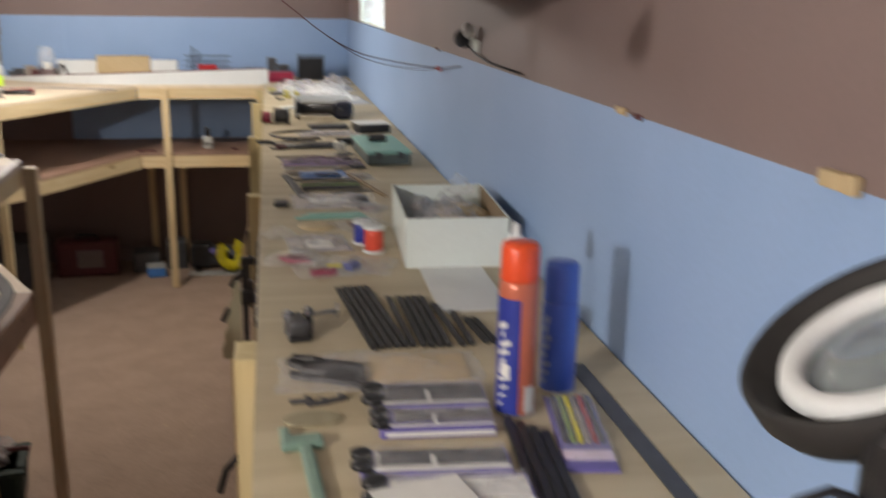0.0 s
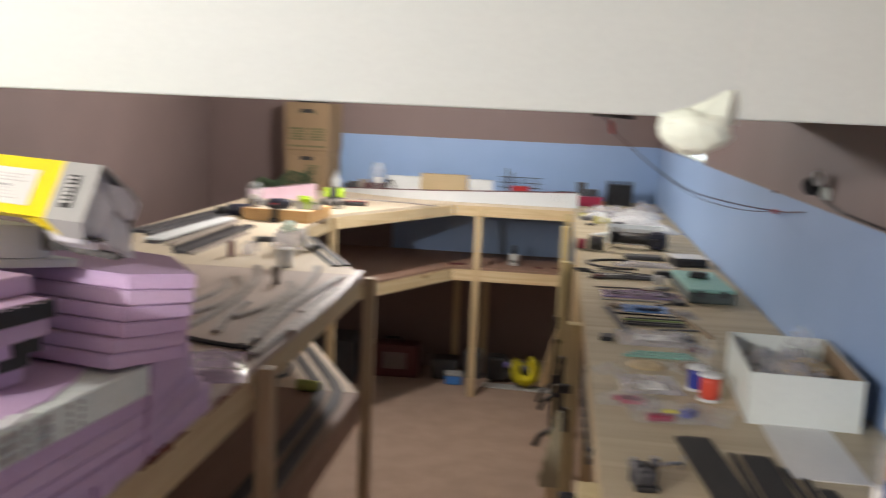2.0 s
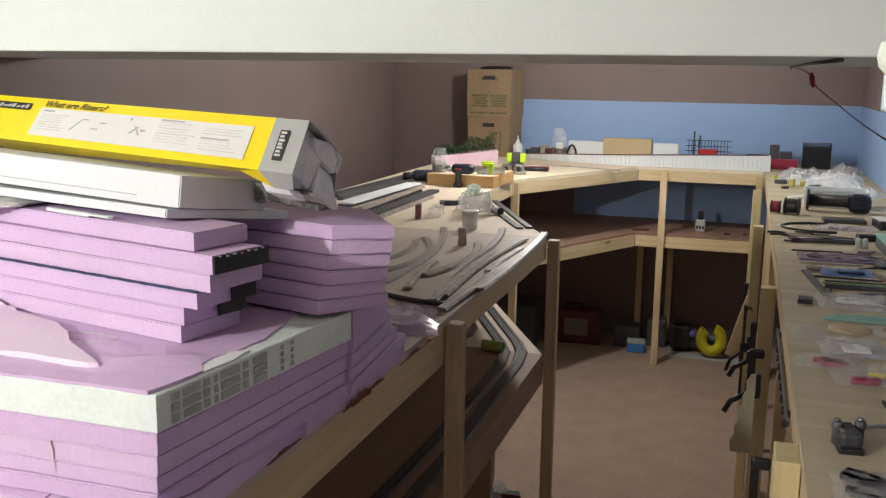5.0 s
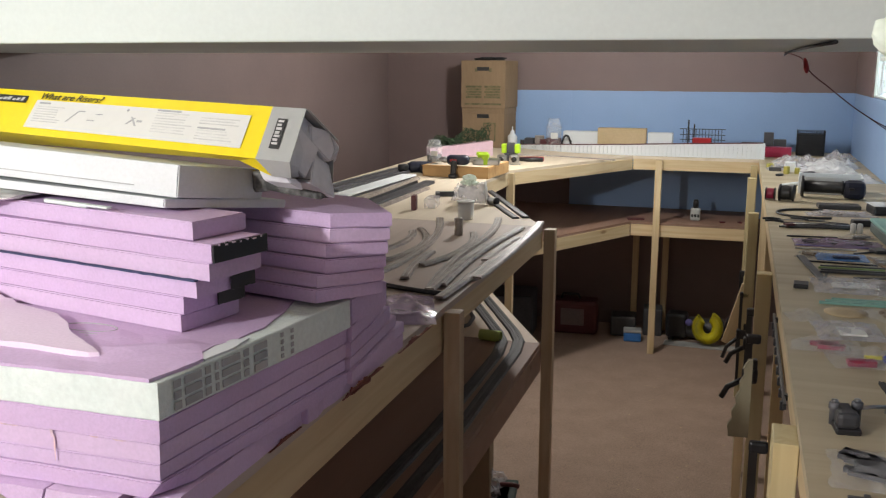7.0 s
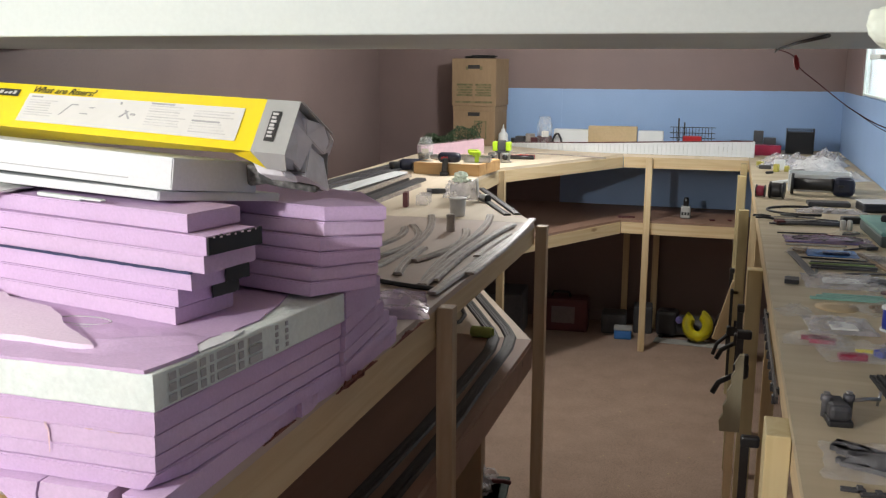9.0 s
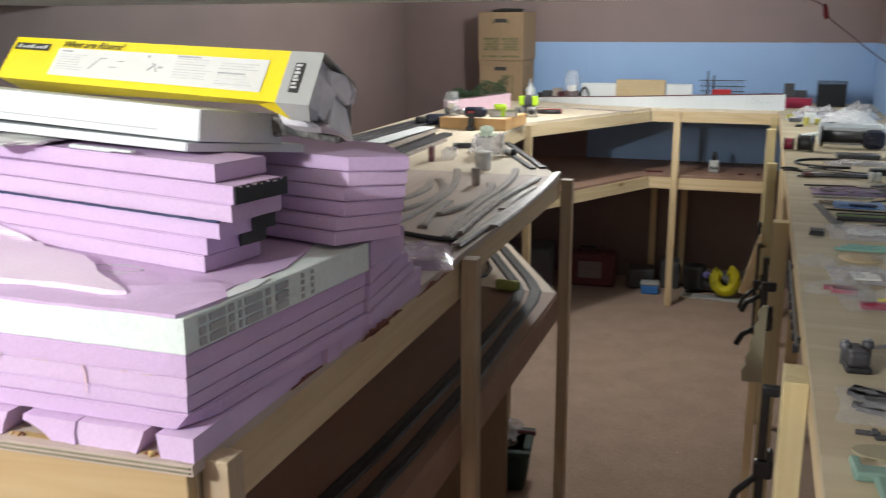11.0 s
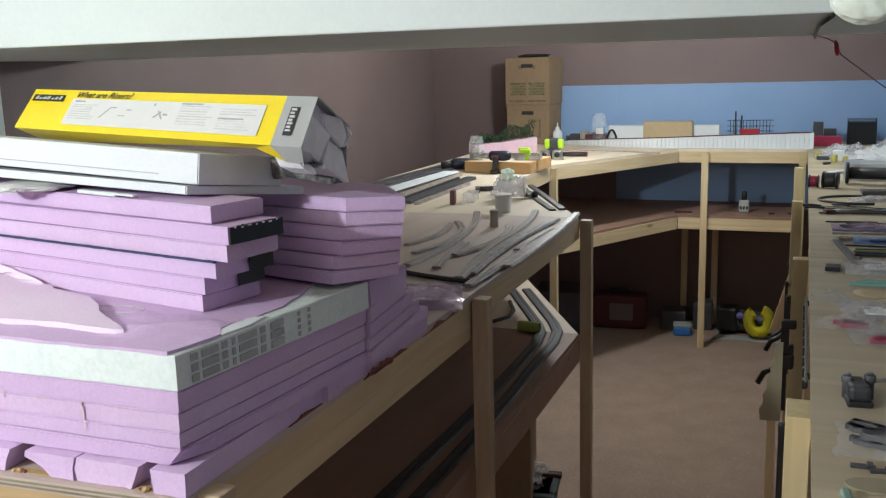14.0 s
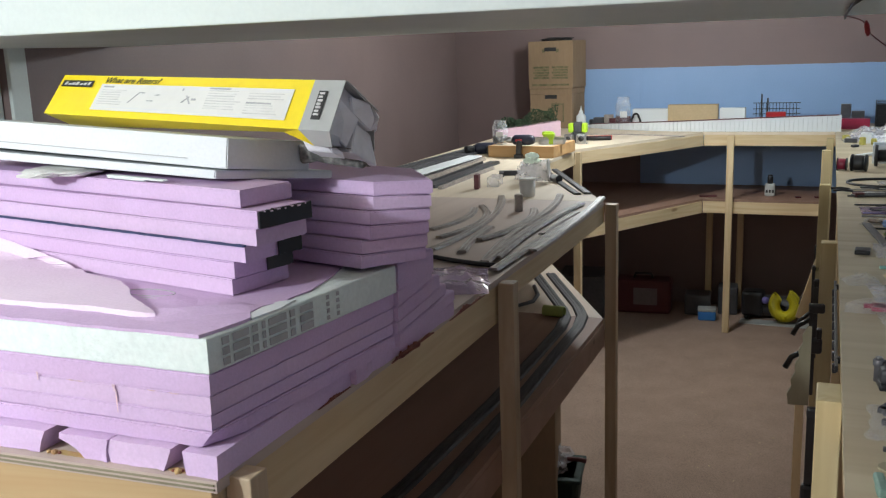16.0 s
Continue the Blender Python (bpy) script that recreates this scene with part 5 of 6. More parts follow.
for k in range(15):
    x = -0.075 + 0.15 * k / 14
    add_box(bm, (0.0022, 0.0022, 0.15), (x, -0.05, 0.075))
    add_box(bm, (0.0022, 0.0022, 0.15), (x, 0.05, 0.075))
for k in range(9):
    y = -0.05 + 0.1 * k / 8
    add_box(bm, (0.0022, 0.0022, 0.15), (-0.075, y, 0.075))
    add_box(bm, (0.0022, 0.0022, 0.15), (0.075, y, 0.075))
for k in range(10):
    z = 0.004 + 0.0155 * k
    for s in (-1, 1):
        add_box(bm, (0.15, 0.0022, 0.0022), (0, s * 0.0522, z))
        add_box(bm, (0.0022, 0.1, 0.0022), (s * 0.0772, 0, z))
part("mesh", bm, BLACK, bk)
part("lining", boxed((0.146, 0.094, 0.125), (0, 0, 0.0645), 0.003), BLACK, bk)
tagged(bk, "black wire-mesh desk basket by the blue wall")

# ---- right workbench, from the far end to the near one ----
rnd = random.Random(21)


def rods(count, length, r, spread, mat, seed, dx=0.0, slant=0.0):
    q = random.Random(seed)
    out = []
    for k in range(count):
        a = slant + q.uniform(-6, 6)
        out.append(boxed((length * q.uniform(0.7, 1.0), r * 2, r * 1.6), (dx + q.uniform(-0.01, 0.01), (k - count / 2) * spread / count, r + 0.0025), 0, pose(0, 0, 0, 0, 0, a)))
    return out


# heap of clear bags and parts at the far end
for k, (x, y, sx, sy, rz, th) in enumerate(((0.28, 5.42, 0.26, 0.20, 10, 0.05), (0.43, 5.25, 0.25, 0.22, -20, 0.055), (0.22, 5.12, 0.22, 0.16, 5, 0.035), (0.40, 4.98, 0.26, 0.18, 14, 0.05), (0.49, 5.60, 0.18, 0.20, -30, 0.06), (0.47, 4.66, 0.22, 0.20, 30, 0.04))):
    pillow_bag("parts_bag", (x, y, D), (sx, sy), rz, FILM3 if k % 2 else FILM2, "crinkled clear plastic bag of small parts", 7.0 + k, [("loose_part", rods(7, sx * 0.6, 0.004, sy * 0.6, (DARKGREY, TRACK, WHITEFOAM)[k % 3], k), (DARKGREY, TRACK, WHITEFOAM)[k % 3], "small parts")], thick=th)
for k, (x, y, w, d, h, mat, lab) in enumerate(((0.15, 5.02, 0.06, 0.03, 0.02, DARKGREY, "small dark plastic box"), (0.13, 5.14, 0.035, 0.03, 0.026, OLIVE, "small yellow-labelled bottle of paint"), (0.185, 5.10, 0.05, 0.025, 0.018, BLACK, "small black plastic box"), (0.30, 4.86, 0.06, 0.022, 0.02, DARKGREY, "small dark plastic box"), (0.165, 4.80, 0.04, 0.02, 0.012, BLACK, "small black plastic box"), (0.20, 4.90, 0.024, 0.024, 0.038, OLIVE, "small yellow-labelled bottle of paint"), (0.25, 4.92, 0.022, 0.022, 0.03, OLIVE, "small yellow-labelled bottle of paint"), (0.22, 5.00, 0.05, 0.05, 0.05, WHITEFOAM, "small white carton among parts bags"))):
    solid("small_box", boxed((w, d, h), (0, 0, h / 2), 0.004), mat, lab, "small box", (x, y, D), 12 * k)
solid("white_tag", boxed((0.16, 0.03, 0.012), (0, 0, 0.006), 0.004, pose(0, 0, 0, 0, -8, 0)), WHITEFOAM, "white plastic handle lying on the bench", "handle", (0.24, 4.44, D + 0.006), 12)


def spool(x, y, r, h, mat, label, z=D, rx=0.0, rz=0.0):
    t = thing("wire_spool", (x, y, z), label, "spool", rz, "wire spools")
    t.matrix_world = pose(x, y, z, rx, 0, rz)
    f = h * 0.09
    part("flange", lathe([(r, 0), (r, f), (r * 0.8, f + 0.0005)], 26), WHITEFOAM if mat in (RED, REDWIRE, BLUEPRINT) and r < 0.03 else BLACK, t)
    part("winding", lathe([(r * 0.84, f), (r * 0.88, h * 0.3), (r * 0.86, h * 0.7), (r * 0.84, h - f)], 26), mat, t, "wound wire")
    part("flange", lathe([(r * 0.8, h - f - 0.0005), (r, h - f), (r, h), (r * 0.3, h + 0.0002)], 26), WHITEFOAM if mat in (RED, REDWIRE, BLUEPRINT) and r < 0.03 else BLACK, t)
    return t


spool(0.083, 3.94, 0.025, 0.036, CRIMSON, "spool of dark red wire with black flanges", D + 0.025, 90, 80)
spool(0.134, 3.925, 0.033, 0.056, BLACK, "fat spool of black wire", D + 0.033, 90, 76)
# bench vice-like dark tool lying down
torch = thing("heat_tool", (0.35, 4.05, D + 0.045), "black hand-held electric tool lying on the bench", "power tool", -4)
part("flange", lathe([(0.043, 0), (0.043, 0.012)], 24, None, (-0.13, 0, 0), pose(0, 0, 0, 0, 90, 0)), BLACK, torch)
part("barrel", lathe([(0.024, 0), (0.024, 0.14), (0.03, 0.15)], 20, None, (-0.12, 0, 0), pose(0, 0, 0, 0, 90, 0)), BLACK, torch)
part("body", boxed((0.085, 0.065, 0.075), (0.07, 0, -0.006), 0.022), NAVY, torch)
part("switch", boxed((0.02, 0.02, 0.01), (0.06, -0.038, 0.0), 0.003), BLACK, torch)
wb = thing("white_bin", (0.345, 4.24, D), "low white plastic bin on the bench", "bin", -3)
part("floor", boxed((0.25, 0.15, 0.004), (0, 0, 0.002)), WHITEFOAM, wb)
for sx, sy, x, y in ((0.25, 0.004, 0, -0.073), (0.25, 0.004, 0, 0.073), (0.004, 0.142, -0.123, 0), (0.004, 0.142, 0.123, 0)):
    part("side", boxed((sx, sy, 0.068), (x, y, 0.038), 0.001), WHITEFOAM, wb)
solid("rod_loop", tube([(0.13 + 0.13 * math.cos(a), 0.10 * math.sin(a), 0.004) for a in [math.pi * (0.42 + 1.2 * k / 24) for k in range(25)]], 0.0045), BLACK, "black bent rod lying on the bench", "rod", (0.115, 3.58, D))
solid("grey_tray", boxed((0.15, 0.07, 0.016), (0, 0, 0.008), 0.004), DARKGREY, "dark grey flat tool case", "case", (0.34, 3.77, D), 3)
pillow_bag("parts_bag", (0.335, 3.60, D), (0.24, 0.10), 4, FILM2, "clear bag with grey parts", 31.0, [("loose_part", rods(5, 0.15, 0.004, 0.05, DARKGREY, 9), TRACK, "grey parts")], thick=0.016)
solid("paper_card", boxed((0.13, 0.12, 0.0015), (0, 0, 0.0012)), PAPER, "white card lying on a black case", "card", (0.50, 3.69, D + 0.0322), 8)
solid("dark_case", boxed((0.13, 0.11, 0.032), (0, 0, 0.016), 0.008), BLACK, "black plastic case by the wall", "case", (0.50, 3.68, D), 8)
tools = thing("tool_bundle", (0.24, 3.30, D), "bundle of dark files and hand tools", "hand tools", 3)
for k in range(6):
    m = STEEL if k == 4 else DARKGREY
    part("tool", tube([(-0.13 + 0.012 * k, -0.04 + 0.016 * k, 0.005), (0.0, -0.036 + 0.015 * k, 0.006), (0.10 + 0.012 * (k % 3), -0.035 + 0.014 * k, 0.005)], 0.0034), m, tools)
for k, (x, y, ln, rz, m) in enumerate(((0.19, 3.42, 0.16, 12, BLACK), (0.27, 3.40, 0.14, -18, DARKGREY), (0.21, 3.36, 0.18, 4, BLACK), (0.31, 3.34, 0.10, 30, DARKGREY))):
    t = thing("hand_file", (x, y, D), "dark small file with a black grip on the bench", "file", rz, "small hand tools")
    part("blade", boxed((ln, 0.008, 0.003), (0, 0, 0.004), 0.0008), STEEL if k % 3 == 0 else DARKGREY, t)
    part("grip", tube([(-ln / 2 - 0.05, 0, 0.008), (-ln / 2 - 0.02, 0, 0.009), (-ln / 2 + 0.01, 0, 0.005)], 0.0042), m, t)
solid("dark_box", boxed((0.06, 0.035, 0.022), (0, 0, 0.011), 0.004), BLACK, "small black box among the tools", "small box", (0.375, 3.37, D), 10)
for x in (0.335, 0.355):
    solid("glass_vial", lathe([(0.008, 0), (0.009, 0.002), (0.009, 0.028), (0.006, 0.032)], 14), CLOUDY, "tiny clear vial on the bench", "vial", (x, 3.22, D))
# grey case with a teal lid
tc_case = thing("storage_case", (0.468, 3.10, D), "low grey case with a teal lid by the wall", "case", 3)
part("body", boxed((0.138, 0.34, 0.034), (0, 0, 0.017), 0.006), SLATE, tc_case)
part("lid", boxed((0.142, 0.344, 0.012), (0, 0, 0.040), 0.004), PALETEAL, tc_case, "pale teal lid")
for x in (-0.035, 0.035):
    part("latch", boxed((0.018, 0.004, 0.020), (x, -0.1725, 0.032), 0.001), DARKGREY, tc_case)
solid("small_tool", boxed((0.06, 0.03, 0.02), (0, 0, 0.01), 0.006), BLACK, "small black tool on the teal case", "tool", (0.462, 3.13, D + 0.0466), -12)
# loose strips, cards and small bags between the tools
for k, (x, y, ln, rz, m, lab) in enumerate(((0.205, 3.10, 0.15, 6, DARKGREY, "thin dark plastic strip"), (0.30, 3.08, 0.12, -9, MAROON, "thin brown plastic strip"), (0.23, 2.90, 0.17, 4, PALEINK, "pale grey plastic strip"), (0.34, 2.88, 0.10, 38, DARKGREY, "thin dark plastic strip"), (0.255, 2.70, 0.18, -3, BLACK, "thin black plastic strip"), (0.33, 2.53, 0.13, 12, DARKGREY, "thin dark plastic strip"), (0.20, 2.50, 0.10, 84, BLACK, "thin black plastic strip"))):
    solid("plastic_strip", boxed((ln, 0.007, 0.004), (0, 0, 0.002), 0.0008), m, lab + " on the bench", "plastic strip", (x, y, D + 0.0006), rz, "thin bench strips")
for k, (x, y, sx, sy, rz) in enumerate(((0.345, 3.12, 0.10, 0.07, 20), (0.185, 2.80, 0.08, 0.10, -14), (0.36, 2.74, 0.09, 0.12, 8), (0.345, 2.32, 0.09, 0.09, -25))):
    pillow_bag("parts_bag", (x, y, D), (sx, sy), rz, FILM, "small clear crinkled bag of dark parts", 81.0 + k, [("loose_part", rods(4, sx * 0.5, 0.003, sy * 0.4, DARKGREY, 30 + k), (DARKGREY, CARD, TRACK, MAROON)[k], "small parts")], thick=0.014)
for x, y, w, d, h, m, lab in ((0.405, 3.42, 0.05, 0.03, 0.012, PAPER, "small white card on the bench"), (0.145, 3.27, 0.03, 0.03, 0.014, MAROON, "small brown block on the bench"), (0.372, 2.90, 0.035, 0.05, 0.010, DARKGREY, "small grey block on the bench")):
    solid("small_block", boxed((w, d, h), (0, 0, h / 2), 0.002), m, lab, "block", (x, y, D + 0.0004), 20)
# zip bags and flat packs
pillow_bag("zip_bag", (0.27, 3.00, D), (0.25, 0.13), 1, VIOLET, "violet-edged zip bag of track parts", 41.0, [("loose_part", rods(6, 0.20, 0.004, 0.07, DARKGREY, 3), DARKGREY, "dark parts"), ("zip", boxed((0.24, 0.006, 0.003), (0, -0.055, 0.003)), PURPLEBOX, "violet zip")], thick=0.014)
bp = thing("blister_pack", (0.262, 2.79, D), "blue-backed blister pack of parts", "blister pack", 2)
part("card", boxed((0.135, 0.10, 0.002), (0, 0, 0.001)), BLUETUB, bp)
part("blister", boxed((0.10, 0.05, 0.014), (0, -0.01, 0.009), 0.005), GLASS, bp)
part("parts", boxed((0.07, 0.02, 0.006), (0.01, -0.02, 0.006), 0.002), DARKBLUE, bp, "dark parts")
solid("dark_strip", boxed((0.020, 0.30, 0.006), (0, 0, 0.003), 0.001), DARKGREY, "dark plastic strip lying on the bench", "strip", (0.172, 2.62, D), 7, "plastic strips")
st = thing("green_strips", (0.27, 2.60, D), "bundle of olive green plastic strips", "strips", 2)
for k in range(6):
    part("strip", boxed((0.16, 0.009, 0.005), (0.003 * (k % 3), -0.03 + 0.012 * k, 0.004 + 0.003 * (k % 2)), 0.0008), (GREENCARD if k == 3 else DARKGREY), st)
solid("dark_stick", boxed((0.012, 0.34, 0.006), (0, 0, 0.003), 0.001), CARD, "thin brown wooden stick", "stick", (0.37, 2.63, D), 12)
pillow_bag("zip_bag", (0.262, 2.42, D), (0.20, 0.17), 2, FILM2, "clear zip bag holding a white card", 47.0, [("card", boxed((0.11, 0.06, 0.002), (0.0, 0.0, 0.004)), PAPER, "white insert card"), ("parts", boxed((0.05, 0.045, 0.008), (0.07, 0.0, 0.006), 0.003), DARKGREY, "grey parts")], thick=0.018)
tl = thing("teal_strips", (0.25, 2.25, D), "teal plastic sprue strips", "sprue", 1)
for k in range(3):
    part("strip", boxed((0.17 - 0.02 * k, 0.010, 0.006), (0.005 * k, -0.02 + 0.019 * k, 0.003), 0.001), TEAL, tl)
solid("chip", boxed((0.034, 0.045, 0.011), (0, 0, 0.0055), 0.002), BLACK, "small black plastic block on the bench", "block", (0.135, 2.385, D), -4)
solid("oval_card", lathe([(0.045, 0), (0.045, 0.0015), (0.02, 0.0016)], 28), TANCARD, "thin pale card disc on the bench", "disc", (0.215, 2.155, D + 0.0005))
pillow_bag("parts_bag", (0.125, 2.085, D), (0.07, 0.07), 15, FILM, "small clear crinkled parts bag", 51.0, thick=0.016)
pillow_bag("parts_bag", (0.205, 2.00, D), (0.13, 0.14), 5, FILM2, "clear bag with a white label card", 53.0, [("card", boxed((0.05, 0.055, 0.003), (0.0, -0.03, 0.009)), PAPER, "white label card")], thick=0.014)
pillow_bag("parts_bag", (0.155, 1.865, D), (0.13, 0.07), -6, FILM, "small clear bag of red parts", 57.0, [("loose_part", rods(5, 0.05, 0.005, 0.03, RED, 5), CRIMSON, "crimson parts")], thick=0.022)
pillow_bag("parts_bag", (0.225, 1.80, D), (0.15, 0.10), 8, FILM, "clear bag of red, blue and yellow parts", 59.0, [("red_part", boxed((0.05, 0.02, 0.012), (-0.025, -0.03, 0.007), 0.003), CRIMSON, "crimson part"), ("blue_part", boxed((0.03, 0.022, 0.014), (0.035, -0.005, 0.008), 0.003, pose(0, 0, 0, 0, 0, 35)), BLUEPRINT, "blue part"), ("yellow_part", boxed((0.03, 0.008, 0.006), (0.005, 0.01, 0.006), 0.001), YHOSE, "yellow part")], thick=0.024)
pillow_bag("parts_bag", (0.30, 1.82, D), (0.10, 0.12), -20, FILM, "empty clear crinkled plastic bag", 61.0, thick=0.012)
spool(0.318, 1.925, 0.023, 0.055, REDWIRE, "spool of red-orange wire with white flanges")
spool(0.302, 1.995, 0.022, 0.050, BLUEPRINT, "spool of dark blue wire with white flanges")
bt = thing("glue_bottle", (0.335, 2.13, D), "clear plastic glue bottle", "bottle")
part("body", lathe([(0.018, 0), (0.019, 0.003), (0.019, 0.05), (0.008, 0.06)], 18), GLASS, bt)
part("cap", lathe([(0.008, 0.058), (0.008, 0.07), (0.003, 0.085)], 14), GLASS, bt)
pillow_bag("parts_bag", (0.31, 2.16, D), (0.12, 0.10), 30, FILM, "clear bag of brown parts", 63.0, [("loose_part", rods(4, 0.06, 0.004, 0.04, CARD, 8), CARD, "brown parts")], thick=0.018)
# open white shoebox full of clear wrap, its lid half under it
sb = thing("shoebox", (0.477, 1.955, D), "open white cardboard box full of clear plastic wrap", "box", -3)
W2, L2, H2 = 0.205, 0.33, 0.10
part("bottom", boxed((W2, L2, 0.002), (0, 0, 0.001)), CARD, sb)
part("front", boxed((W2, 0.0025, H2), (0, -L2 / 2, H2 / 2)), WHITE, sb)
part("back", boxed((W2, 0.0025, H2), (0, L2 / 2, H2 / 2)), WHITE, sb)
for s in (-1, 1):
    part("side", boxed((0.0025, L2 - 0.004, H2), (s * (W2 / 2 - 0.0013), 0, H2 / 2)), [WHITE], sb)
    part("lining", boxed((0.001, L2 - 0.006, H2 - 0.003), (s * (W2 / 2 - 0.0036), 0, H2 / 2)), CARD, sb, "brown card inside")
pillow_bag("plastic_wrap", (0.474, 1.958, D + 0.050), (0.188, 0.305), -3, FILM2, "crumpled clear plastic wrap heaped in the white box", 6.0, (), "plastic wrap", thick=0.055)
solid("wrap_corner", crumple(0.024, 9.0, 1.0, 3, 0.9), FILM, "shiny corner of plastic wrap sticking out of the box", "plastic wrap", (0.535, 2.10, D + 0.085))
solid("brown_wrap", crumple(0.05, 12.0, 0.28, 3, 0.5), TANCARD, "crumpled brown paper in the white box", "paper", (0.515, 1.97, D + 0.062))
solid("blue_folder", boxed((0.004, 0.30, 0.085), (0, 0, 0.0425), 0.0015), DARKBLUE, "dark blue folder standing behind the white box", "folder", (0.592, 1.97, D), -1)
solid("paper_sheet", boxed((0.125, 0.28, 0.0015), (0, 0, 0.0012)), PAPER, "white sheet of paper under the box", "paper", (0.452, 1.665, D), -1)
# rows of black rail strips
for x, y, ln, nn, turn in ((0.266, 1.524, 0.31, 5, 6), (0.3135, 1.489, 0.24, 1, 2.5), (0.350, 1.487, 0.243, 4, 1.5), (0.3875, 1.466, 0.20, 1, 4), (0.4075, 1.445, 0.155, 1, 1), (0.434, 1.428, 0.115, 2, 5.5)):
    b = thing("rail_strips", (x, y, D), "row of black plastic track strips laid side by side", "track strips", turn, "black track strips")
    for k in range(nn):
        part("strip", sweep([(0, -ln / 2, 0), (0, 0, 0), (0, ln / 2, 0)], [(-0.0046, 0), (0.0046, 0), (0.0046, 0.005), (0.002, 0.0055), (0.0, 0.004), (-0.002, 0.0055), (-0.0046, 0.005)]), MATTEBLACK, b).location = ((k - (nn - 1) / 2) * 0.0125, rnd.uniform(-0.004, 0.004), 0.0005)
clampy = thing("small_vice", (0.147, 1.440, D), "small dark metal modelling vice", "vice", 6)
part("base", boxed((0.036, 0.040, 0.010), (0, -0.006, 0.005), 0.003), BLACK, clampy)
part("body", boxed((0.032, 0.030, 0.024), (-0.001, -0.010, 0.021), 0.007), DARKGREY, clampy)
part("slide", boxed((0.018, 0.034, 0.010), (0.0, 0.010, 0.028), 0.003), BLACK, clampy)
for x, h in ((-0.013, 0.035), (0.019, 0.038)):
    post = part("jaw", lathe([(0.0065, 0.0), (0.0065, h - 0.012), (0.0085, h - 0.010), (0.0085, h - 0.002), (0.006, h)], 16, None, (x, 0.022, 0)), IRON, clampy)
    part("pad", lathe([(0.005, h), (0.005, h + 0.003), (0.003, h + 0.004)], 12, None, (x, 0.022, 0)), STEEL, post, "bright steel tip")
part("bridge", boxed((0.034, 0.012, 0.012), (0.003, 0.022, 0.014), 0.003), DARKGREY, clampy)
part("screw", tube([(0.026, 0.024, 0.027), (0.046, 0.036, 0.026), (0.070, 0.048, 0.023)], 0.0032), STEEL, clampy)
part("handle", tube([(0.066, 0.046, 0.013), (0.068, 0.047, 0.024), (0.070, 0.048, 0.035)], 0.0022), STEEL, clampy)
pillow_bag("parts_bag", (0.258, 1.284, D), (0.29, 0.132), -2, FILM, "long clear bag of dark grey track joiners", 71.0, [("loose_part", rods(15, 0.115, 0.0045, 0.075, IRON, 14, -0.075, -22), DARKGREY, "dark grey parts"), ("leaflet", boxed((0.14, 0.10, 0.001), (0.055, 0.004, 0.003)), TANCARD, "tan leaflet")], thick=0.022)
for k, (x, y) in enumerate(((0.142, 1.196), (0.164, 1.187), (0.188, 1.194))):
    solid("metal_clip", add_box(boxed((0.030, 0.008, 0.005), (0, 0, 0.0025), 0.001), (0.008, 0.012, 0.007), (0.008, 0.002, 0.0035), 0.001), DARKGREY, "small dark metal clip", "clip", (x, y, D), 10 * k, "metal clips")


def track_pack(x, y, sx, sy, rz, window, stock, edge):
    t = thing("track_pack", (x, y, D), "purple and white retail pack of track under clear film", "retail pack", rz, "retail packs")
    part("tray", boxed((sx, sy, 0.012), (0, 0, 0.006), 0.002), PURPLEBOX, t)
    part("front_band", boxed((sx * 0.94, 0.0014, 0.006), (0.003, -sy / 2 - 0.0004, 0.0066)), PAPER, t)
    part("film", boxed((sx * 0.97, sy * 0.94, 0.0006), (0.0, 0, 0.0192)), TAUTFILM, t, "clear glossy film")
    part("window_card", boxed((sx * 0.88, sy * 0.78, 0.001), (0.006, 0.0, 0.0126)), window, t)
    for f, w in ((0.20, 0.16), (0.0, 0.09), (-0.15, 0.07)):
        part("rail_stock", boxed((sx * 0.84, sy * w, 0.005), (0.008, sy * f, 0.0154), 0.001), stock, t)
    part("edge_band", boxed((sx * 0.90, sy * 0.09, 0.0012), (0.006, -sy * 0.34, 0.0138)), edge, t)
    part("end_card", boxed((sx * 0.07, sy * 0.94, 0.002), (-sx * 0.455, 0, 0.0134)), INK, t)
    part("strap", boxed((sx * 0.03, sy * 0.5, 0.0012), (-sx * 0.02, -sy * 0.24, 0.0184)), PAPER, t, "pale band")
    for y in (-0.24, 0.24):
        part("wheel", lathe([(sy * 0.2, 0), (sy * 0.2, 0.006), (sy * 0.12, 0.007), (0.001, 0.0068)], 18, None, (-sx * 0.50, sy * y, 0.0135)), BLACK, t)
    return t


track_pack(0.308, 1.171, 0.150, 0.074, -4, IRON, DARKGREY, PALEINK)
track_pack(0.305, 1.099, 0.142, 0.058, -4, PURPLEBOX, STEEL, PAPER)
track_pack(0.286, 0.994, 0.170, 0.056, -5, PALEINK, DARKGREY, PAPER)
track_pack(0.294, 0.924, 0.170, 0.070, -5, PAPER, PALEINK, PAPER)
solid("white_leaflet", boxed((0.10, 0.06, 0.001), (0, 0, 0.0006)), PAPER, "white leaflet lying over a retail pack", "leaflet", (0.258, 0.905, D + 0.0198), 14)
solid("oval_tag", prism([(0.036 * math.cos(2 * math.pi * k / 28), 0.021 * math.sin(2 * math.pi * k / 28)) for k in range(28)], 0, 0.003), OLIVEPLY, "oval olive-brown wooden tag on the bench", "tag", (0.155, 1.141, D + 0.0004))
gl = thing("hand_tool", (0.147, 1.01, D), "pale green plastic hand tool", "hand tool", 4)
part("stem", boxed((0.016, 0.17, 0.010), (0, -0.03, 0.005), 0.004), DULLGREEN, gl)
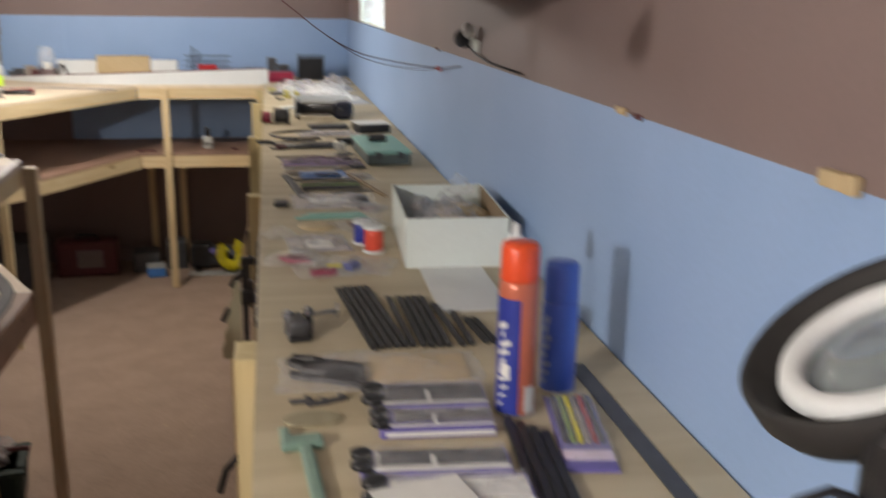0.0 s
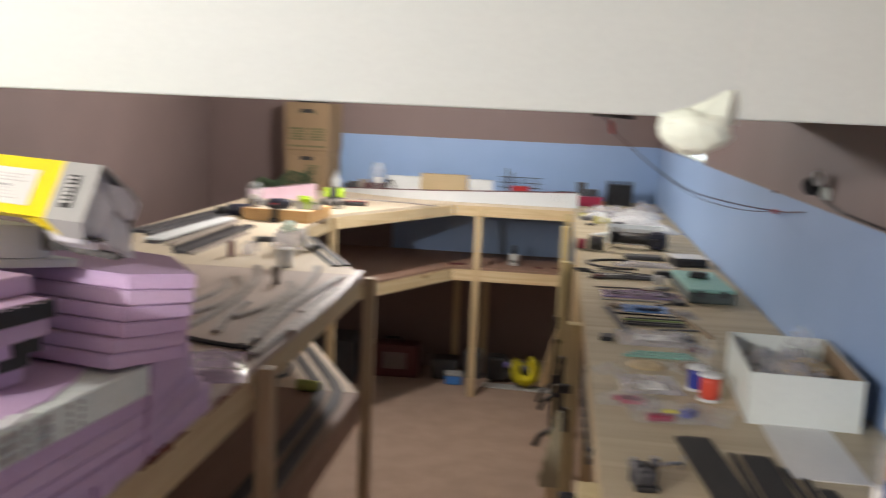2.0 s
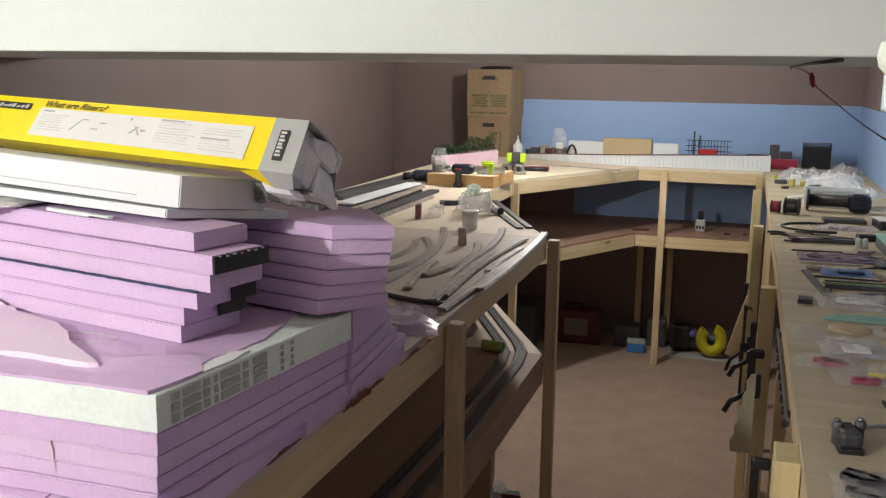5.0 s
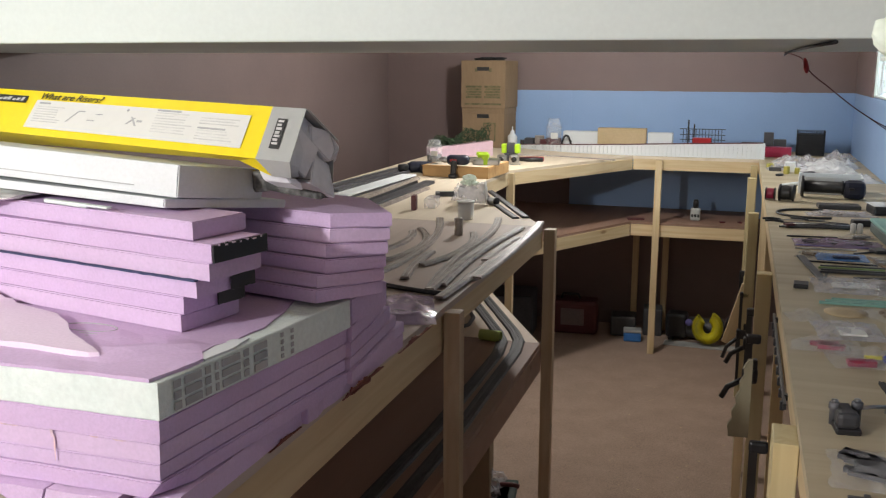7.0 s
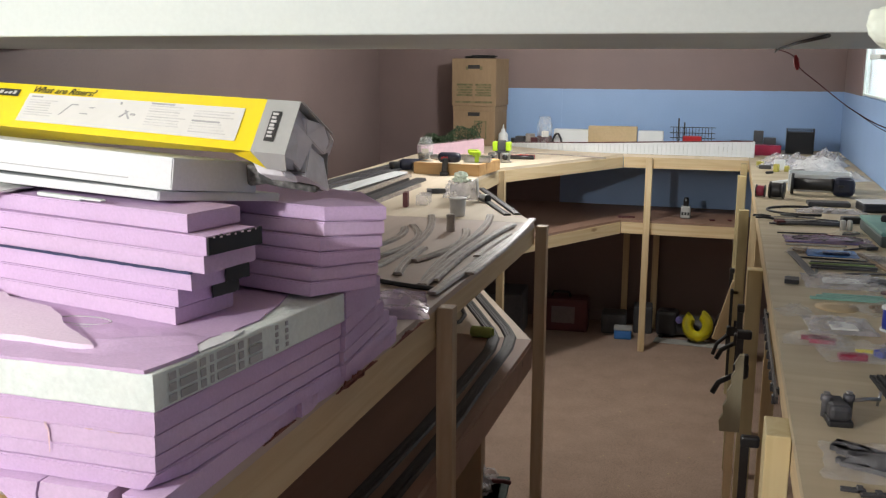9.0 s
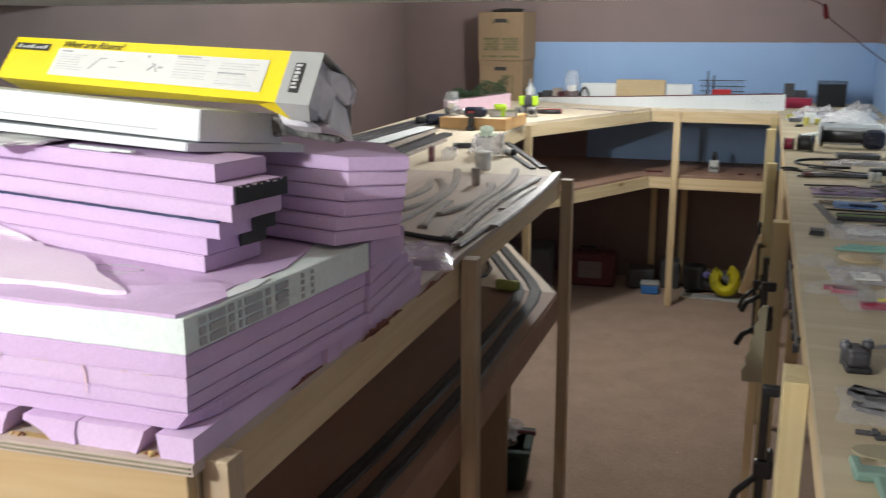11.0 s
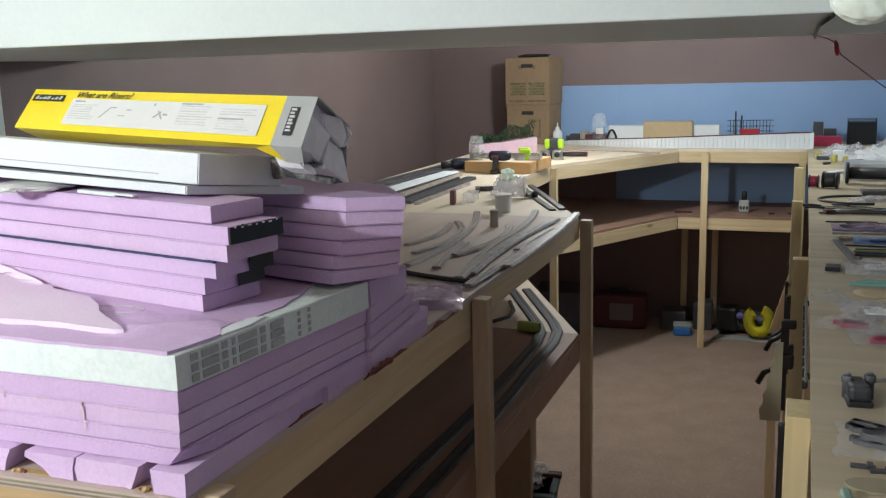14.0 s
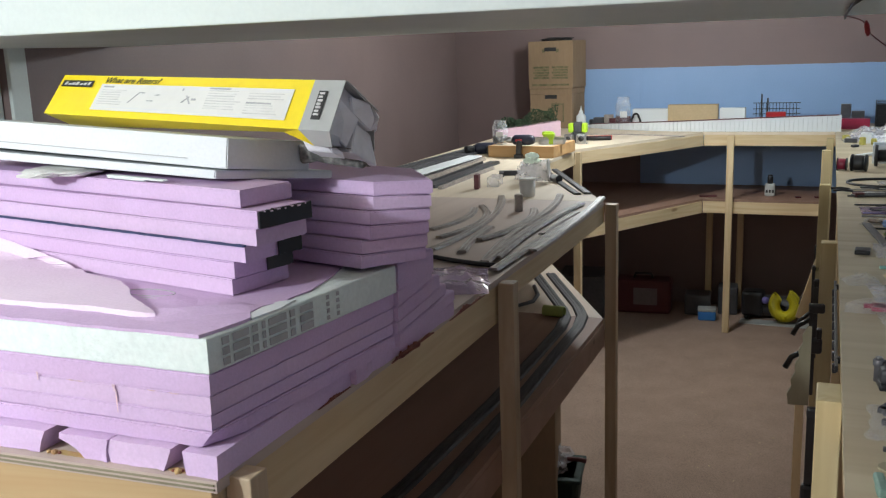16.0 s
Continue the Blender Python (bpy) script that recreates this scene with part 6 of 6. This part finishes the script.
part("head", boxed((0.05, 0.026, 0.012), (-0.004, 0.062, 0.006), 0.004), DULLGREEN, gl)
part("prong", boxed((0.012, 0.035, 0.010), (-0.022, 0.082, 0.006), 0.003), DULLGREEN, gl)
for k in range(4):
    solid("black_channel", boxed((0.011, 0.21 - 0.015 * k, 0.008), (0, 0, 0.004), 0.001), BLACK, "black plastic track strip", "track strips", (0.388 + 0.0125 * k, 0.998 - 0.008 * k, D + 0.0005), -4.5, "black track strips")
pc = thing("pencil_pack", (0.477, 1.058, D), "flat pack of coloured rods under clear film", "retail pack", -9)
part("card", boxed((0.062, 0.20, 0.004), (0, 0, 0.002), 0.001), PURPLEBOX, pc)
for k, m in enumerate((DARKGREY, GREENCARD, YHOSE, TRACK, RED, DARKGREY)):
    part("rod", boxed((0.006, 0.13, 0.006), (-0.022 + 0.009 * k, 0.028, 0.0075), 0.0015), m, pc)
part("band", boxed((0.06, 0.022, 0.0012), (0, -0.065, 0.0048)), PALEPINK, pc)
part("film", boxed((0.06, 0.19, 0.001), (0, 0, 0.0118)), TAUTFILM, pc)
solid("steel_rule", boxed((0.024, 0.58, 0.0015), (0, 0, 0.001)), DARKGREY, "long dark metal rule", "rule", (0.542, 0.98, D + 0.0003), 0)


def spray_can(x, y, r, h, body, cap, label, cap_h, rz, bars):
    t = thing("spray_can", (x, y, D), label, "spray can", rz, "spray cans")
    hb = h - cap_h
    can_body = part("body", lathe([(r * 0.92, 0), (r, 0.004), (r, hb - 0.012), (r * 0.93, hb - 0.002), (r * 0.8, hb)], 32), body, t)
    part("cap", lathe([(r * 0.97, hb - 0.003), (r * 0.98, hb), (r * 0.95, h - 0.006), (r * 0.85, h), (r * 0.2, h + 0.0005)], 32), cap, t)
    part("seam", lathe([(r * 1.01, 0.0), (r * 1.02, 0.002), (r * 1.01, 0.004)], 32), STEEL, t)
    for (a0, a1, z0, z1, mat, *tilt) in bars:
        bm = shape()
        n = 10
        lo = [bm.verts.new(((r + 0.0006) * math.cos(radians(a0 + (a1 - a0) * k / n)), (r + 0.0006) * math.sin(radians(a0 + (a1 - a0) * k / n)), z0 + (tilt[0] if tilt else 0.0) * k / n)) for k in range(n + 1)]
        hi = [bm.verts.new((v.co.x, v.co.y, v.co.z + z1 - z0)) for v in lo]
        for k in range(n):
            bm.faces.new((lo[k], lo[k + 1], hi[k + 1], hi[k]))
        part("print", bm, mat, can_body, "printed patch")
    return t


lettering = [(196 + 5 * (k % 3), 216 + 7 * (k % 4), 0.012 + 0.0115 * k, 0.0155 + 0.0120 * k, PAPER, 0.006) for k in range(10)] + [(204, 236, 0.056, 0.072, PAPER, 0.0)]
spray_can(0.415, 1.135, 0.0255, 0.226, ORANGECAN, ORANGE, "orange-capped aerosol can with blue and orange printing", 0.044, 0, [(140, 262, 0.004, 0.158, BLUEPRINT), (280, 318, 0.006, 0.042, PAPER)] + lettering)
for o in [o for o in bpy.data.objects if o.name.startswith("print") and o.data.materials and o.data.materials[0] == PAPER and o.parent and o.parent.parent and o.parent.parent.name.startswith("spray_can")]:
    o.scale = (1.012, 1.012, 1.0)
spray_can(0.490, 1.195, 0.0245, 0.181, BLUECAN, BLUECAN, "plain blue aerosol can with a blue cap", 0.050, 0, [(196 + 4 * (k % 3), 214 + 6 * (k % 3), 0.012 + 0.012 * k, 0.017 + 0.0128 * k, PALEBLUE, 0.006) for k in range(8)])
gb = thing("glue_bottle", (0.451, 1.292, D), "tall clear glue bottle with a white cap", "bottle")
part("body", lathe([(0.021, 0), (0.023, 0.004), (0.023, 0.145), (0.020, 0.158), (0.012, 0.172)], 20), GLASS, gb)
part("glue", lathe([(0.019, 0.004), (0.021, 0.006), (0.021, 0.085), (0.004, 0.086)], 18), CLOUDY, gb)
part("cap", lathe([(0.012, 0.170), (0.013, 0.172), (0.012, 0.192), (0.007, 0.195), (0.005, 0.210), (0.003, 0.212)], 16), WHITEFOAM, gb)

# magnifier lamp clamped to the near end of the bench
mg = thing("magnifier_lamp", (0.50, 0.56, D), "black magnifier lamp with a white ring tube and round lens", "lamp")
NZ = Vector((-0.54, 0.10, 0.84)).normalized()
head = Matrix.Translation((0.050, 0.063, 0.279)) @ NZ.to_track_quat("Z", "Y").to_matrix().to_4x4()
ringp = [(0.060, -0.022), (0.084, -0.028), (0.099, -0.023), (0.106, -0.009), (0.107, 0.014), (0.103, 0.017), (0.098, 0.012), (0.086, -0.008), (0.060, -0.012)]


def hoop(profile, mat, name, label=""):
    bm = shape()
    seg = 40
    rows = [[bm.verts.new(head @ Vector((r * math.cos(2 * math.pi * k / seg), r * math.sin(2 * math.pi * k / seg), z))) for k in range(seg)] for r, z in profile]
    for a, b in zip(rows, rows[1:] + rows[:1]):
        for k in range(seg):
            bm.faces.new((a[k], a[(k + 1) % seg], b[(k + 1) % seg], b[k]))
    bmesh.ops.recalc_face_normals(bm, faces=bm.faces)
    return part(name, smooth(bm), mat, mg, label)


hoop(ringp, MATTEBLACK, "shade")
hoop([(0.061, -0.006), (0.066, -0.011), (0.078, -0.009), (0.083, -0.001), (0.078, 0.008), (0.066, 0.009), (0.061, 0.003)], WHITEFOAM, "ring_tube", "white ring tube")
bm = lathe([(0.0605, -0.008), (0.0605, -0.003), (0.03, 0.004), (0.001, 0.006)], 32)
bmesh.ops.transform(bm, matrix=head, verts=bm.verts)
part("lens", bm, LENS, mg, "clear round lens")
part("collar", boxed((0.040, 0.036, 0.076), (0.006, -0.022, 0.223), 0.012), BLACK, mg)
part("arm", tube([(0.008, -0.022, 0.2), (0.014, -0.025, 0.12), (0.03, -0.03, 0.03)], 0.012), BLACK, mg)
part("base", lathe([(0.05, 0), (0.05, 0.012), (0.02, 0.03)], 24, None, (0.03, -0.03, 0.0)), BLACK, mg)
part("cable", tube([(-0.004, -0.022, 0.200), (-0.020, -0.020, 0.208), (-0.036, -0.018, 0.214), (-0.056, -0.014, 0.206), (-0.072, -0.010, 0.180), (-0.07, -0.010, 0.12), (-0.05, -0.02, 0.05), (-0.05, -0.06, 0.006)], 0.004), BLACK, mg)

# ---- posts, clamps and braces along the workbench front ----
def stud(x, y, w, d, top, bottom, label, rz=0.0, mats=PALE):
    return solid("stud", boxed((w, d, top - bottom), (0, 0, (top - bottom) / 2), 0.002), mats["z"], label, "timber", (x, y, bottom), rz, "upright timbers")


stud(0.0655, 1.458, 0.037, 0.084, 1.166, 0.0, "pale pine stud standing against the workbench edge")
stud(0.0625, 2.79, 0.042, 0.045, 1.133, 0.0, "pale pine upright in front of the workbench")
stud(0.043, 3.96, 0.040, 0.04, 1.13, 0.0, "pale pine upright in front of the workbench")
stud(0.042, 4.95, 0.042, 0.045, 1.158, 0.0, "pale pine upright in front of the workbench")
stud(0.058, 5.50, 0.036, 0.045, 1.165, 0.0, "pale pine upright at the bench end")
teeth = [(0.032 * k / 9 - 0.006 * (k % 2), 0.008 + 0.018 * k) for k in range(10)]
# the pale gusset's shade is put into its darker plywood colour
bm = prism([(0.0, 0.0), (0.046, 0.002), (0.046, 0.19), (0.036, 0.19)] + teeth[::-1], -0.009, 0.009)
solid("gusset", bm, OLIVEPLY, "pale plywood gusset with a notched sloping edge", "gusset", (-0.014, 2.21, 0.857), 0, rx=90)
stud(0.012, 2.225, 0.02, 0.03, 0.856, 0.0, "slim pine upright under the gusset", mats=PINE)
br = thing("brace", (0, 0, 0), "diagonal pine brace under the workbench", "brace")
board(br, "plank", (-0.03, 4.35, 0.46), (0.045, 4.35, 0.74), 0.02, 0.05, PINE)


def bar_clamp(x, y, z0, z1, tilt=0.0):
    t = thing("bar_clamp", (x, y, z0), "black quick-grip bar clamp on the workbench edge", "clamp", 0, "bar clamps")
    part("bar", boxed((0.018, 0.006, z1 - z0), (0, 0, (z1 - z0) / 2), 0.001), BLACK, t)
    part("fixed_jaw", boxed((0.040, 0.020, 0.026), (0.010, 0, z1 - z0 - 0.013), 0.006), BLACK, t)
    part("sliding_jaw", boxed((0.042, 0.026, 0.045), (0.006, 0, (z1 - z0) * 0.55), 0.008), BLACK, t)
    part("trigger", tube([(-0.01, 0, (z1 - z0) * 0.5), (-0.05, 0, (z1 - z0) * 0.40), (-0.065, 0, (z1 - z0) * 0.28)], 0.008), BLACK, t)
    part("pad", boxed((0.014, 0.024, 0.028), (0.018, 0, (z1 - z0) * 0.55 + 0.034), 0.004), BLACK, t)
    return t


bar_clamp(0.040, 2.02, 0.48, 0.925)
bar_clamp(0.035, 3.05, 0.70, 0.96)
bar_clamp(0.030, 2.60, 0.74, 1.0)
bar_clamp(0.02, 3.95, 0.40, 0.80)
bar_clamp(0.02, 4.75, 0.30, 0.72)
hang = thing("hanging_strip", (0.0785, 2.06, 1.112), "thin black slotted strip fixed to the bench apron", "strip")
part("rail", boxed((0.006, 0.66, 0.012), (0, 0, 0), 0.001), BLACK, hang)
for k in range(9):
    part("tooth", boxed((0.008, 0.010, 0.018), (-0.003, -0.30 + 0.07 * k, -0.008), 0.002), BLACK, hang)
for y in (-0.28, 0.28):
    part("clip", boxed((0.010, 0.012, 0.012), (0.005, y, 0.002), 0.001), BLACK, hang)

# ---- bulkhead and wall fittings ----
rag = shape()
bmesh.ops.create_icosphere(rag, subdivisions=5, radius=1.0)
for v in rag.verts:
    p = v.co.copy()
    k = 1 + 0.16 * noise.noise(p * 1.3 + Vector((4, 3, 0))) + 0.12 * (abs(noise.noise(p * 2.6 + Vector((1, 7, 2)))) - 0.25) + 0.03 * noise.noise(p * 5.0)
    v.co = Vector((p.x * 0.031 * k, p.y * 0.016 * k, (p.z + 0.22 * p.x * p.x) * 0.0200 * k))
knot = thing("plastic_bag", (0.100, 0.862, 1.7435), "crumpled white plastic bag hanging on a thin cord", "plastic bag")
part("bag_body", smooth(rag), RAG, knot)
# the gathered neck, a creased spike
tail = shape()
rows = []
for q in range(9):
    u = q / 8
    wide = 0.0150 * (1 - u) ** 0.75 + 0.0028
    c = Vector((0.0135 + (0.0135) * u, 0.0, 0.0135 + (0.0230) * u))
    rows.append([tail.verts.new(c + Vector((wide * math.cos(a), 0.5 * wide * math.sin(a), 0.35 * wide * math.cos(a) * (u - 1))) * (1 + 0.22 * math.sin(5 * a + 2 * u))) for a in [2 * math.pi * i / 20 for i in range(20)]])
for lo_, hi_ in zip(rows, rows[1:]):
    for i in range(20):
        tail.faces.new((lo_[i], lo_[(i + 1) % 20], hi_[(i + 1) % 20], hi_[i]))
tail.faces.new(rows[-1])
bmesh.ops.recalc_face_normals(tail, faces=tail.faces)
part("tail", smooth(tail), RAG, knot)
part("cord", tube([(0.034, 0, 0.04), (0.043, 0, 0.2), (0.044, 0, 0.655)], 0.0005, seg=5), CLOUDY, knot, "thin pale cord")
W0 = Vector((0.10, 2.70, 1.75))
wr = thing("test_lead", W0, "thin dark test lead with red clips hanging from the bulkhead", "cable")
lead = [(0.069, 2.68, 1.754), (0.113, 2.69, 1.738), (0.136, 2.70, 1.704), (0.185, 2.70, 1.664), (0.274, 2.70, 1.596), (0.363, 2.72, 1.549), (0.46, 2.74, 1.525), (0.545, 2.76, 1.510), (0.604, 2.78, 1.503), (0.608, 2.66, 1.512), (0.610, 2.50, 1.530)]


def flowing(points, steps=6):
    """A smooth line through the points."""
    pts = [Vector(p) for p in points]
    out = []
    for i in range(len(pts) - 1):
        a, b, c, d = pts[max(i - 1, 0)], pts[i], pts[i + 1], pts[min(i + 2, len(pts) - 1)]
        for k in range(steps):
            u = k / steps
            out.append(0.5 * (2 * b + (c - a) * u + (2 * a - 5 * b + 4 * c - d) * u * u + (3 * b - a - 3 * c + d) * u ** 3))
    return out + [pts[-1]]


part("wire", tube([p - W0 for p in flowing(lead)], 0.0016, seg=6), MAROON, wr)
part("wire", tube([p - W0 + Vector((0.002, 0.004, -0.014 * math.sin(math.pi * k / 24))) for k, p in enumerate(flowing(lead[4:9]))], 0.0011, seg=6), MAROON, wr)
part("clip", lathe([(0.003, 0), (0.007, 0.012), (0.007, 0.03), (0.003, 0.042)], 12, None, Vector((0.122, 2.695, 1.738)) - W0, pose(0, 0, 0, 155, 0, 20)), RED, wr, "red clip")
part("clip", lathe([(0.003, 0), (0.007, 0.015), (0.007, 0.03), (0.003, 0.045)], 12, None, Vector((0.603, 2.80, 1.503)) - W0, pose(0, 0, 0, 95, 0, 0)), RED, wr, "red clip")
solid("cable_strap", tube([(-0.010, 1.34, -0.004), (-0.010, 1.15, 0.001), (-0.009, 0.43, 0.001), (0.003, 0, 0.001)], 0.0028), BLACK, "black cable clipped under the bulkhead", "cable", (0.081, 1.36, 1.7505))
sk = thing("wall_lamp_socket", (XR - 0.002, 2.34, 1.605), "small black and white lamp fitting on the wall", "lamp fitting")
part("plate", boxed((0.012, 0.05, 0.03), (-0.006, -0.02, -0.012), 0.003), WHITE, sk)
part("cone", lathe([(0.004, 0), (0.022, 0.05), (0.02, 0.052)], 18, None, (-0.03, 0.06, -0.008), pose(0, 0, 0, 80, 0, 0)), BLACK, sk)
part("bulb", lathe([(0.006, 0), (0.014, 0.012), (0.012, 0.028), (0.003, 0.036)], 14, None, (-0.024, -0.02, 0.004)), WHITEFOAM, sk)
part("cord", tube([(-0.02, 0.02, -0.01), (-0.012, -0.05, -0.03), (-0.006, -0.16, -0.043), (-0.006, -0.45, -0.045)], 0.0025), BLACK, sk)
for y, col, sc in ((1.28, MAROON, 0.6), (1.34, TANCARD, 0.8), (0.80, TANCARD, 1.3), (2.86, MAROON, 0.6)):
    solid("wall_clip", add_box(boxed((0.010 * sc, 0.03 * sc, 0.012 * sc), (-0.005 * sc, 0, 0.006 * sc), 0.002), (0.008 * sc, 0.012 * sc, 0.014 * sc), (-0.005 * sc, -0.02 * sc, 0.006 * sc), 0.002), col, "small clip on the paint line", "clip", (XR - 0.0005, y, PAINT - 0.003), 0, "wall clips")
pole = thing("curtain_bracket", (XR - 0.05, 4.16, BULKZ + 0.02), "white rod end by the window", "rod")
part("rod", boxed((0.10, 0.30, 0.018), (0, 0.1, -0.03), 0.004), WHITE, pole)

# ---- on the lower deck and the floor ----
LOWRUN = [(-0.986, 3.60), (-0.86, 3.35), (-0.755, 3.14), (-0.712, 3.03), (-0.694, 2.90), (-0.690, 2.60), (-0.682, 2.20), (-0.690, 1.70), (-0.72, 1.1)]
for k, pts in enumerate((LOWRUN, [(x - 0.052 - 0.02 * max(0.0, 2.6 - y), y - 0.03) for x, y in LOWRUN])):
    mat = DARKTRACK
    t = thing("track_run", (pts[0][0], pts[0][1], LOW + 0.0006 + 0.0012 * k), "long dark track run on the lower deck", "track run", group="lower deck tracks")
    part("roadbed", sweep([(x - pts[0][0], y - pts[0][1], 0) for x, y in pts], [(-0.021, 0), (0.021, 0), (0.016, 0.006), (0.004, 0.006), (0.003, 0.0045), (-0.003, 0.0045), (-0.004, 0.006), (-0.016, 0.006)]), mat, t)
    for o in (-0.009, 0.009):
        part("rail", sweep([(x - pts[0][0] + o, y - pts[0][1], 0.0058) for x, y in pts], [(-0.0008, 0), (0.0008, 0), (0.0008, 0.002), (-0.0008, 0.002)]), DARKTRACK, t)
solid("rolled_mat", lathe([(0.017, 0), (0.019, 0.002), (0.019, 0.075), (0.016, 0.077), (0.015, 0.05)], 20), GRASS, "rolled yellow-green grass mat on the lower deck", "roll", (-0.845, 3.01, LOW + 0.0195), 84, rx=90)
solid("lower_cable", tube([(0.0, 0.0, 0.004), (0.05, -0.12, 0.004), (0.06, -0.22, 0.004), (0.02, -0.30, 0.004), (-0.05, -0.33, 0.004)], 0.008), BLACK, "dark cable curled on the lower deck", "cable", (-0.99, 3.38, LOW))
jar = thing("medicine_jar", (-0.257, 5.745, LOWF), "small jar with a white label and dark neck", "jar")
part("body", boxed((0.058, 0.045, 0.075), (0, 0, 0.0375), 0.01), GREYCARD, jar)
part("neck", lathe([(0.016, 0.075), (0.016, 0.11), (0.012, 0.125)], 16), BLACK, jar)
for k in range(3):
    part("print", boxed((0.012, 0.001, 0.018), (-0.017 + 0.017 * k, -0.0232, 0.03)), INK, jar, "dark printed mark")
for x, y, w in ((-0.6, 5.66, 0.10), (-0.10, 5.70, 0.03), (0.0, 5.72, 0.02)):
    solid("scrap", boxed((w, 0.03, 0.008), (0, 0, 0.004), 0.002), MAROON, "small dark scrap on the lower deck", "scrap", (x, y, LOWF), 15, "scraps")
cb = thing("tan_carton", (-0.955, 3.06, 0.0), "tall tan cardboard carton under the lower deck", "carton", 12)
part("body", boxed((0.28, 0.34, 0.60), (0, 0, 0.30), 0.004), CARD, cb)
bag = thing("black_bin", (-0.845, 3.12, 0.0), "dark green tapered bin with clear plastic wrapping heaped in it", "bin", 8)
bm = boxed((0.21, 0.22, 0.17), (0, 0, 0.085), 0.022)
for v in bm.verts:
    k = 0.84 + 0.16 * v.co.z / 0.17
    v.co.x, v.co.y = v.co.x * k, v.co.y * k
part("body", bm, DARKGREEN, bag)
part("rim", boxed((0.222, 0.232, 0.014), (0, 0, 0.163), 0.006), DARKGREEN, bag)
part("wrap", crumple(0.085, 23.0, 0.9, 4, 0.5), FILM2, bag, "clear plastic wrapping").location = (-0.025, -0.02, 0.165)
part("handle", tube([(0.0, -0.03, 0.19), (0.05, -0.035, 0.218), (0.10, -0.04, 0.222), (0.125, -0.04, 0.216)], 0.009), MAROON, bag, "dark red handle")
tb = thing("blue_tub", (-0.605, 5.80, 0.0), "small blue plastic tub with a pale lid", "tub", 6)
part("body", boxed((0.108, 0.08, 0.058), (0, 0, 0.029), 0.01), BLUETUB, tb)
part("lid", boxed((0.112, 0.084, 0.018), (0, 0, 0.067), 0.006), GREYCARD, tb)
rb = thing("red_case", (-1.02, 5.90, 0.0), "dark red tool case with a pale label", "case", 4)
part("body", boxed((0.36, 0.16, 0.22), (0, 0, 0.11), 0.02), MAROON, rb)
# pale label darkened to maroon-grey for the shade under the bench
part("label", boxed((0.15, 0.002, 0.11), (0.02, -0.081, 0.115)), DIMLABEL, rb, "printed label, dimmed for shade")
part("handle", tube([(-0.06, 0, 0.22), (-0.05, 0, 0.25), (0.05, 0, 0.25), (0.06, 0, 0.22)], 0.009), BLACK, rb)
for x, y, w, d, h in ((-0.68, 5.95, 0.16, 0.16, 0.13), (-0.50, 6.0, 0.12, 0.14, 0.18), (-1.38, 5.75, 0.30, 0.3, 0.28)):
    solid("dark_crate", boxed((w, d, h), (0, 0, h / 2), 0.012), DARKGREY, "dark plastic crate on the floor under the bench", "crate", (x, y, 0), 5, "dark crates")
cp = thing("air_compressor", (-0.27, 5.93, 0.0), "black portable air compressor on the floor", "compressor", -4)
part("motor", boxed((0.13, 0.12, 0.16), (-0.07, 0, 0.095), 0.02), BLACK, cp)
part("tank", lathe([(0.02, 0), (0.062, 0.02), (0.066, 0.05), (0.066, 0.24), (0.062, 0.27), (0.02, 0.29)], 22, None, (-0.06, 0.02, 0.075), pose(0, 0, 0, 0, 90, 0)), DARKGREY, cp)
part("gauge", lathe([(0.022, 0), (0.022, 0.014), (0.004, 0.016)], 18, None, (0.01, -0.06, 0.13), pose(0, 0, 0, 90, 0, 0)), PURPLEBOX, cp)
for x in (-0.10, 0.14):
    part("foot", boxed((0.03, 0.12, 0.018), (x, 0, 0.009), 0.004), BLACK, cp)
hose = thing("coiled_hose", (-0.150, 5.80, 0.0), "bright yellow coiled air hose over the compressor", "hose", 0)
pts = []
for k in range(760):
    a = k / 760
    ph = a * 2 * math.pi * 38
    u = radians(132 + 300 * a)
    cx, cz = 0.060 * math.cos(u), 0.122 + 0.072 * math.sin(u)
    rr = 0.031
    pts.append((cx + rr * math.cos(ph) * math.cos(u), rr * math.sin(ph), cz + rr * math.cos(ph) * math.sin(u)))
part("coil", tube(pts, 0.0042, seg=5), YHOSE, hose)
solid("plastic_sheet", boxed((0.50, 0.10, 0.006), (0, 0, 0.003), 0.002), GREYCARD, "white plastic strip on the floor by the wall", "sheet", (-0.16, 5.80, 0), -3)
structure("baseboard", boxed((1.6, 0.012, 0.09), (-0.2, YB - 0.006, 0.045), 0.003), BROWN, "brown painted baseboard", "baseboard")

# pale lint scattered on the carpet
lint = shape()
rnd = random.Random(77)
for k in range(90):
    w = rnd.uniform(0.003, 0.010)
    add_box(lint, (w, w * rnd.uniform(0.25, 0.8), 0.0012), (rnd.uniform(-0.52, 0.02), rnd.uniform(1.9, 5.6), 0.0009), 0, pose(0, 0, 0, 0, 0, rnd.uniform(0, 180)))
solid("lint", lint, TANCARD, "pale lint and sawdust specks on the brown carpet", "lint", kind="stuff")
